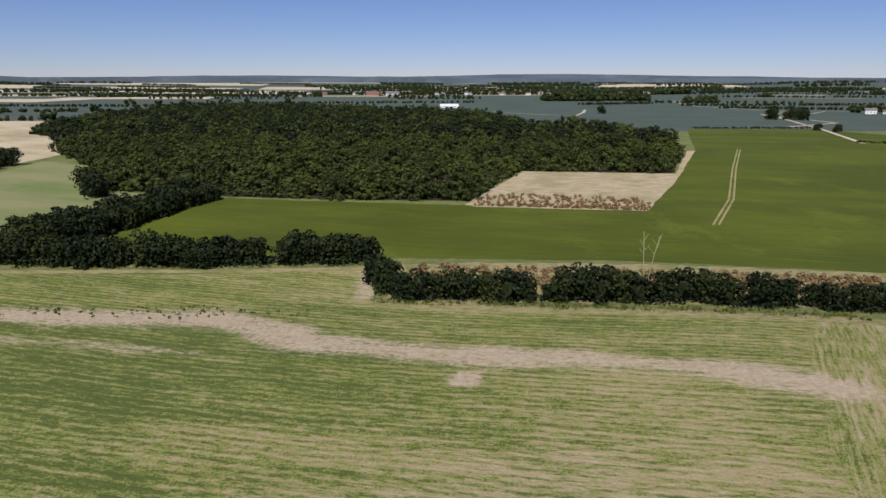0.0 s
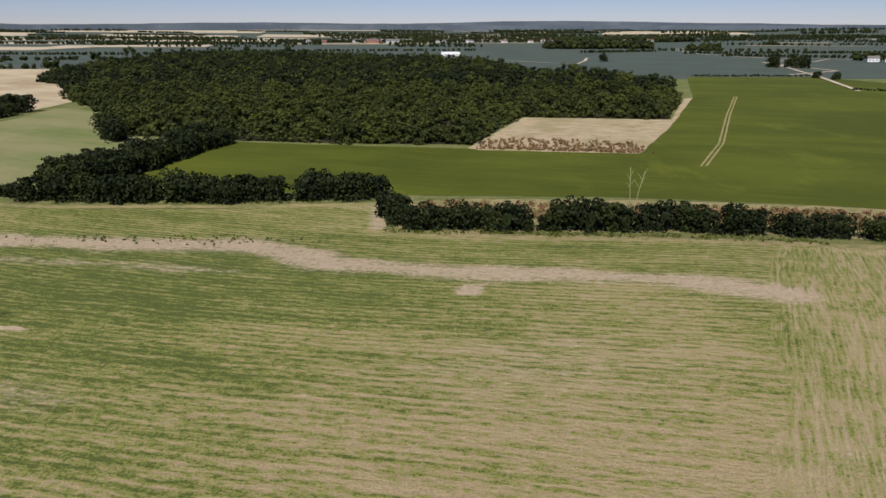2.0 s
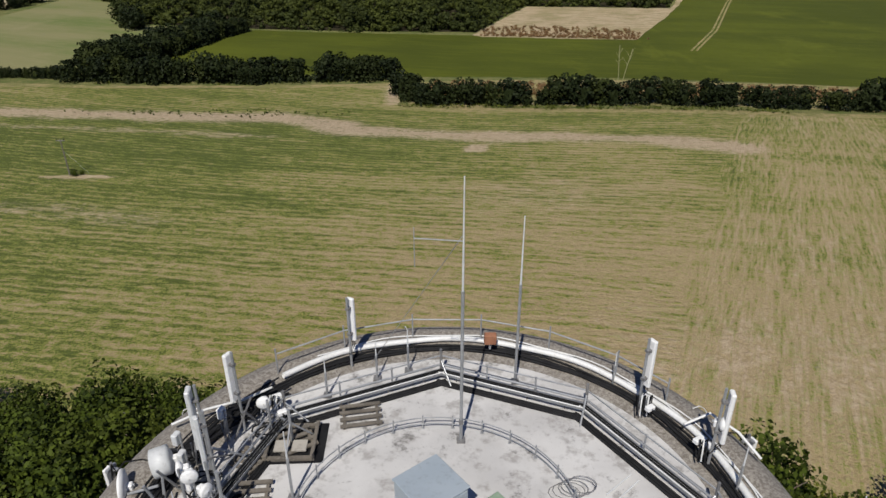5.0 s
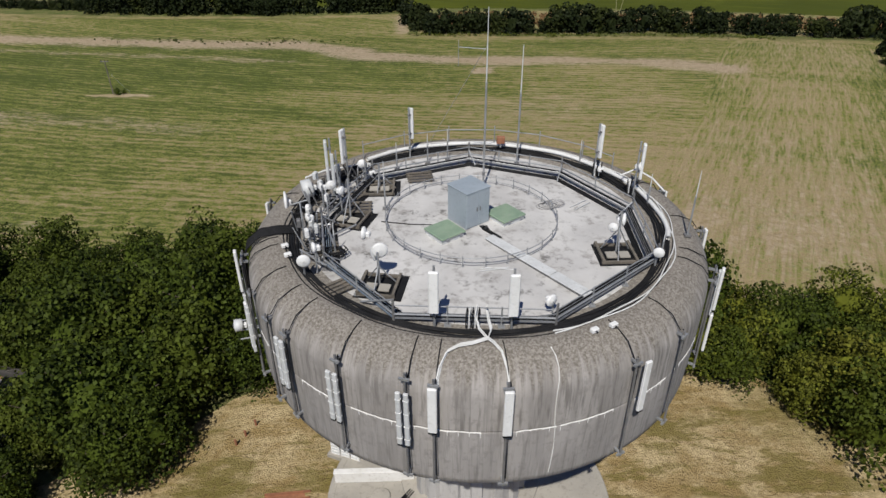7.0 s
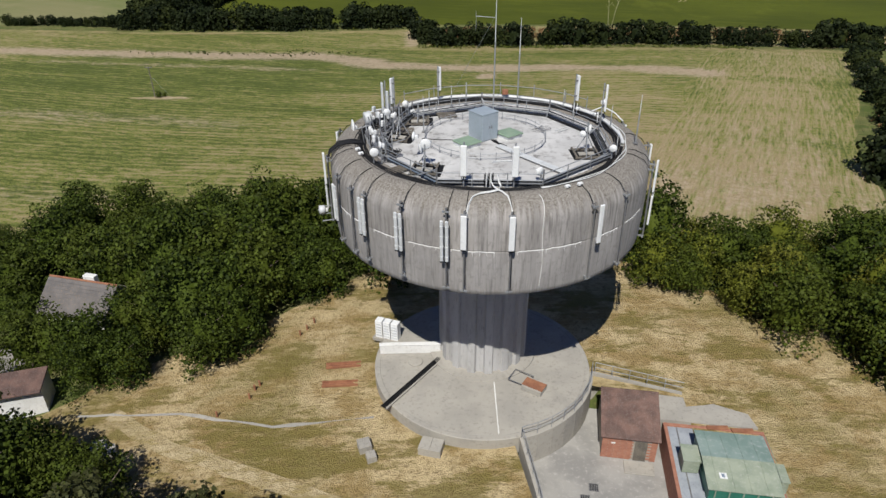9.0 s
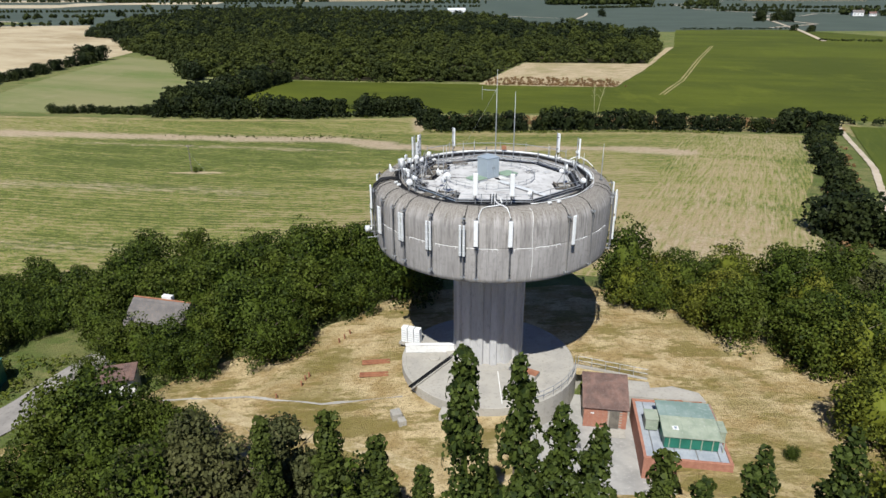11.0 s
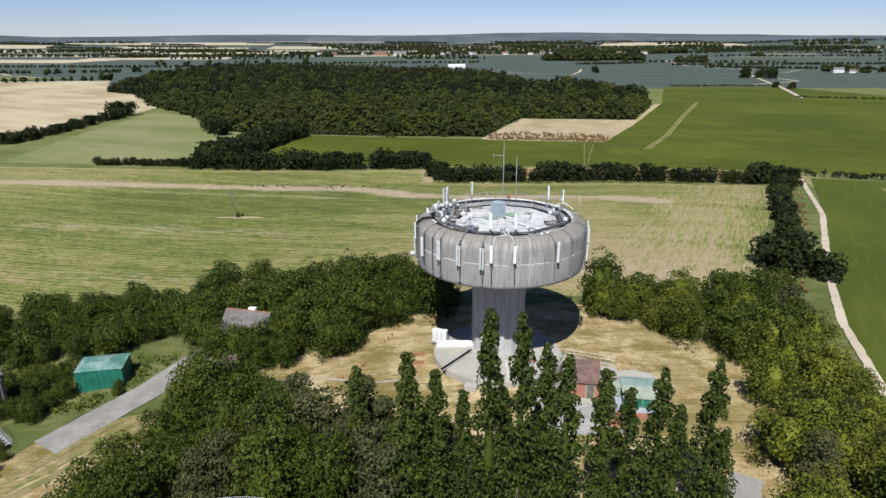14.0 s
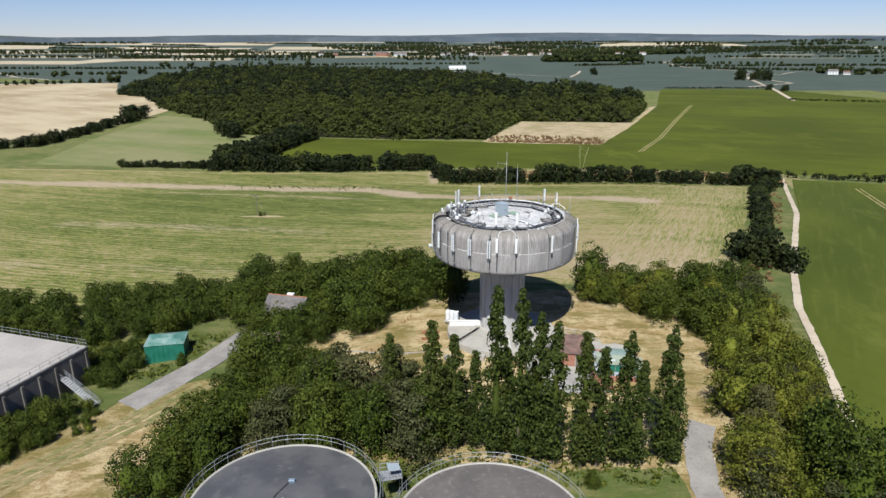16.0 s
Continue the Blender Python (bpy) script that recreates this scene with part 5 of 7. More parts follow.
# ---- compound round the tower ----
def compound():
    slab_c, slab_r, z = (-3.3, -27.4), 9.05, 0.42
    apron = thing("tower_apron", (*slab_c, z), "round weathered concrete apron under the tower", "apron")
    bm = bmesh.new()
    rings = lathe(bm, [(slab_r, -1.6), (slab_r, -0.04), (slab_r - 0.06, 0.0), (slab_r - 0.42, 0.0), (slab_r - 0.46, -0.03), (0.5, 0.03)], 96)
    bm.faces.new(rings[-1])
    bmesh.ops.recalc_face_normals(bm, faces=bm.faces)
    part("slab", bm, CONCRETE, apron)
    part("drain_line", box(bmesh.new(), (0.9, -5.6, 0.012), (0.08, 5.6, 0.03)), RENDER, apron, "pale joint in the concrete")
    a, b = Vector((-6.9, -27.2)), Vector((-11.2, -33.1))
    tr = thing("cable_trench", (*((a + b) / 2), z + 0.03), "dark open cable trench with pipes across the apron", "trench", turn=math.degrees(math.atan2(b.y - a.y, b.x - a.x)))
    L = (b - a).length
    part("channel", box(bmesh.new(), (0, 0, 0.03), (L, 0.5, 0.06)), CABLE, tr)
    for k in range(3):
        part("pipe", rod(bmesh.new(), (-L / 2, -0.15 + 0.15 * k, 0.1), (L / 2, -0.15 + 0.15 * k, 0.1), 0.05), CABLE, tr)
    part("kerb", box(bmesh.new(), (0, 0.33, 0.06), (L, 0.12, 0.14)), CONCRETE, tr)
    hat = thing("valve_hatch", (0.45, -30.4, z), "rusty steel valve hatch in a concrete upstand", "hatch", turn=-32)
    part("upstand", box(bmesh.new(), (0.55, -0.3, 0.22), (1.7, 1.3, 0.44), None, 0.02), CONCRETE, hat)
    part("cover", box(bmesh.new(), (0.55, -0.3, 0.47), (1.75, 0.95, 0.06)), RUST, hat, "rusty steel cover plate")
    for p, q in (((-1.6, -0.7), (0.0, -0.7)), ((-1.6, 0.7), (0.0, 0.7)), ((-1.6, -0.7), (-1.6, 0.7)), ((0, -0.7), (0, 0.7))):
        part("frame_bar", rod(bmesh.new(), (*p, 0.35), (*q, 0.35), 0.04), DARK_STEEL, hat)
    mh = thing("manhole", (-8.9, -27.6, z), "round concrete manhole cover", "manhole")
    bm = bmesh.new()
    bm.faces.new(lathe(bm, [(0.62, 0), (0.62, 0.12), (0.55, 0.16), (0.1, 0.17)], 32)[-1])
    part("cover", bm, CONCRETE, mh)
    # white outhouse wall and aerial cabinets west of the shaft
    wl = thing("white_wall", (-9.4, -26.3, z), "low white-painted wall beside the shaft", "wall", turn=2)
    part("face", box(bmesh.new(), (0, 0, 0.45), (5.2, 0.3, 0.9), None, 0.02), RENDER, wl)
    part("coping", box(bmesh.new(), (0, 0, 0.93), (5.3, 0.42, 0.08), None, 0.02), RENDER, wl)
    cb = thing("roadside_cabinet", (-12.2, -23.8, 0.25), "tall white steel cabinets with open louvred doors", "cabinet", turn=-20)
    for k in range(3):
        body = part("body", box(bmesh.new(), (k * 0.75, 0, 0.95), (0.66, 0.7, 1.9), None, 0.02), WHITE, cb)
        for j in range(5):
            part("louvre", box(bmesh.new(), (k * 0.75, -0.37, 0.4 + 0.28 * j), (0.5, 0.04, 0.1)), LIGHT_GREY, body)
    part("base", box(bmesh.new(), (0.75, 0, 0.0), (2.6, 1.1, 0.3)), CONCRETE, cb)

    # sunken yard with retaining walls
    bm = prism(bmesh.new(), YARD_POLY, YARD_Z - 0.3, YARD_Z)
    tagged(part("yard", bm, YARD, None, "", False), "stained concrete yard floor below the apron", "yard", kind="structure")

    def wall_run(pts, tops, name, label):
        for (ax, ay), (bx, by), t0, t1 in zip(pts, pts[1:], tops, tops[1:]):
            d = Vector((bx - ax, by - ay, 0))
            side = d.cross((0, 0, 1)).normalized() * 0.14
            bm = bmesh.new()
            vs = [bm.verts.new((x + s * side.x, y + s * side.y, zz)) for x, y, t in ((ax, ay, t0), (bx, by, t1)) for s in (-1, 1) for zz in (YARD_Z - 0.3, t)]
            for f in ((0, 1, 3, 2), (4, 6, 7, 5), (0, 4, 5, 1), (2, 3, 7, 6), (1, 5, 7, 3), (0, 2, 6, 4)):
                bm.faces.new([vs[i] for i in f])
            bmesh.ops.recalc_face_normals(bm, faces=bm.faces)
            tagged(part(name, bm, CONCRETE), label, "wall", "yard walls", "structure")
    arc = [(slab_c[0] + 9.2 * math.cos(radians(a)), slab_c[1] + 9.2 * math.sin(radians(a))) for a in range(-74, -9, 8)]
    wall_run(arc, [0.5] * len(arc), "retaining_wall", "curved concrete retaining wall of the apron")
    wall_run([arc[0], (0.0, -40.5), (0.7, -46.0)], [0.5, -0.4, -1.6], "retaining_wall", "sloping concrete retaining wall of the yard")
    wall_run([arc[-1], (6.0, -29.0), (12.6, -31.2)], [0.5, 0.45, 0.2], "retaining_wall", "concrete retaining wall behind the brick hut")

    def hand_rail(pts, label):
        p0 = pts[0]
        ob = thing("hand_rail", p0, label, "railing", "yard hand rails")
        loc = [Vector(p) - Vector(p0) for p in pts]
        for z in (0.55, 1.05):
            part("rail", tube(bmesh.new(), [p + Vector((0, 0, z)) for p in loc], 0.03), STEEL, ob)
        for p, q in zip(loc, loc[1:]):
            for k in range(max(1, round((q - p).length / 1.4))):
                f = p + (q - p) * k / max(1, round((q - p).length / 1.4))
                part("post", rod(bmesh.new(), f, f + Vector((0, 0, 1.05)), 0.03, seg=6), STEEL, ob)
    hand_rail([(x, y, 0.5) for x, y in arc], "galvanised hand rail on the curved retaining wall")
    hand_rail([(*arc[0], 0.5), (0.0, -40.5, -0.4), (0.7, -46.0, -1.6)], "galvanised hand rail down the sloping wall")
    hand_rail([(6.0, -29.0, 0.45), (12.6, -31.2, 0.2)], "galvanised hand rail behind the brick hut")

    bm = prism(bmesh.new(), [(9.95, -33.9), (17.2, -34.9), (17.0, -33.4), (12.75, -31.3), (9.95, -30.5)], YARD_Z - 0.2, 0.02)
    tagged(part("slab", bm, CONCRETE), "stained concrete slab behind the plant block", "slab", kind="structure")

    # brick hut: courses of single bricks on the seen sides, tiled roof of rows
    hut = thing("brick_hut", (7.75, -33.6, YARD_Z), "small red brick hut with a lichened tile roof", "hut", turn=-8.5)
    W, D, H = 4.0, 4.4, 2.35
    part("wall_core", box(bmesh.new(), (0, 0, H / 2), (W - 0.06, D - 0.06, H)), MORTAR, hut)
    brick = mesh_of("brick", box(bmesh.new(), (0, 0, 0), (0.44, 0.06, 0.135), None, 0.008), BRICK)
    for row in range(15):
        zz = 0.09 + row * 0.152
        for k in range(9):
            x = -W / 2 + 0.22 + 0.46 * k
            x -= 0.0 if row % 2 else 0.1
            if 0.35 < x < 1.35 and zz < 2.0:
                continue
            b = new("brick", brick)
            b.parent, b.location = hut, (max(-W / 2 + 0.2, min(W / 2 - 0.2, x)), -D / 2 + 0.02, zz)
    for s in (-1, 1):
        bm = bmesh.new()
        vs = [bm.verts.new(p) for p in ((s * (W / 2 - 0.03), -D / 2, H), (s * (W / 2 - 0.03), D / 2, H), (s * (W / 2 - 0.03), 1.2, H + 1.38))]
        bm.faces.new(vs)
        bmesh.ops.solidify(bm, geom=bm.faces[:], thickness=0.1 * s)
        part("gable", bm, BRICK, hut)
    door = part("door", box(bmesh.new(), (0.85, -D / 2 + 0.0, 1.0), (0.9, 0.08, 1.98)), TIMBER, hut, "brown boarded door")
    part("handle", box(bmesh.new(), (1.15, -D / 2 - 0.06, 1.0), (0.04, 0.05, 0.14)), DARK_STEEL, door)
    part("lintel", box(bmesh.new(), (0.85, -D / 2 - 0.0, 2.08), (1.3, 0.1, 0.16)), CONCRETE, hut)
    part("notice", box(bmesh.new(), (-1.2, -D / 2 - 0.03, 1.6), (0.3, 0.02, 0.12)), WHITE, hut, "small white notice plate")
    # two roof slopes: long to the front, short behind
    tile = mesh_of("roof_tile", box(bmesh.new(), (0, 0, 0), (0.31, 0.46, 0.03), None, 0.006), TILE)
    for (y0, z0), (y1, z1), n in (((-D / 2 - 0.22, H - 0.05), (1.2, H + 1.5), 10), ((1.2, H + 1.5), (D / 2 + 0.2, H + 0.3), 4)):
        slope = math.atan2(z1 - z0, y1 - y0)
        bm = bmesh.new()
        m = Matrix.Translation((0, (y0 + y1) / 2, (z0 + z1) / 2 - 0.06)) @ Matrix.Rotation(slope, 4, "X")
        box(bm, (0, 0, 0), (W + 0.34, math.hypot(y1 - y0, z1 - z0), 0.06), m)
        deck = part("roof_deck", bm, TILE, hut)
        for r in range(n):
            for c in range(14):
                t = new("roof_tile", tile)
                f = (r + 0.5) / n
                t.parent = deck
                t.matrix_local = Matrix.Translation((-2.02 + 0.311 * c, y0 + (y1 - y0) * f, z0 + (z1 - z0) * f + 0.0)) @ Matrix.Rotation(slope + (0.05 if z1 > z0 else -0.05), 4, "X")
    bm = bmesh.new()
    rod(bm, (-W / 2 - 0.17, 1.2, H + 1.49), (W / 2 + 0.17, 1.2, H + 1.49), 0.12, seg=8)
    part("ridge", bm, TILE, hut)

    # flat-roofed block with green plant housing
    blk = thing("plant_block", (13.3, -38.9, YARD_Z), "low flat-roofed brick block with grey felt roof", "outbuilding", turn=-8)
    W, D, H = 7.3, 8.6, 2.05
    part("wall", box(bmesh.new(), (0, 0, H / 2), (W, D, H)), BRICK, blk)
    part("roof", box(bmesh.new(), (0, 0, H + 0.02), (W - 0.5, D - 0.5, 0.04)), FELT, blk)
    for x, y, w, d in ((0, D / 2 - 0.13, W + 0.02, 0.26), (0, -D / 2 + 0.13, W + 0.02, 0.26), (W / 2 - 0.13, 0, 0.26, D - 0.52), (-W / 2 + 0.13, 0, 0.26, D - 0.52)):
        part("coping", box(bmesh.new(), (x, y, H + 0.09), (w, d, 0.18), None, 0.02), BRICK, blk)
    for k in range(4):
        part("felt_seam", box(bmesh.new(), (-2.7 + 1.8 * k, 0, H + 0.045), (0.1, D - 0.55, 0.012)), DARK_STEEL, blk)
    hs = thing("plant_housing", (13.75, -39.1, YARD_Z + H + 0.04), "weathered green sheet-metal plant housing", "housing", turn=-8)
    W, D, H2 = 4.5, 5.0, 1.15
    part("body", box(bmesh.new(), (0, 0, H2 / 2 + 0.1), (W, D, H2)), GREEN_STEEL, hs)
    for k in range(6):
        part("rib", box(bmesh.new(), (-W / 2 + 0.4 + 0.9 * k, -D / 2 - 0.02, H2 / 2), (0.08, 0.06, H2)), GREEN_ROOF, hs)
    for y0, z0, y1, z1, mat in ((-D / 2 - 0.15, H2 + 0.12, 0.0, H2 + 0.42, GREEN_ROOF), (0.0, H2 + 0.42, D / 2 + 0.15, H2 + 0.2, PALE_ROOF)):
        bm = bmesh.new()
        m = Matrix.Translation((0, (y0 + y1) / 2, (z0 + z1) / 2)) @ Matrix.Rotation(math.atan2(z1 - z0, y1 - y0), 4, "X")
        box(bm, (0, 0, 0), (W + 0.3, math.hypot(y1 - y0, z1 - z0), 0.06), m)
        panel = part("roof_sheet", bm, mat, hs)
        for k in range(5):
            bm = bmesh.new()
            box(bm, (-W / 2 + 1.06 * (k + 0.5), 0, 0.05), (0.03, math.hypot(y1 - y0, z1 - z0), 0.02), m)
            part("standing_seam", bm, mat, panel)
    for x, y in ((-W / 2 - 0.75, 0.4), (W / 2 + 0.42, -0.6)):
        sb = part("side_unit", box(bmesh.new(), (x, y, 0.7), (1.1 if x < 0 else 0.8, 1.5, 1.1), None, 0.03), GREEN_ROOF, hs, "green side duct")
        part("side_lid", box(bmesh.new(), (x, y, 1.28), (1.2 if x < 0 else 0.9, 1.6, 0.07)), GREEN_ROOF, sb)
    part("notice", box(bmesh.new(), (-W / 2 + 1.0, -1.5, H2 + 0.31), (0.5, 0.5, 0.02), None), WHITE, hs, "white and blue warning notice")
    part("notice_mark", box(bmesh.new(), (-W / 2 + 1.0, -1.5, H2 + 0.33), (0.2, 0.3, 0.02), None), BLUE_STEEL, hs, "blue mark on the notice")
    for k, (x, y) in enumerate(((-1.0, 4.15), (-0.2, 4.25), (0.8, 4.1), (1.6, 4.2))):
        p = Vector((14.2, -39.0, 0)) + Matrix.Rotation(radians(-8), 3, "Z") @ Vector((x, y, 0))
        tagged(part("scrap_sheet", box(bmesh.new(), (p.x, p.y, YARD_Z + 2.05 + 0.23), (0.8, 0.35, 0.1), Matrix(), 0.01), RUST), "rusty scrap sheet on the parapet", "scrap", "scrap sheets")
    for x, y in ((4.4, -38.4), (3.6, -39.4)):
        g = thing("drain_grate", (x, y, YARD_Z), "dark iron drain grate in the yard", "drain", "drain grates", turn=-8)
        part("frame", box(bmesh.new(), (0, 0, 0.01), (0.7, 0.7, 0.03)), DARK_STEEL, g)
        for k in range(5):
            part("bar", box(bmesh.new(), (-0.24 + 0.12 * k, 0, 0.035), (0.05, 0.6, 0.02)), CABLE, g)
    part_ = thing("doorstep", (8.1, -36.7, YARD_Z), "pale concrete step before the hut door", "step", turn=-8.5)
    part("slab", box(bmesh.new(), (0, 0, 0.06), (2.2, 1.2, 0.12), None, 0.02), CONCRETE, part_)
    # small things on the grass
    for x, y, w, d, h, turn, label in ((-7.4, -36.4, 1.7, 1.2, 0.55, -15, "concrete inspection chamber with a slab lid"), (-12.4, -36.0, 0.95, 0.95, 0.5, 20, "small concrete chamber with a pale lid"), (-11.8, -37.0, 0.7, 0.7, 0.4, 20, "small concrete chamber with a pale lid"), (-33.4, -34.6, 1.2, 0.9, 0.3, 30, "low concrete chamber with a slab lid"), (-32.4, -35.2, 1.2, 0.9, 0.3, 30, "low concrete chamber with a slab lid")):
        ch = thing("inspection_chamber", (x, y, land(x, y)), label, "chamber", "inspection chambers", turn=turn)
        part("upstand", box(bmesh.new(), (0, 0, h / 2), (w, d, h + 0.2)), CONCRETE, ch)
        for s in (-0.25, 0.25):
            part("lid", box(bmesh.new(), (s * w, 0, h + 0.14), (w * 0.49, d * 1.05, 0.08), None, 0.015), CONCRETE, ch)
    for x, y, turn in ((-15.2, -26.9, 6), (-15.2, -29.2, 4)):
        tr = thing("rusty_trough", (x, y, land(x, y)), "rusty steel channel lying in the grass", "trough", "rusty troughs", turn=turn)
        part("base", box(bmesh.new(), (0, 0, 0.1), (3.0, 0.5, 0.06)), RUST, tr)
        for s in (-0.25, 0.25):
            part("side", box(bmesh.new(), (0, s, 0.22), (3.0, 0.05, 0.26)), RUST, tr)
    for x, y in ((-22.4, -29.2), (-22.1, -28.7), (-22.6, -30.2), (-24.8, -32.0), (-19.9, -22.2), (-19.4, -21.4), (-18.9, -20.4)):
        s = thing("marker_post", (x, y, land(x, y)), "short weathered rust-brown marker post in the grass", "post", "marker posts")
        part("stake", box(bmesh.new(), (0, 0, 0.3), (0.14, 0.14, 0.7), Matrix.Rotation(radians(6), 4, "X"), 0.01), RUST, s)
        part("plate", box(bmesh.new(), (0, -0.08, 0.6), (0.18, 0.03, 0.14)), RUST, s)

    # sheds, house and green kiosk to the west
    def gabled(name, at, w, d, h, rise, wall, roof, label, category, turn):
        ob = thing(name, at, label, category, turn=turn)
        part("wall", box(bmesh.new(), (0, 0, h / 2 - 0.2), (w, d, h + 0.4)), wall, ob)
        for s in (-1, 1):
            slope = math.atan2(rise, d / 2 + 0.25)
            m = Matrix.Translation((0, s * (d / 4 + 0.12), h + rise / 2)) @ Matrix.Rotation(-s * slope, 4, "X")
            deck = part("roof", box(bmesh.new(), (0, 0, 0), (w + 0.5, math.hypot(rise, d / 2 + 0.25), 0.1), m), roof, ob)
            n = int(math.hypot(rise, d / 2) / 0.35)
            for r in range(n):
                part("slate_course", box(bmesh.new(), (0, (r + 0.5 - n / 2) * 0.36, 0.062 + 0.004 * (r % 2)), (w + 0.5, 0.34, 0.02), m @ Matrix.Rotation(radians(2), 4, "X")), roof, deck)
            bm = bmesh.new()
            vs = [bm.verts.new(p) for p in ((s * w / 2, -d / 2, h - 0.05), (s * w / 2, d / 2, h - 0.05), (s * w / 2, 0, h + rise - 0.05))]
            bm.faces.new(vs)
            bmesh.ops.solidify(bm, geom=bm.faces[:], thickness=0.15)
            part("gable", bm, wall, ob)
        part("ridge", rod(bmesh.new(), (-w / 2 - 0.25, 0, h + rise + 0.05), (w / 2 + 0.25, 0, h + rise + 0.05), 0.11), RUST, ob)
        return ob
    z = land(-42, -19)
    house = gabled("cottage", (-41.3, -18.0, z), 7.2, 5.6, 3.0, 2.4, RENDER, SLATE, "low cottage with an old slate roof among trees", "house", -14)
    part("chimney", box(bmesh.new(), (0.3, 0.6, 5.3), (1.3, 0.6, 0.9), None, 0.04), RENDER, house, "white chimney stack")
    for x in (-1.8, 1.6):
        win = part("window", box(bmesh.new(), (x, -2.83, 1.6), (1.2, 0.08, 1.1)), WHITE, house)
        part("pane", box(bmesh.new(), (x, -2.88, 1.6), (1.05, 0.03, 0.95)), CABLE, win)
    z = land(-41, -28.5)
    sh = thing("white_shed", (-42.0, -29.3, z), "small white shed with a rusty flat roof", "shed", turn=16)
    part("wall", box(bmesh.new(), (0, 0, 1.2), (3.6, 2.6, 2.7)), RENDER, sh)
    bm = box(bmesh.new(), (0, 0, 2.66), (3.8, 3.2, 0.14), Matrix.Rotation(radians(4), 4, "X"), 0.02)
    part("roof", bm, TILE, sh)
    part("door", box(bmesh.new(), (1.72, -0.2, 0.95), (0.06, 0.9, 1.9)), DARK_STEEL, sh, "dark door")
    z = land(-60, -26.5)
    kiosk = thing("green_kiosk", (-60.2, -27.2, z), "dark green steel kiosk with a hipped pale roof", "kiosk", turn=12)
    W, D, H = 6.2, 4.8, 3.0
    part("body", box(bmesh.new(), (0, 0, H / 2 - 0.1), (W, D, H + 0.2)), GREEN_STEEL, kiosk)
    bm = bmesh.new()
    base = [bm.verts.new((sx * (W / 2 + 0.1), sy * (D / 2 + 0.1), H)) for sx, sy in ((-1, -1), (1, -1), (1, 1), (-1, 1))]
    top = [bm.verts.new((sx * 1.2, sy * 0.7, H + 0.55)) for sx, sy in ((-1, -1), (1, -1), (1, 1), (-1, 1))]
    bm.faces.new(top)
    bm.faces.new(base[::-1])
    for i in range(4):
        bm.faces.new((base[i], base[(i + 1) % 4], top[(i + 1) % 4], top[i]))
    part("roof", bm, KIOSK_ROOF, kiosk, "pale weathered green roof")
    for k in range(2):
        door = part("door", box(bmesh.new(), (W / 2 + 0.02, -0.6 + 1.2 * k, 1.15), (0.05, 1.1, 2.1), None, 0.01), GREEN_STEEL, kiosk)
        part("handle", box(bmesh.new(), (W / 2 + 0.07, -0.15 + 0.3 * k, 1.1), (0.05, 0.05, 0.2)), DARK_STEEL, door)
    for k in range(6):
        part("rib", box(bmesh.new(), (-W / 2 + 0.5 + 0.8 * k, -D / 2 - 0.02, H / 2), (0.06, 0.05, H - 0.1)), GREEN_STEEL, kiosk)

    # flat-topped reservoir with rails and stair
    res = thing("reservoir", (-86.0, -42.0, -5.6), "large flat-topped concrete reservoir with railings", "reservoir", turn=-17)
    W, D, H = 27.0, 24.0, 6.1
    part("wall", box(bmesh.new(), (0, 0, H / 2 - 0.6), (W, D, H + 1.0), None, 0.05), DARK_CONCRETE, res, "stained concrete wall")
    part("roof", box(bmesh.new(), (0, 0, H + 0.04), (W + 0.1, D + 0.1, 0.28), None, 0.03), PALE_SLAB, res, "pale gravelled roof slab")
    for p, q in (((W / 2, -D / 2), (W / 2, D / 2)), ((-W / 2, D / 2), (W / 2, D / 2)), ((-W / 2, -D / 2), (W / 2, -D / 2))):
        p, q = Vector((*p, H + 0.15)) * 1.0, Vector((*q, H + 0.15))
        for zz in (0.55, 1.1):
            part("rail", rod(bmesh.new(), p + Vector((0, 0, zz)), q + Vector((0, 0, zz)), 0.03, seg=6), STEEL, res)
        for k in range(15):
            f = p + (q - p) * k / 14
            part("rail_post", rod(bmesh.new(), f, f + Vector((0, 0, 1.1)), 0.03, seg=6), STEEL, res)
    for k in range(9):
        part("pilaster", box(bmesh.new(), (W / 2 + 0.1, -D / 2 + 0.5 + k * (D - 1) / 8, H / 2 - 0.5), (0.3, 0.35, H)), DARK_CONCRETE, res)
    a, b = Vector((-72.2, -39.0, -1.6)), Vector((-64.8, -42.4, -5.4))
    st = thing("steel_stair", b, "straight galvanised steel stair with hand rails", "stair")
    d, side = a - b, (a - b).cross((0, 0, 1)).normalized() * 0.5
    for s in (-1, 1):
        part("stringer", rod(bmesh.new(), side * s, d + side * s, 0.07), STEEL, st)
        for zz in (0.5, 1.0):
            part("hand_rail", rod(bmesh.new(), side * s + Vector((0, 0, zz)), d + side * s + Vector((0, 0, zz)), 0.03), STEEL, st)
        for k in range(5):
            f = d * k / 4 + side * s
            part("rail_post", rod(bmesh.new(), f, f + Vector((0, 0, 1.0)), 0.03, seg=6), STEEL, st)
    for k in range(20):
        f = d * (k + 0.5) / 20
        part("tread", box(bmesh.new(), f, (0.28, 1.0, 0.04), None), LIGHT_GREY, st).rotation_euler = (0, 0, 0)
    ld = thing("landing", (-73.0, -38.6, -5.2), "steel stair landing against the reservoir", "landing", turn=-17)
    part("deck", box(bmesh.new(), (0, 0, 3.6), (1.8, 1.4, 0.06)), STEEL, ld)
    for sx in (-0.8, 0.8):
        for sy in (-0.6, 0.6):
            part("leg", rod(bmesh.new(), (sx, sy, -0.3), (sx, sy, 3.6), 0.05), STEEL, ld)
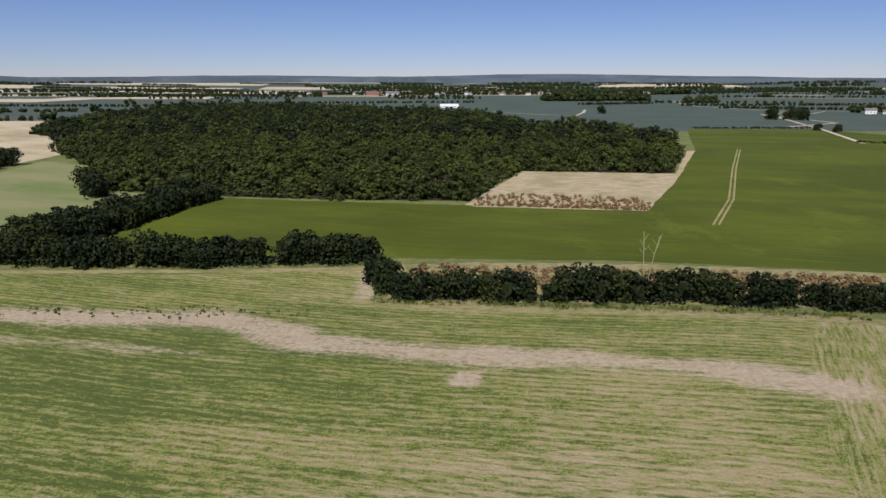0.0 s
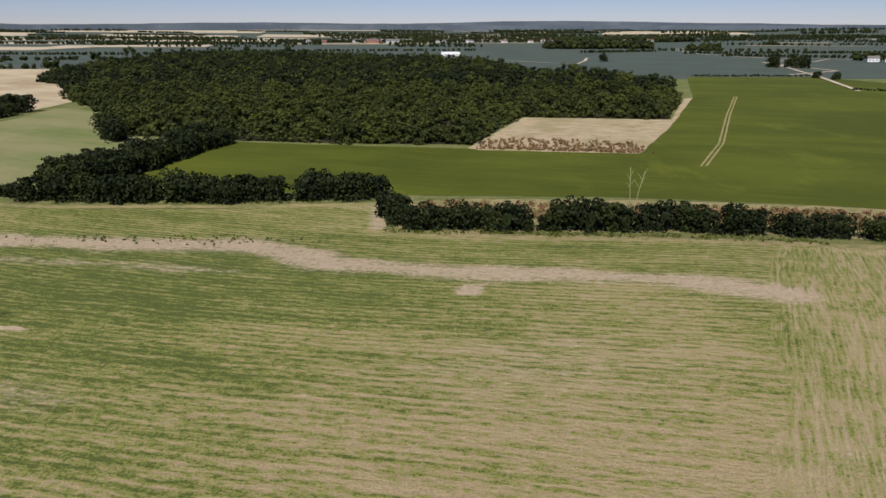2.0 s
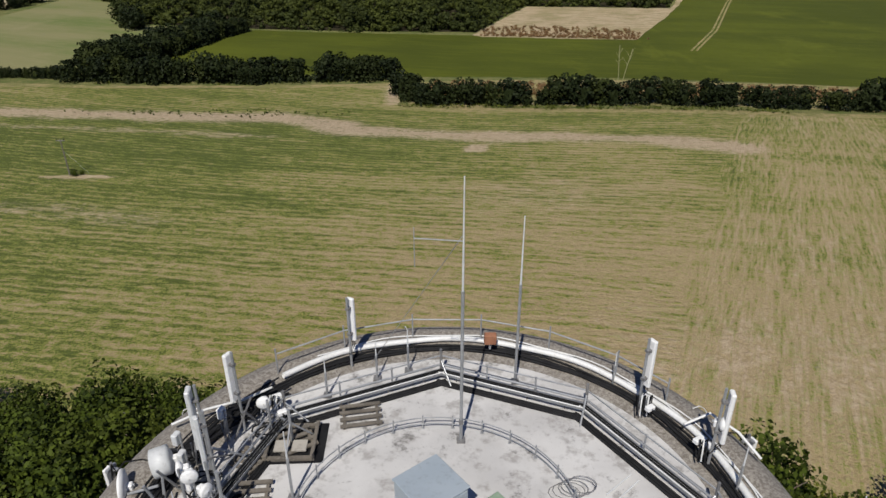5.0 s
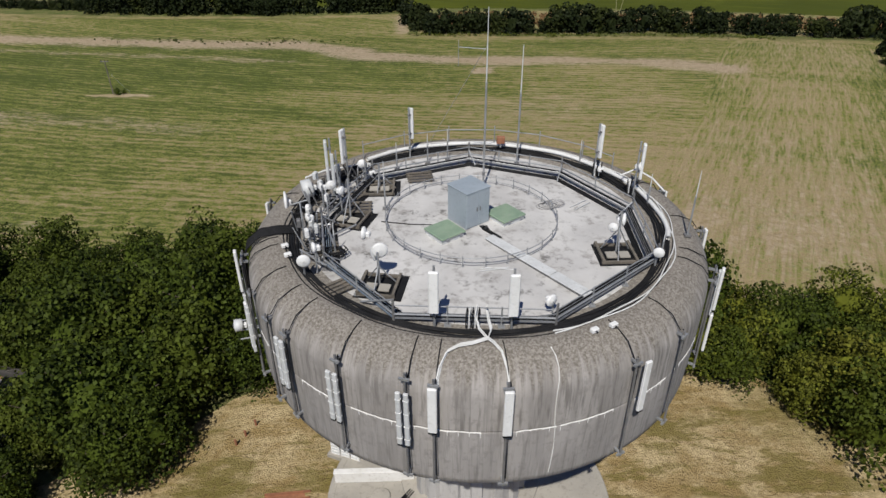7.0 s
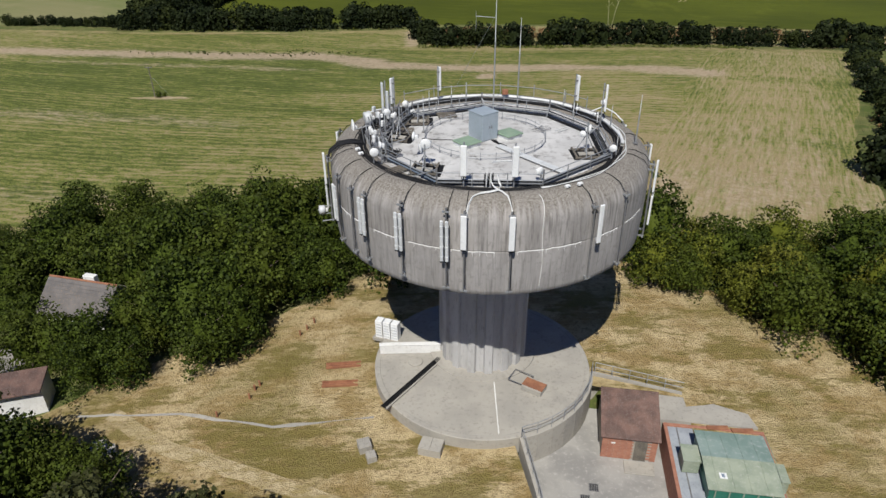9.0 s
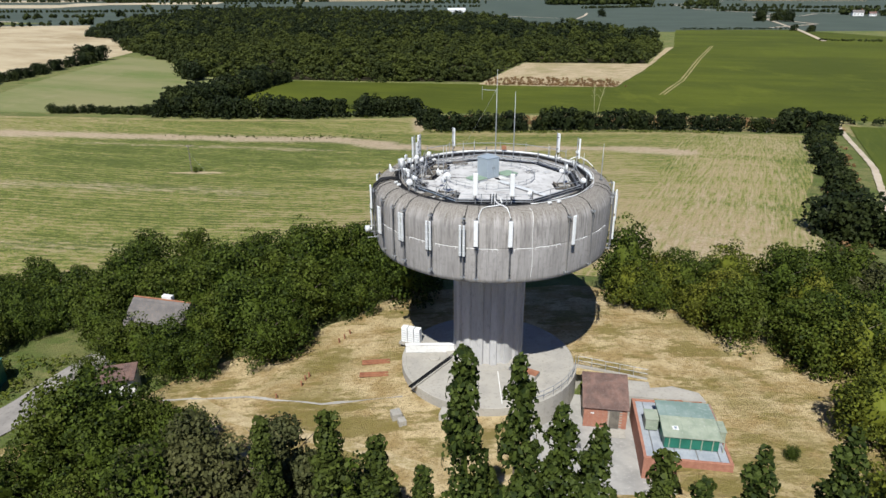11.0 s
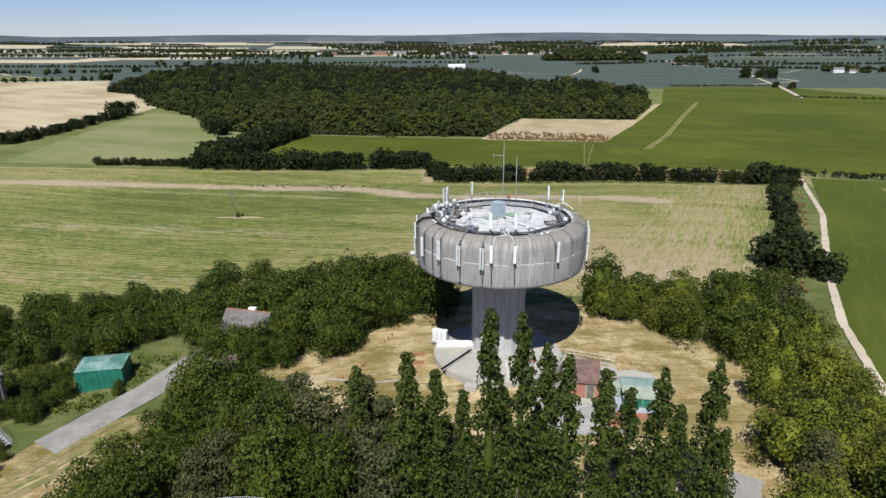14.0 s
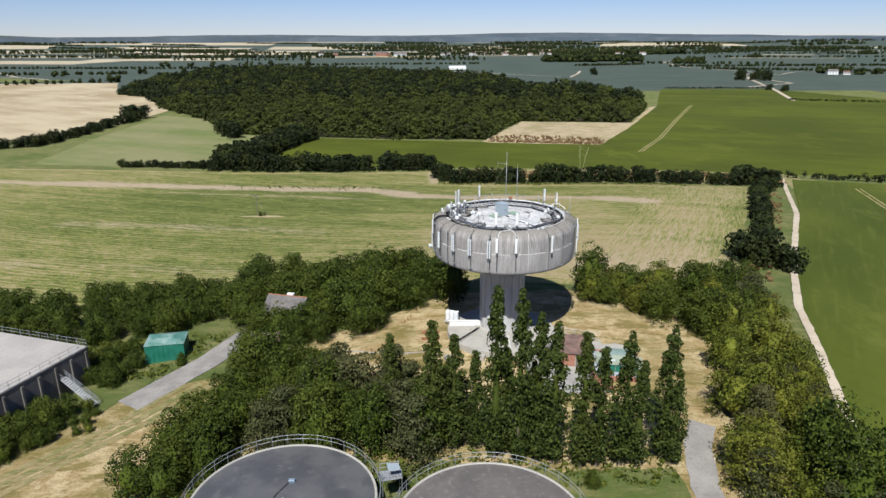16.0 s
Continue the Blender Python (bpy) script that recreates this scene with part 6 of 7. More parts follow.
    # round tanks at the south
    for (x, y), r, mat, label in (((-30.0, -70.4), 10.0, TANK_TOP, "round water tank with a dark domed roof and rails"), ((-8.1, -73.8), 9.9, TANK_TOP_B, "round water tank with a brown-grey roof and rails")):
        tk = thing("round_tank", (x, y, land(x, y) - 0.5), label, "tank", "round tanks")
        top = 0.45 - (land(x, y) - 0.5)
        bm = bmesh.new()
        lathe(bm, [(r, -0.3), (r, top), (r - 0.06, top + 0.06), (r - 0.26, top + 0.06), (r - 0.29, top - 0.06)], 96)
        part("wall", bm, CONCRETE, tk, "concrete wall with a rim", True)
        bm = bmesh.new()
        rings = lathe(bm, [(r - 0.25, top - 0.06), (r * 0.6, top + 0.16), (r * 0.3, top + 0.26), (0.3, top + 0.3)], 96)
        bm.faces.new(rings[-1])
        part("roof", bm, mat, tk, "", True)
        for zz in (0.55, 1.1):
            part("rail", tube(bmesh.new(), [((r + 0.35) * math.cos(k * math.tau / 96), (r + 0.35) * math.sin(k * math.tau / 96), top + zz) for k in range(96)], 0.032, 6, True), STEEL, tk)
        for k in range(36):
            a = k * math.tau / 36
            part("rail_post", rod(bmesh.new(), ((r + 0.35) * math.cos(a), (r + 0.35) * math.sin(a), top - 0.3), ((r + 0.35) * math.cos(a), (r + 0.35) * math.sin(a), top + 1.1), 0.03, seg=6), STEEL, tk)
        part("roof_seam", tube(bmesh.new(), [(r * 0.9 * k / 8 * math.cos(-0.9 + 0.02 * k), r * 0.9 * k / 8 * math.sin(-0.9 + 0.02 * k), top + 0.31 - 0.03 * k) for k in range(9)], 0.03, 5), LIGHT_GREY, tk)
        if mat is TANK_TOP:
            part("roof_box", box(bmesh.new(), (0.4, 2.6, top + 0.45), (0.7, 0.35, 0.35), None, 0.03), BLUE_STEEL, tk, "small blue box on the roof")
            part("hose", tube(bmesh.new(), [(0.1, 2.5, top + 0.3), (-0.8, 0.5, top + 0.34), (-1.6, -2.0, top + 0.3)], 0.05), CABLE, tk, "black hose on the roof")
    z = land(-18.5, -68)
    gt = thing("valve_platform", (-18.9, -65.9, z), "galvanised steel platform between the tanks", "platform", turn=15)
    top = 0.2 - z
    part("deck", box(bmesh.new(), (0, 0, top), (2.4, 1.8, 0.08)), STEEL, gt)
    for sx in (-1.1, 1.1):
        for sy in (-0.8, 0.8):
            part("leg", rod(bmesh.new(), (sx, sy, -0.2), (sx, sy, top + 1.1), 0.04), STEEL, gt)
    for s in (-0.8, 0.8):
        for zz in (0.55, 1.1):
            part("rail", rod(bmesh.new(), (-1.1, s, top + zz), (1.1, s, top + zz), 0.03), STEEL, gt)
    part("canopy", box(bmesh.new(), (-0.4, 0, top + 1.0), (1.4, 1.4, 0.06), Matrix.Rotation(radians(8), 4, "Y")), CABINET, gt)
    for k in range(7):
        part("grille_bar", rod(bmesh.new(), (-1.1 + 0.36 * k, -0.8, top + 0.06), (-1.1 + 0.36 * k, 0.8, top + 0.06), 0.02, seg=5), LIGHT_GREY, gt)

    # poles out on the land
    def pole(x, y, h, arms, label, name="power_pole"):
        ob = thing(name, (x, y, land(x, y)), label, "pole")
        part("post", rod(bmesh.new(), (0, 0, -0.2), (0, 0, h), 0.14, 0.10), TIMBER, ob)
        part("cross_arm", box(bmesh.new(), (0, 0, h - 0.3), (arms, 0.12, 0.14)), DARK_STEEL, ob)
        for k in range(3):
            part("insulator", rod(bmesh.new(), ((k - 1) * arms * 0.42, 0, h - 0.22), ((k - 1) * arms * 0.42, 0, h + 0.12), 0.09, 0.06), CABLE, ob)
        return ob
    p = pole(-73.4, 76.3, 7.2, 1.6, "wooden power pole standing in the field")
    part("stay", rod(bmesh.new(), (3.0, 1.2, 0.1), (0, 0, 5.0), 0.02), STEEL, p)
    tagged(sheet("pole_clearing", ragged([(-79, 75.4), (-74, 74.6), (-67, 74.9), (-64, 75.6), (-69, 76.3), (-73, 77.0), (-79, 76.2)], 1.2, 0.5, 3), PLOT, "bare ground round the power pole", 3, 0.1), category="clearing")
    pole(-27.2, -2.1, 13.0 - 7.2, 2.4, "wooden power pole with insulators above the trees")


water_tower()
tower_top()
compound()


# ---- trees and hedges ----
def leaf_mesh(name, clumps, leaf, material, rng, squash=0.8, tints=None, core=0.5, ruffle=0.5):
    """Many small leaf quads on the skins of clumps; clumps: array of x, y, z, radius, leaves."""
    centre, count = clumps[:, :3], clumps[:, 4].astype(int)
    idx = np.repeat(np.arange(len(clumps)), count)
    n = len(idx)
    u = rng.normal(size=(n, 3))
    u[:, 2] += 0.55
    u /= np.linalg.norm(u, axis=1)[:, None]
    rad = clumps[idx, 3] * rng.uniform(0.80, 1.06, n)
    pos = centre[idx] + u * rad[:, None] * np.array((1, 1, squash))
    normal = u + rng.normal(size=(n, 3)) * ruffle
    normal /= np.linalg.norm(normal, axis=1)[:, None]
    side = np.cross(normal, rng.normal(size=(n, 3)))
    side /= np.linalg.norm(side, axis=1)[:, None] + 1e-9
    up = np.cross(normal, side)
    s = (leaf * rng.uniform(0.55, 1.2, n))[:, None]
    quad = np.stack([pos - side * s * 0.5, pos - up * s * 0.38 + normal * s * 0.08, pos + side * s * 0.5, pos + up * s * 0.38 + normal * s * 0.08], 1)
    verts, loops = quad.reshape(-1, 3), np.arange(n * 4)
    tint = None if tints is None else np.repeat(tints[idx], 4)
    total = [4] * n
    if core:
        ico = bmesh.new()
        bmesh.ops.create_icosphere(ico, subdivisions=1, radius=1.0)
        iv = np.array([v.co[:] for v in ico.verts])
        fv = np.array([[v.index for v in f.verts] for f in ico.faces])
        ico.free()
        big = clumps[:, 3] * core
        cv = (centre[:, None] + iv[None] * big[:, None, None] * np.array((1, 1, squash)) * rng.uniform(0.8, 1.15, (len(clumps), len(iv), 1))).reshape(-1, 3)
        cf = (fv[None] + (np.arange(len(clumps)) * len(iv))[:, None, None] + len(verts)).reshape(-1)
        verts, loops = np.concatenate([verts, cv]), np.concatenate([loops, cf])
        total = total + [3] * (len(clumps) * len(fv))
        if tint is not None:
            tint = np.concatenate([tint, np.repeat(tints, len(iv))])
    me = bpy.data.meshes.new(name)
    me.vertices.add(len(verts))
    me.vertices.foreach_set("co", verts.astype(np.float32).ravel())
    me.loops.add(len(loops))
    me.loops.foreach_set("vertex_index", loops.astype(np.int32))
    me.polygons.add(len(total))
    starts = np.concatenate([[0], np.cumsum(total)[:-1]])
    me.polygons.foreach_set("loop_start", starts.astype(np.int32))
    if tint is not None:
        me.attributes.new("tint", "FLOAT", "POINT").data.foreach_set("value", tint.astype(np.float32))
    me.update(calc_edges=True)
    me.validate()
    me.materials.append(material)
    return me


def trunk_mesh(h, r, limbs, rng, spread):
    bm = bmesh.new()
    pts = [Vector((0, 0, -0.4)), Vector((rng.uniform(-0.1, 0.1), rng.uniform(-0.1, 0.1), h * 0.35)), Vector((rng.uniform(-0.25, 0.25), rng.uniform(-0.25, 0.25), h * 0.8))]
    for (a, b), (p, q) in zip(zip(pts, pts[1:]), ((r, r * 0.75), (r * 0.75, r * 0.25))):
        rod(bm, a, b, p, q, 8)
    for k in range(limbs):
        a = k * 2.4
        z = h * (0.25 + 0.4 * k / limbs)
        rod(bm, (0, 0, z), (spread * 0.7 * math.cos(a), spread * 0.7 * math.sin(a), z + h * 0.22), r * 0.4, r * 0.12, 6)
    return mesh_of("trunk", bm, BARK)


def crown_clumps(h, w, low, n, leaves, size, rng, shape="round"):
    out = []
    for k in range(n):
        t = rng.uniform(0, 1)
        a = rng.uniform(0, math.tau)
        if shape == "column":
            z = low + (h - low) * t
            r = w * (0.30 + 0.70 * min(1, t * 5)) * (1 - max(0, t - 0.45) / 0.55 * 0.85) * rng.uniform(0.35, 1.0)
            s = size * (1.0 - 0.45 * t)
        elif shape == "pine":
            z = low + (h - low) * (t * 0.95)
            r = w * (1.0 - 0.75 * t) * rng.uniform(0.25, 1.0)
            s = size
        else:
            z0 = rng.uniform(-1, 1)
            q = rng.uniform(0.62, 1.06)
            z = low + (h - low) * (0.5 + 0.5 * z0 * q)
            r = w * math.sqrt(max(0.02, 1 - z0 * z0)) * q
            if z0 < 0:
                r = w * q * rng.uniform(0.7, 1.0)
            s = size * rng.uniform(0.7, 1.25)
        out.append((r * math.cos(a), r * math.sin(a), z - s * 0.4, s, leaves))
    return np.array(out)


def tree_kind(name, label, category, h, w, low, n, leaves, size, leaf, mat, seed, shape="round", squash=0.8, trunk_r=0.18, limbs=5):
    rng = np.random.default_rng(seed)
    ob = thing(name, (0, 0, -500), label, category)
    tr = new("trunk", trunk_mesh(h, trunk_r, limbs, random.Random(seed), w))
    tr.parent = ob
    cl = crown_clumps(h, w, low, n, leaves, size, rng, shape)
    cr = new("crown", leaf_mesh("crown", cl, leaf, mat, rng, squash, None, 0))
    cr.parent = ob
    bm = bmesh.new()
    bmesh.ops.create_icosphere(bm, subdivisions=2, radius=1.0)
    for v in bm.verts:
        v.co *= random.Random(v.index * 7 + seed).uniform(0.75, 1.1)
        up = 0.5 + 0.5 * v.co.z
        lean = 0.58 if shape == "round" else 0.42 * (1 - 0.8 * up)
        v.co = Vector((v.co.x * w * lean, v.co.y * w * lean, low + (h - low) * (0.05 + 0.75 * up)))
    part("inner_crown", bm, mat, ob, "dense dark inner crown")
    return ob


def plant(kind, x, y, scale, rng, group, label="", z=None, stretch=1.0):
    ob = copy_thing(kind, Matrix.Translation((x, y, land(x, y) if z is None else z)) @ Matrix.Rotation(rng.uniform(0, math.tau), 4, "Z"))
    ob.scale = (scale, scale, scale * stretch)
    tagged(ob, label, group=group)
    return ob


def remove_kind(*kinds):
    for k in kinds:
        for o in (*k.children_recursive, k):
            bpy.data.objects.remove(o)


def scatter(poly, gap, rng, jitter=0.45):
    xs, ys = [p[0] for p in poly], [p[1] for p in poly]
    row, y = 0, min(ys)
    while y < max(ys):
        x = min(xs) + (gap / 2 if row % 2 else 0)
        while x < max(xs):
            px, py = x + rng.uniform(-jitter, jitter) * gap, y + rng.uniform(-jitter, jitter) * gap
            if inside(poly, px, py):
                yield px, py
            x += gap
        y += gap * 0.87
        row += 1


def near_trees():
    rng = random.Random(12)
    bushy = [tree_kind("broadleaf_tree", "dense green broadleaf tree with a rounded crown", "tree", 7.4, 2.9, 0.3, 66, 58, 1.08, 0.33, LEAF, s) for s in (1, 2, 3, 4)]
    olive = [tree_kind("broadleaf_tree", "olive-green broadleaf tree with a loose rounded crown", "tree", 7.4, 2.9, 0.3, 66, 58, 1.08, 0.33, LEAF_OLIVE, s) for s in (5, 6)]
    poplars = [tree_kind("poplar", "tall narrow columnar poplar with dense leaves", "tree", 17.0, 1.75, 1.4, 130, 42, 0.78, 0.36, LEAF_POPLAR, s, "column", 1.1, 0.22, 0) for s in (11, 12)]
    pines = [tree_kind("pine", "dark grey-green pine with layered boughs", "tree", 10.5, 4.3, 0.6, 84, 50, 1.35, 0.40, LEAF_PINE, s, "pine", 0.30, 0.2, 6) for s in (21, 22)]
    west = [(-11.5, -13), (-20, -18), (-23.5, -23), (-26.5, -29), (-34, -30.5), (-38, -25), (-47, -21), (-52, -14), (-58, -19), (-68, -21), (-100, -24), (-105, -6), (-62, 1), (-36, 3), (-18, 0), (-10, -5)]
    for x, y in scatter(west, 4.4, rng):
        if math.hypot((x + 41.3) / 5.6, (y + 20.0) / 6.0) < 1 or math.hypot(x + 42, y + 30) < 5.5:
            continue
        s = rng.uniform(0.68, 1.22) * (1.12 if x > -34 else 0.78 if x < -60 else 0.92)
        plant(rng.choice(bushy), x, y, s, rng, "trees west of the tower")
    east = [(11.5, -8), (12.5, -15), (20, -21.5), (26, -26), (32.5, -30.5), (29.5, -40), (25.4, -50), (22.6, -62), (21, -86), (34, -82), (38.5, -52), (41, -34), (46, -15), (50, -3), (44, -8), (30, -11), (20, -10)]
    for x, y in scatter(east, 4.3, rng):
        s = rng.uniform(0.58, 1.12)
        k = rng.choice(olive if rng.random() < (0.85 if y < -31 else 0.2) else bushy)
        if rng.random() < 0.14:
            k, s = rng.choice(pines), s * 0.75
        plant(k, x, y, s, rng, "trees east of the tower")
    for x, y, s in ((15, -12, 1.15), (32, -62, 1.3), (33.5, -67, 1.35), (31, -70, 1.2)):
        plant(bushy[1], x, y, s, rng, "trees east of the tower", stretch=1.15)
    # south belt: pines in the middle, broadleaf to the west
    for x, y in scatter([(-38, -50), (-28, -44.5), (-15, -48), (-8, -53), (-9, -59), (-16, -60), (-26, -57.5), (-38, -59)], 4.2, rng):
        if rng.random() < 0.75:
            plant(rng.choice(pines), x, y, rng.uniform(0.72, 1.0), rng, "trees south of the tower")
        else:
            plant(rng.choice(bushy), x, y, rng.uniform(0.9, 1.25), rng, "trees south of the tower", stretch=1.2)
    for x, y in scatter([(-49, -68), (-51, -60), (-45, -48), (-45, -43), (-40, -40.5), (-29, -41), (-27, -46), (-38, -50), (-42, -60)], 4.0, rng):
        plant(rng.choice(bushy), x, y, rng.uniform(0.75, 1.05), rng, "trees south of the tower")
    for x, y, top in ((-6.7, -59.0, 20.0), (-3.9, -59.6, 20.0), (-5.4, -58.2, 12.0), (-1.6, -59.4, 17.0), (0.2, -60.0, 16.2), (3.5, -60.8, 15.2), (5.6, -60.6, 13.3), (8.6, -60.4, 15.0), (10.3, -60.6, 11.5), (13.9, -59.2, 15.2), (14.8, -60.2, 9.0), (-14.2, -57.5, 15.2), (-11.6, -57.0, 13.2), (-19.8, -52.3, 11.0), (-1.9, -57.6, 10.0), (-9.0, -57.0, 11.0)):
        g = land(x, y)
        s = (top - g) / 17.0
        plant(rng.choice(poplars), x, y, max(0.8, min(1.0, s)), rng, "row of poplars", stretch=s / max(0.8, min(1.0, s)))
    # scrub by the reservoir
    for x, y in scatter([(-72, -30), (-63, -31), (-61, -36), (-65, -40), (-71, -36)], 2.9, rng):
        plant(rng.choice(bushy), x, y, rng.uniform(0.30, 0.5), rng, "scrub by the reservoir", "dense low green scrub bush")
    for x, y in scatter([(-100, -30), (-72, -26), (-66, -23), (-66, -29), (-72, -31), (-100, -34)], 3.2, rng):
        plant(rng.choice(bushy + olive), x, y, rng.uniform(0.28, 0.5), rng, "scrub by the reservoir", "dense low green scrub bush")
    for x, y in scatter([(-66, -43), (-61, -46), (-64, -52), (-71, -52)], 2.4, rng):
        plant(rng.choice(bushy + olive), x, y, rng.uniform(0.18, 0.3), rng, "scrub by the reservoir", "dense low green scrub bush")
    for x, y in scatter([(-72, -43), (-66, -45), (-68, -56), (-78, -62), (-80, -52)], 3.3, rng):
        plant(rng.choice(bushy), x, y, rng.uniform(0.35, 0.62), rng, "scrub by the reservoir", "dense low green scrub bush")
    for x, y, s in ((-44.8, -23.8, 0.80), (-41.6, -24.2, 0.84), (-38.6, -24.2, 0.84), (-37.4, -27.4, 0.7), (-46.5, -27.0, 0.5), (-39.5, -38.6, 1.2), (-41.8, -39.2, 1.15), (-37.4, -39.4, 1.15), (-35.4, -38.2, 0.8), (-33.0, -39.4, 0.75), (-43.6, -38.0, 0.8), (-30.6, -39.8, 0.7), (-46.2, -20.4, 0.75), (-36.6, -20.5, 0.75), (-56.3, -31.6, 0.24), (-57.0, -29.9, 0.22), (-3.5, -63.4, 0.28), (4.5, -64.0, 0.33), (22, -42, 0.2), (-64.5, -30.5, 0.3), (-72.3, 76.0, 0.22), (-71.2, 76.6, 0.14)):
        plant(rng.choice(bushy), x, y, s, rng, "small bushes", "small green bush in the grass")
    remove_kind(*bushy, *olive, *poplars, *pines)


def hedges():
    rng = random.Random(31)
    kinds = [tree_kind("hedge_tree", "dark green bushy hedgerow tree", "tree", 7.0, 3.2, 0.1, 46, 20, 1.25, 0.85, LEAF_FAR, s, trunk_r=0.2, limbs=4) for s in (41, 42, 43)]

    def along(line, gap, lo, hi, group, wide=1.0):
        run = 0.0
        for (ax, ay), (bx, by) in zip(line, line[1:]):
            size = math.hypot(bx - ax, by - ay)
            while run < size:
                x, y = ax + (bx - ax) * run / size + rng.uniform(-wide, wide), ay + (by - ay) * run / size + rng.uniform(-wide, wide)
                plant(rng.choice(kinds), x, y, rng.uniform(lo, hi), rng, group)
                run += gap * rng.uniform(0.75, 1.25)
            run -= size
    along([(-112, 159), (-82, 160), (-66, 160)], 3.6, 0.95, 1.3, "north hedge", 1.8)
    along([(-64, 160), (-45, 162)], 3.8, 0.95, 1.15, "north hedge")
    along([(-39, 164), (-20, 163)], 3.6, 1.05, 1.25, "north hedge")
    along([(-16, 147), (-10, 136)], 4.0, 0.9, 1.1, "north hedge")
    along([(-9, 134), (18, 130)], 3.8, 0.75, 1.0, "north hedge")
    along([(18, 129), (26, 128)], 3.5, 0.42, 0.55, "north hedge")
    along([(25, 130), (50, 125), (62, 121)], 3.8, 0.85, 1.1, "north hedge")
    along([(64, 121), (82, 117), (98, 114)], 4.2, 0.6, 0.85, "north hedge")
    along([(99, 116), (112, 114)], 4.0, 0.9, 1.2, "north hedge")
    along([(-158, 163), (-118, 162)], 2.4, 0.4, 0.6, "north hedge")
    along([(-112, 166), (-101, 192), (-95, 222), (-88, 247)], 3.6, 0.9, 1.25, "hedge up to the wood", 1.6)
    along([(-119, 172), (-109, 196), (-102, 226), (-96, 250)], 3.8, 0.9, 1.3, "hedge up to the wood", 2.0)
    along([(-262, 205), (-232, 219), (-229, 252), (-230, 309), (-226, 335)], 5.0, 0.65, 1.0, "west hedge", 2.0)
    along([(-330, 190), (-262, 205)], 5.0, 0.5, 0.8, "west hedge", 2.0)
    along([(103, 104), (92, 84), (80, 58), (69, 36), (58, 12)], 3.9, 0.55, 0.85, "east hedge", 1.6)
    for x, y, s in ((-236, 340, 1.7), (-229, 346, 1.5), (-240, 352, 1.4), (58, 11, 1.05), (61, 14, 1.15), (56, 16, 1.0), (64, 9, 0.9), (-139, 258, 1.5), (-146, 266, 1.6), (-134, 250, 1.3)):
        plant(rng.choice(kinds), x, y, s, rng, "single hedgerow trees")
    # scrub hanging about the far lanes
    for x, y, s in ((400, 765, 2.2), (380, 770, 1.9), (418, 775, 2.0), (390, 790, 2.2), (410, 755, 1.6), (215, 905, 1.6), (345, 580, 0.9), (338, 598, 1.0), (352, 590, 0.9)):
        plant(rng.choice(kinds), x, y, s, rng, "single trees far off")
    remove_kind(*kinds)


def dead_tree():
    ob = thing("dead_tree", (41, 126, land(41, 126)), "bare pale dying tree rising from the hedge", "tree")
    rng = random.Random(3)
    for x0, lean, top in ((-0.7, -0.5, 14.6), (0.8, 1.3, 13.6)):
        stem = part("stem", tube(bmesh.new(), [(x0, 0, -0.2), (x0 - lean * 0.3, 0, 5.0), (x0 + lean * 0.3, 0.1, 9.5), (x0 + lean, 0, top)], 0.085), DRY_WOOD, ob)
        for k in range(4):
            z = 9.8 + 0.9 * k
            side = 1 if k % 2 else -1
            p = Vector((x0 + lean * (0.3 + 0.7 * max(0, z - 9.5) / (top - 9.5)), 0, z))
            part("branch", rod(bmesh.new(), p, p + Vector((side * rng.uniform(0.8, 1.4), rng.uniform(-0.6, 0.6), rng.uniform(1.0, 2.0))), 0.06, 0.02, 6), DRY_WOOD, stem)


def stuff(name, clumps, tints, leaf, mat, seed, label, category, squash=0.8, core=0.55):
    me = leaf_mesh(name, np.array(clumps), leaf, mat, np.random.default_rng(seed), squash, np.array(tints), core, 0.25)
    return tagged(new(name, me), label, category, kind="stuff")


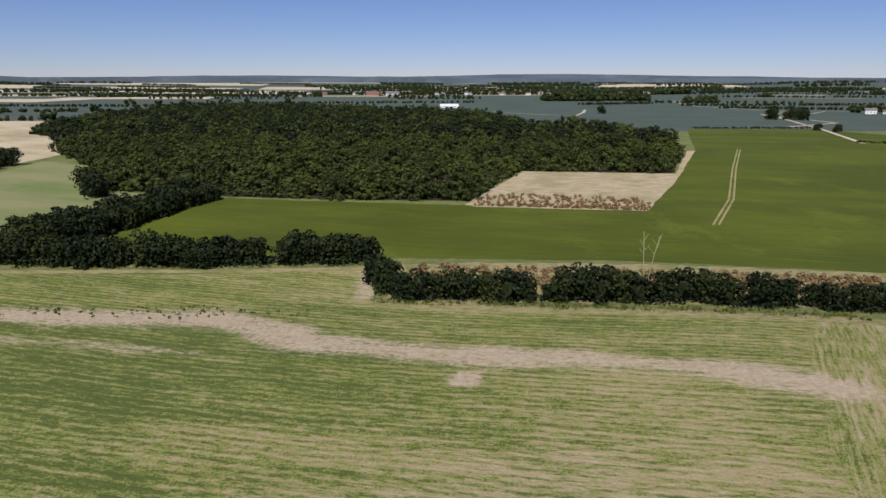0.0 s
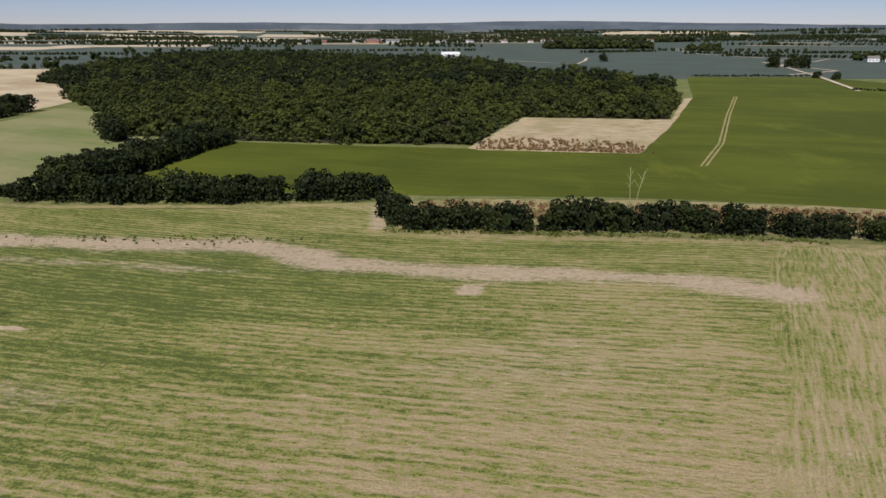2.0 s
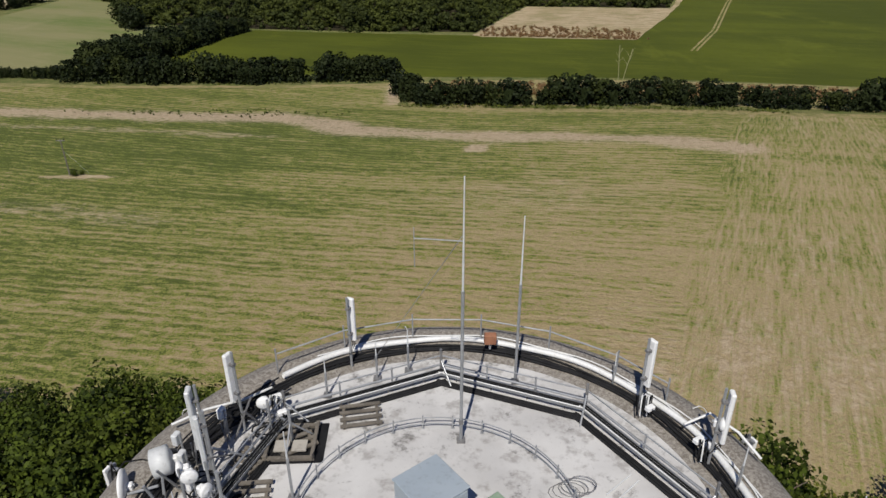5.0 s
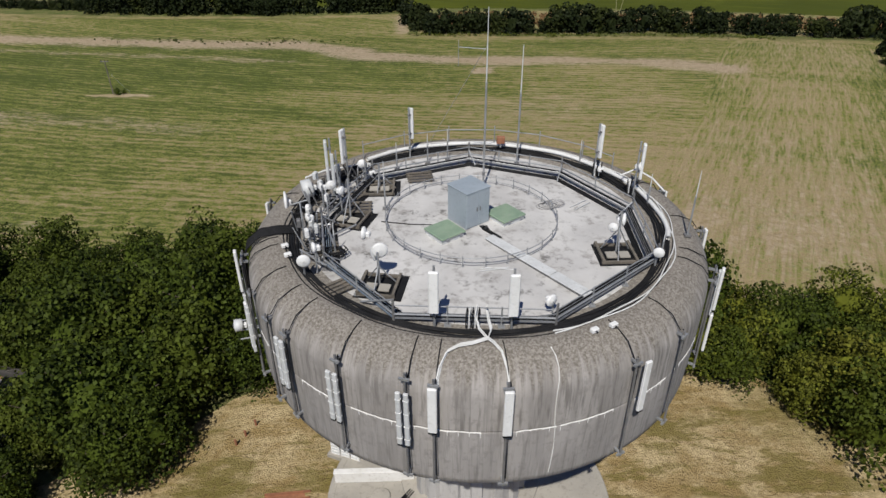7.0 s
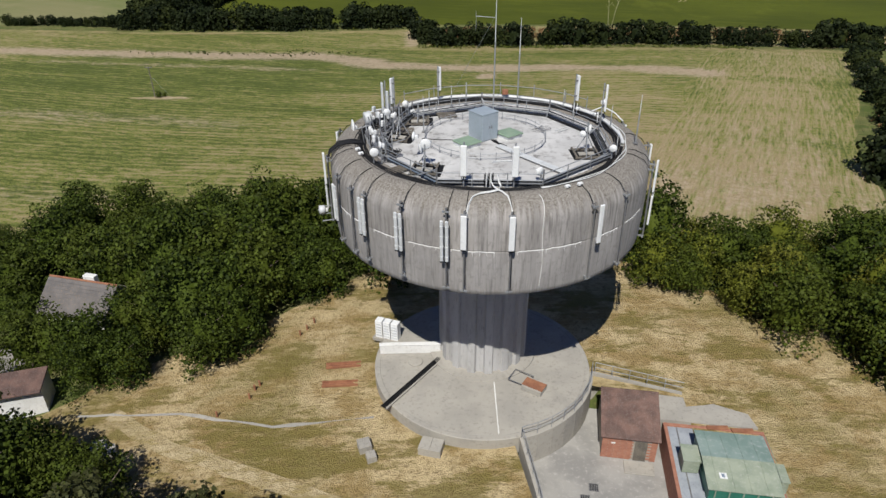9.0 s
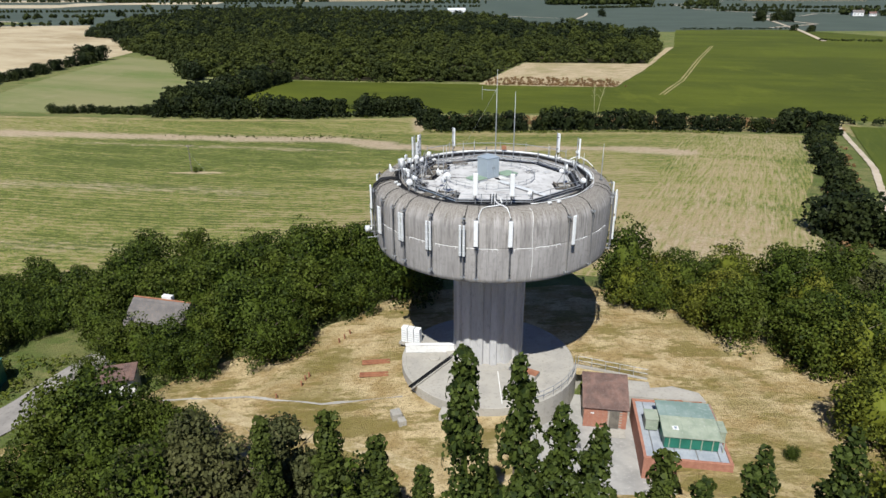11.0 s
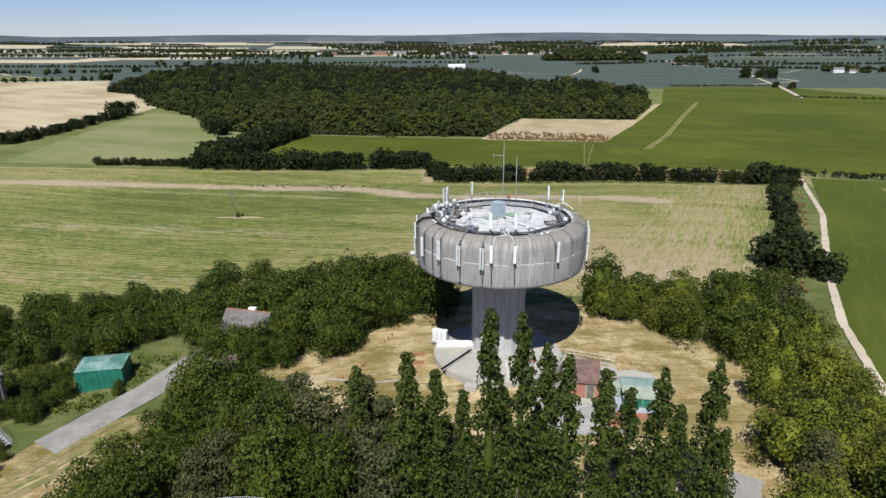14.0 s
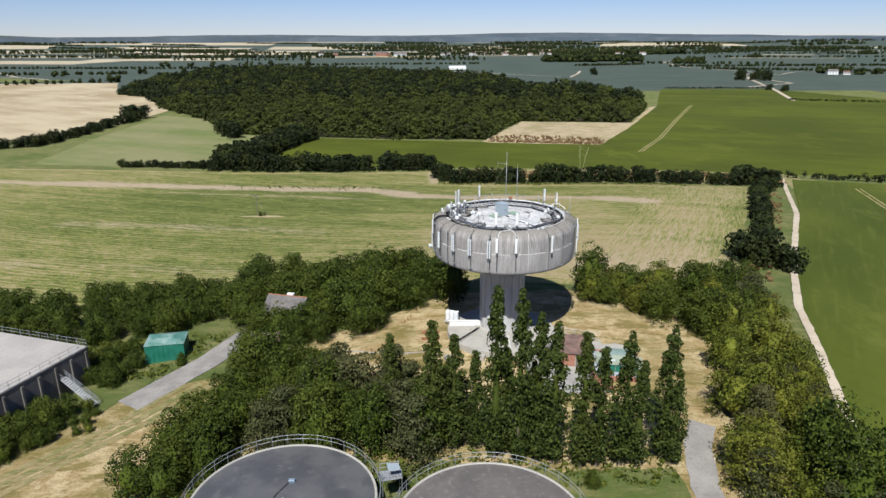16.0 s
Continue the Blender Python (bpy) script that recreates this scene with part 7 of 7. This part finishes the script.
def woods():
    rng = random.Random(77)
    near, far, tn, tf = [], [], [], []
    edge = WOOD_POLY + WOOD_POLY[:1]
    for x, y in scatter(WOOD_POLY, 12.0, rng, 0.5):
        if y > 640 and rng.random() < 0.25:
            continue
        g, rim = land(x, y), to_line(edge, x, y)[0] < 9
        tint = rng.random() ** 2.4
        w = rng.choice((3.6, 4.4, 5.0, 5.6, 6.6)) * rng.uniform(0.9, 1.1)
        h = rng.uniform(8.5, 13.0) + 0.5 * (w - 6) + 2.4 * noise.noise((x * 0.02, y * 0.02, 2.0)) + rng.choice((0, 0, 0, 2.2)) - (2.0 if rim else 0)
        close = y < 430
        bunch, bt = (near, tn) if close else (far, tf)
        dome = w * 1.3
        bunch.append((x, y, g + h - dome * 1.15, dome * 0.86, 26 if close else 14))
        bt.append(tint * 0.5)
        for k in range(int(w * (4.0 if close else 1.9))):
            a, t = k * 2.4 + rng.uniform(-0.5, 0.5), rng.random()
            tilt = math.acos(1 - 1.15 * t)
            r = w * math.sin(tilt) * rng.uniform(0.86, 1.0)
            bunch.append((x + r * math.cos(a), y + r * math.sin(a), g + h - dome * (1 - math.cos(tilt)) - 1.4, rng.uniform(1.2, 2.0) * (1.0 if close else 1.35), 20 if close else 13))
            bt.append(min(1, max(0, tint + rng.uniform(-0.12, 0.12))))
        if to_line(edge, x, y)[0] < 13:
            for _ in range(12 if close else 6):
                a = rng.uniform(0, math.tau)
                bunch.append((x + 4.6 * math.cos(a), y + 4.6 * math.sin(a), g + rng.uniform(0.6, 6.0), rng.uniform(1.5, 2.6), 15))
                bt.append(tint * 0.5)
    # shrubs close the wood's edge down to the grass
    for (x0, y0), (x1, y1) in zip(edge, edge[1:]):
        if min(y0, y1) > 420:
            continue
        d = math.hypot(x1 - x0, y1 - y0)
        for i in range(int(d / 0.9)):
            f, o = (i + rng.random()) * 0.9 / d, rng.uniform(-0.5, 6.0)
            x, y = x0 + (x1 - x0) * f - (y1 - y0) / d * o, y0 + (y1 - y0) * f + (x1 - x0) / d * o
            near.append((x, y, land(x, y) + rng.uniform(0.4, 1.5) + o * 0.7, rng.uniform(1.4, 2.4), 15))
            tn.append(rng.random() ** 3 * 0.6)
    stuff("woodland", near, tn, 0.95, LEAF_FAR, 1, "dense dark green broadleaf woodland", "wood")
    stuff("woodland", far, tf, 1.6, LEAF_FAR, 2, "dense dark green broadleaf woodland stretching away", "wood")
    # far belts, hedges and parkland trees
    belts, tb = [], []

    def belt(x0, y0, x1, y1, depth, h, gap=11, fill=1.0):
        n = max(1, int(math.hypot(x1 - x0, y1 - y0) / gap))
        for i in range(n + 1):
            for _ in range(max(1, int(depth / gap))):
                if rng.random() > fill:
                    continue
                x, y = x0 + (x1 - x0) * i / n + rng.uniform(-gap, gap) * 0.6, y0 + (y1 - y0) * i / n + rng.uniform(-depth, depth) / 2
                g, hh = land(x, y), h * rng.uniform(0.7, 1.15)
                for k in range(3):
                    belts.append((x + rng.uniform(-0.3, 0.3) * hh, y + rng.uniform(-0.3, 0.3) * hh, g + hh * (0.3 + 0.22 * k), hh * (0.46 - 0.06 * k), 10))
                    tb.append(rng.random() * 0.35)
    belt(-900, 1750, -330, 1800, 30, 9, 10, 0.8)
    belt(-1500, 1900, -560, 1830, 20, 8, 9, 0.7)
    belt(-500, 2080, 260, 2120, 90, 9, 11, 0.75)
    belt(260, 2120, 700, 2300, 60, 13, 15, 0.7)
    belt(222, 1460, 330, 1440, 50, 18, 9)
    belt(345, 1480, 450, 1470, 45, 17, 9)
    belt(330, 2050, 760, 2150, 160, 16, 15)
    belt(-520, 950, -1150, 820, 8, 5, 5, 0.9)
    belt(-420, 1130, -900, 1150, 8, 4, 5, 0.9)
    belt(-380, 1280, 60, 1330, 8, 4, 5, 0.85)
    belt(-700, 640, -440, 745, 10, 5, 8)
    belt(-1400, 620, -700, 640, 12, 6, 9)
    for x, y in ((-590, 880), (-560, 1190), (-480, 1230), (-370, 1250), (-300, 1270), (-410, 1240), (-520, 1200), (-445, 745), (-500, 950)):
        belt(x, y, x + 6, y + 4, 10, 11, 8)
    for row in range(7):
        y = 2450 + row * 270
        for k in range(5):
            x = -2700 + 1250 * k + rng.uniform(-400, 400)
            belt(x, y + rng.uniform(-60, 60), x + rng.uniform(300, 900), y + rng.uniform(-60, 60), 16, 8, 8, 0.9)
    belt(700, 3000, 1700, 2700, 200, 14, 30)
    belt(1700, 2700, 2600, 2500, 160, 14, 30)
    belt(-2100, 2450, -900, 2500, 120, 14, 28)
    belt(450, 1080, 800, 940, 6, 4, 4)
    belt(420, 1180, 900, 1220, 6, 4, 4, 0.9)
    belt(250, 1220, 400, 1280, 6, 4, 4)
    belt(580, 930, 620, 900, 30, 11, 9)
    belt(640, 900, 760, 840, 25, 10, 10)
    for _ in range(30):
        x, y = rng.uniform(250, 2300), rng.uniform(1250, 2900)
        if x < y * 0.95:
            run = rng.uniform(120, 420)
            belt(x, y, x + run, y + run * rng.uniform(-0.35, 0.05), 6, rng.uniform(4, 6.5), 8, 0.85)
            if rng.random() < 0.45:
                belt(x + run * 0.4, y, x + run * 0.4 + rng.uniform(20, 110), y + 8, 36, rng.uniform(9, 14), 9)
    for _ in range(22):
        x, y = rng.uniform(-2500, -100), rng.uniform(1500, 3000)
        run = rng.uniform(150, 450)
        belt(x, y, x + run, y + run * rng.uniform(-0.15, 0.25), 8, rng.uniform(5, 9), 9, 0.85)
    for _ in range(16):
        x, y = rng.uniform(-2600, 2300), rng.uniform(2900, 4000)
        belt(x, y, x + rng.uniform(200, 700), y + rng.uniform(-40, 40), 120, rng.uniform(12, 17), 26)
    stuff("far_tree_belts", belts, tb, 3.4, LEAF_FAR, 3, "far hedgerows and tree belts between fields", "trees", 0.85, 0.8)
    low, tl = [], []
    for line, top in (([(230, 620), (342, 620)], 3.4), ([(300, 478), (345, 462), (520, 420)], 3.6), ([(126, 134), (160, 126), (260, 100), (380, 70)], 4.2)):
        for (ax, ay), (bx, by) in zip(line, line[1:]):
            size = math.hypot(bx - ax, by - ay)
            for k in range(int(size / 0.8)):
                t = rng.random()
                x, y = ax + (bx - ax) * t + rng.uniform(-1, 1), ay + (by - ay) * t + rng.uniform(-1, 1)
                hh = top * rng.uniform(0.5, 1.1) * (0.75 + 0.4 * noise.noise((x * 0.05, y * 0.05, 0)))
                low.append((x, y, land(x, y) + hh * rng.uniform(0.25, 0.65), hh * 0.42, 12))
                tl.append(rng.random() * 0.5)
    stuff("far_hedge", low, tl, 0.9, LEAF_FAR, 8, "low dark hedges round the far fields", "hedge")
    # dry weeds on the fallow plot, along the verge and on the bare soil
    weeds, tw = [], []
    for _ in range(420):
        t = rng.random()
        x, y = 14 + 60 * t + rng.uniform(-3, 3), 233 - 9.5 * t + rng.uniform(0, 1) ** 2 * 26
        weeds.append((x, y, land(x, y) + 0.45, rng.uniform(0.4, 0.95), 12))
        tw.append(rng.random())
    for _ in range(950):
        t = rng.random()
        x, y = -8 + 128 * t, 150 - 24 * t + rng.uniform(-7, 11)
        weeds.append((x, y, land(x, y) + 0.4, rng.uniform(0.4, 0.9), 12))
        tw.append(rng.random())
    for _ in range(200):
        t = rng.random()
        x, y = 100 - 52 * t + rng.uniform(-3, 3), 92 - 100 * t + rng.uniform(-4, 4)
        weeds.append((x, y, land(x, y) + 0.3, rng.uniform(0.3, 0.7), 12))
        tw.append(rng.random())
    stuff("dry_weeds", weeds, tw, 0.6, LEAF_DRY, 4, "brown dry docks and weeds on rough ground", "weeds", 0.9, 0.5)
    green, tg = [], []
    for _ in range(90):
        x, y = rng.gauss(-60, 15), rng.gauss(124, 2.0)
        green.append((x, y, land(x, y) + 0.2, rng.uniform(0.2, 0.42), 8))
        tg.append(0.0)
    for line in ([(-15, 129.5), (13, 124), (44, 117), (77, 109)], [(-112, 154), (-18, 159)]):
        for (ax, ay), (bx, by) in zip(line, line[1:]):
            for _ in range(90):
                t = rng.random()
                x, y = ax + (bx - ax) * t, ay + (by - ay) * t + rng.uniform(0.5, 4)
                green.append((x, y, land(x, y) + 0.2, rng.uniform(0.4, 0.9), 10))
                tg.append(rng.random())
    for _ in range(1100):
        x, y = rng.uniform(-100, -52), rng.uniform(-36, -20)
        if to_line([(-60, -43), (-52, -31), (-48, -22), (-44, -16)], x, y)[0] < 3.6 or math.hypot(x + 60.2, y + 27.2) < 4.2:
            continue
        green.append((x, y, land(x, y) + 0.15, rng.uniform(0.3, 0.8), 10))
        tg.append(rng.random())
    for _ in range(520):
        x, y = rng.uniform(-44, 15), rng.uniform(-64, -57)
        green.append((x, y, land(x, y) + 0.2, rng.uniform(0.25, 0.65), 10))
        tg.append(rng.random())
    stuff("weed_tufts", green, tg, 0.42, LEAF, 5, "green weed tufts on the ground", "weeds", 0.8, 0.0)


def hazed_hills():
    """Low ridges that close the view far behind everything, their blue a painted haze."""
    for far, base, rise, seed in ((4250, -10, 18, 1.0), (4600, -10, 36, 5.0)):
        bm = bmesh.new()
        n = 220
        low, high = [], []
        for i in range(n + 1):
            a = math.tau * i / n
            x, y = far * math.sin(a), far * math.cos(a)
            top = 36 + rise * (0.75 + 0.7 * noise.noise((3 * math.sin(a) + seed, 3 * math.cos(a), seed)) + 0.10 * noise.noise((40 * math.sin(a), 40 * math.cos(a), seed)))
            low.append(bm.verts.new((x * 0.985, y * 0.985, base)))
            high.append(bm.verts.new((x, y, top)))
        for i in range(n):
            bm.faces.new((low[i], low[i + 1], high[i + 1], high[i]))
        tagged(part("backdrop_hills", bm, HAZED_HILLS, None, "", True), "far ridge of hills on the horizon, tinted blue-grey for haze", "hills", kind="structure")


def far_houses():
    rng = random.Random(9)

    def home(x, y, w, d, h, wall, roof, turn, label):
        ob = thing("far_house", (x, y, land(x, y)), label, "house", "village houses", turn=turn)
        part("wall", box(bmesh.new(), (0, 0, h / 2), (w, d, h)), wall, ob)
        bm = bmesh.new()
        vs = [bm.verts.new(p) for p in ((-w / 2 - 0.3, -d / 2 - 0.3, h), (w / 2 + 0.3, -d / 2 - 0.3, h), (w / 2 + 0.3, d / 2 + 0.3, h), (-w / 2 - 0.3, d / 2 + 0.3, h), (-w / 2 - 0.3, 0, h + d * 0.42), (w / 2 + 0.3, 0, h + d * 0.42))]
        for f in ((0, 1, 5, 4), (2, 3, 4, 5), (1, 2, 5), (3, 0, 4), (3, 2, 1, 0)):
            bm.faces.new([vs[i] for i in f])
        part("roof", bm, roof, ob)
        part("chimney", box(bmesh.new(), (w * 0.3, 0, h + d * 0.45), (0.9, 0.7, 1.8)), BRICK, ob)
        for k in range(3):
            part("window", box(bmesh.new(), ((k - 1) * w * 0.3, -d / 2 - 0.02, h * 0.55), (1.3, 0.08, 1.3)), CABLE, ob)
    home(577, 900, 14, 8, 4.5, RENDER, SLATE, -20, "white farmhouse with a grey roof beside trees")
    home(594, 893, 9, 6, 3.2, RENDER, TILE, -20, "low white outbuilding with a tiled roof")
    for k in range(26):
        x, y = rng.uniform(-420, 640), rng.uniform(2010, 2110)
        home(x, y, rng.uniform(9, 20), 9, rng.uniform(4, 6), rng.choice((RENDER, RENDER, BRICK, LIGHT_GREY)), rng.choice((TILE, SLATE, TILE)), rng.uniform(-40, 40), "far village house among trees")
    home(-210, 1990, 34, 16, 6, BRICK, TILE, 5, "far barn with a long red roof")
    home(-150, 1990, 40, 16, 5, LIGHT_GREY, SLATE, 5, "far barn with a long grey roof")
    home(10, 1090, 30, 9, 2.6, RENDER, LIGHT_GREY, 8, "far low white shed behind the wood")


near_trees()
hedges()
dead_tree()
woods()
hazed_hills()
far_houses()
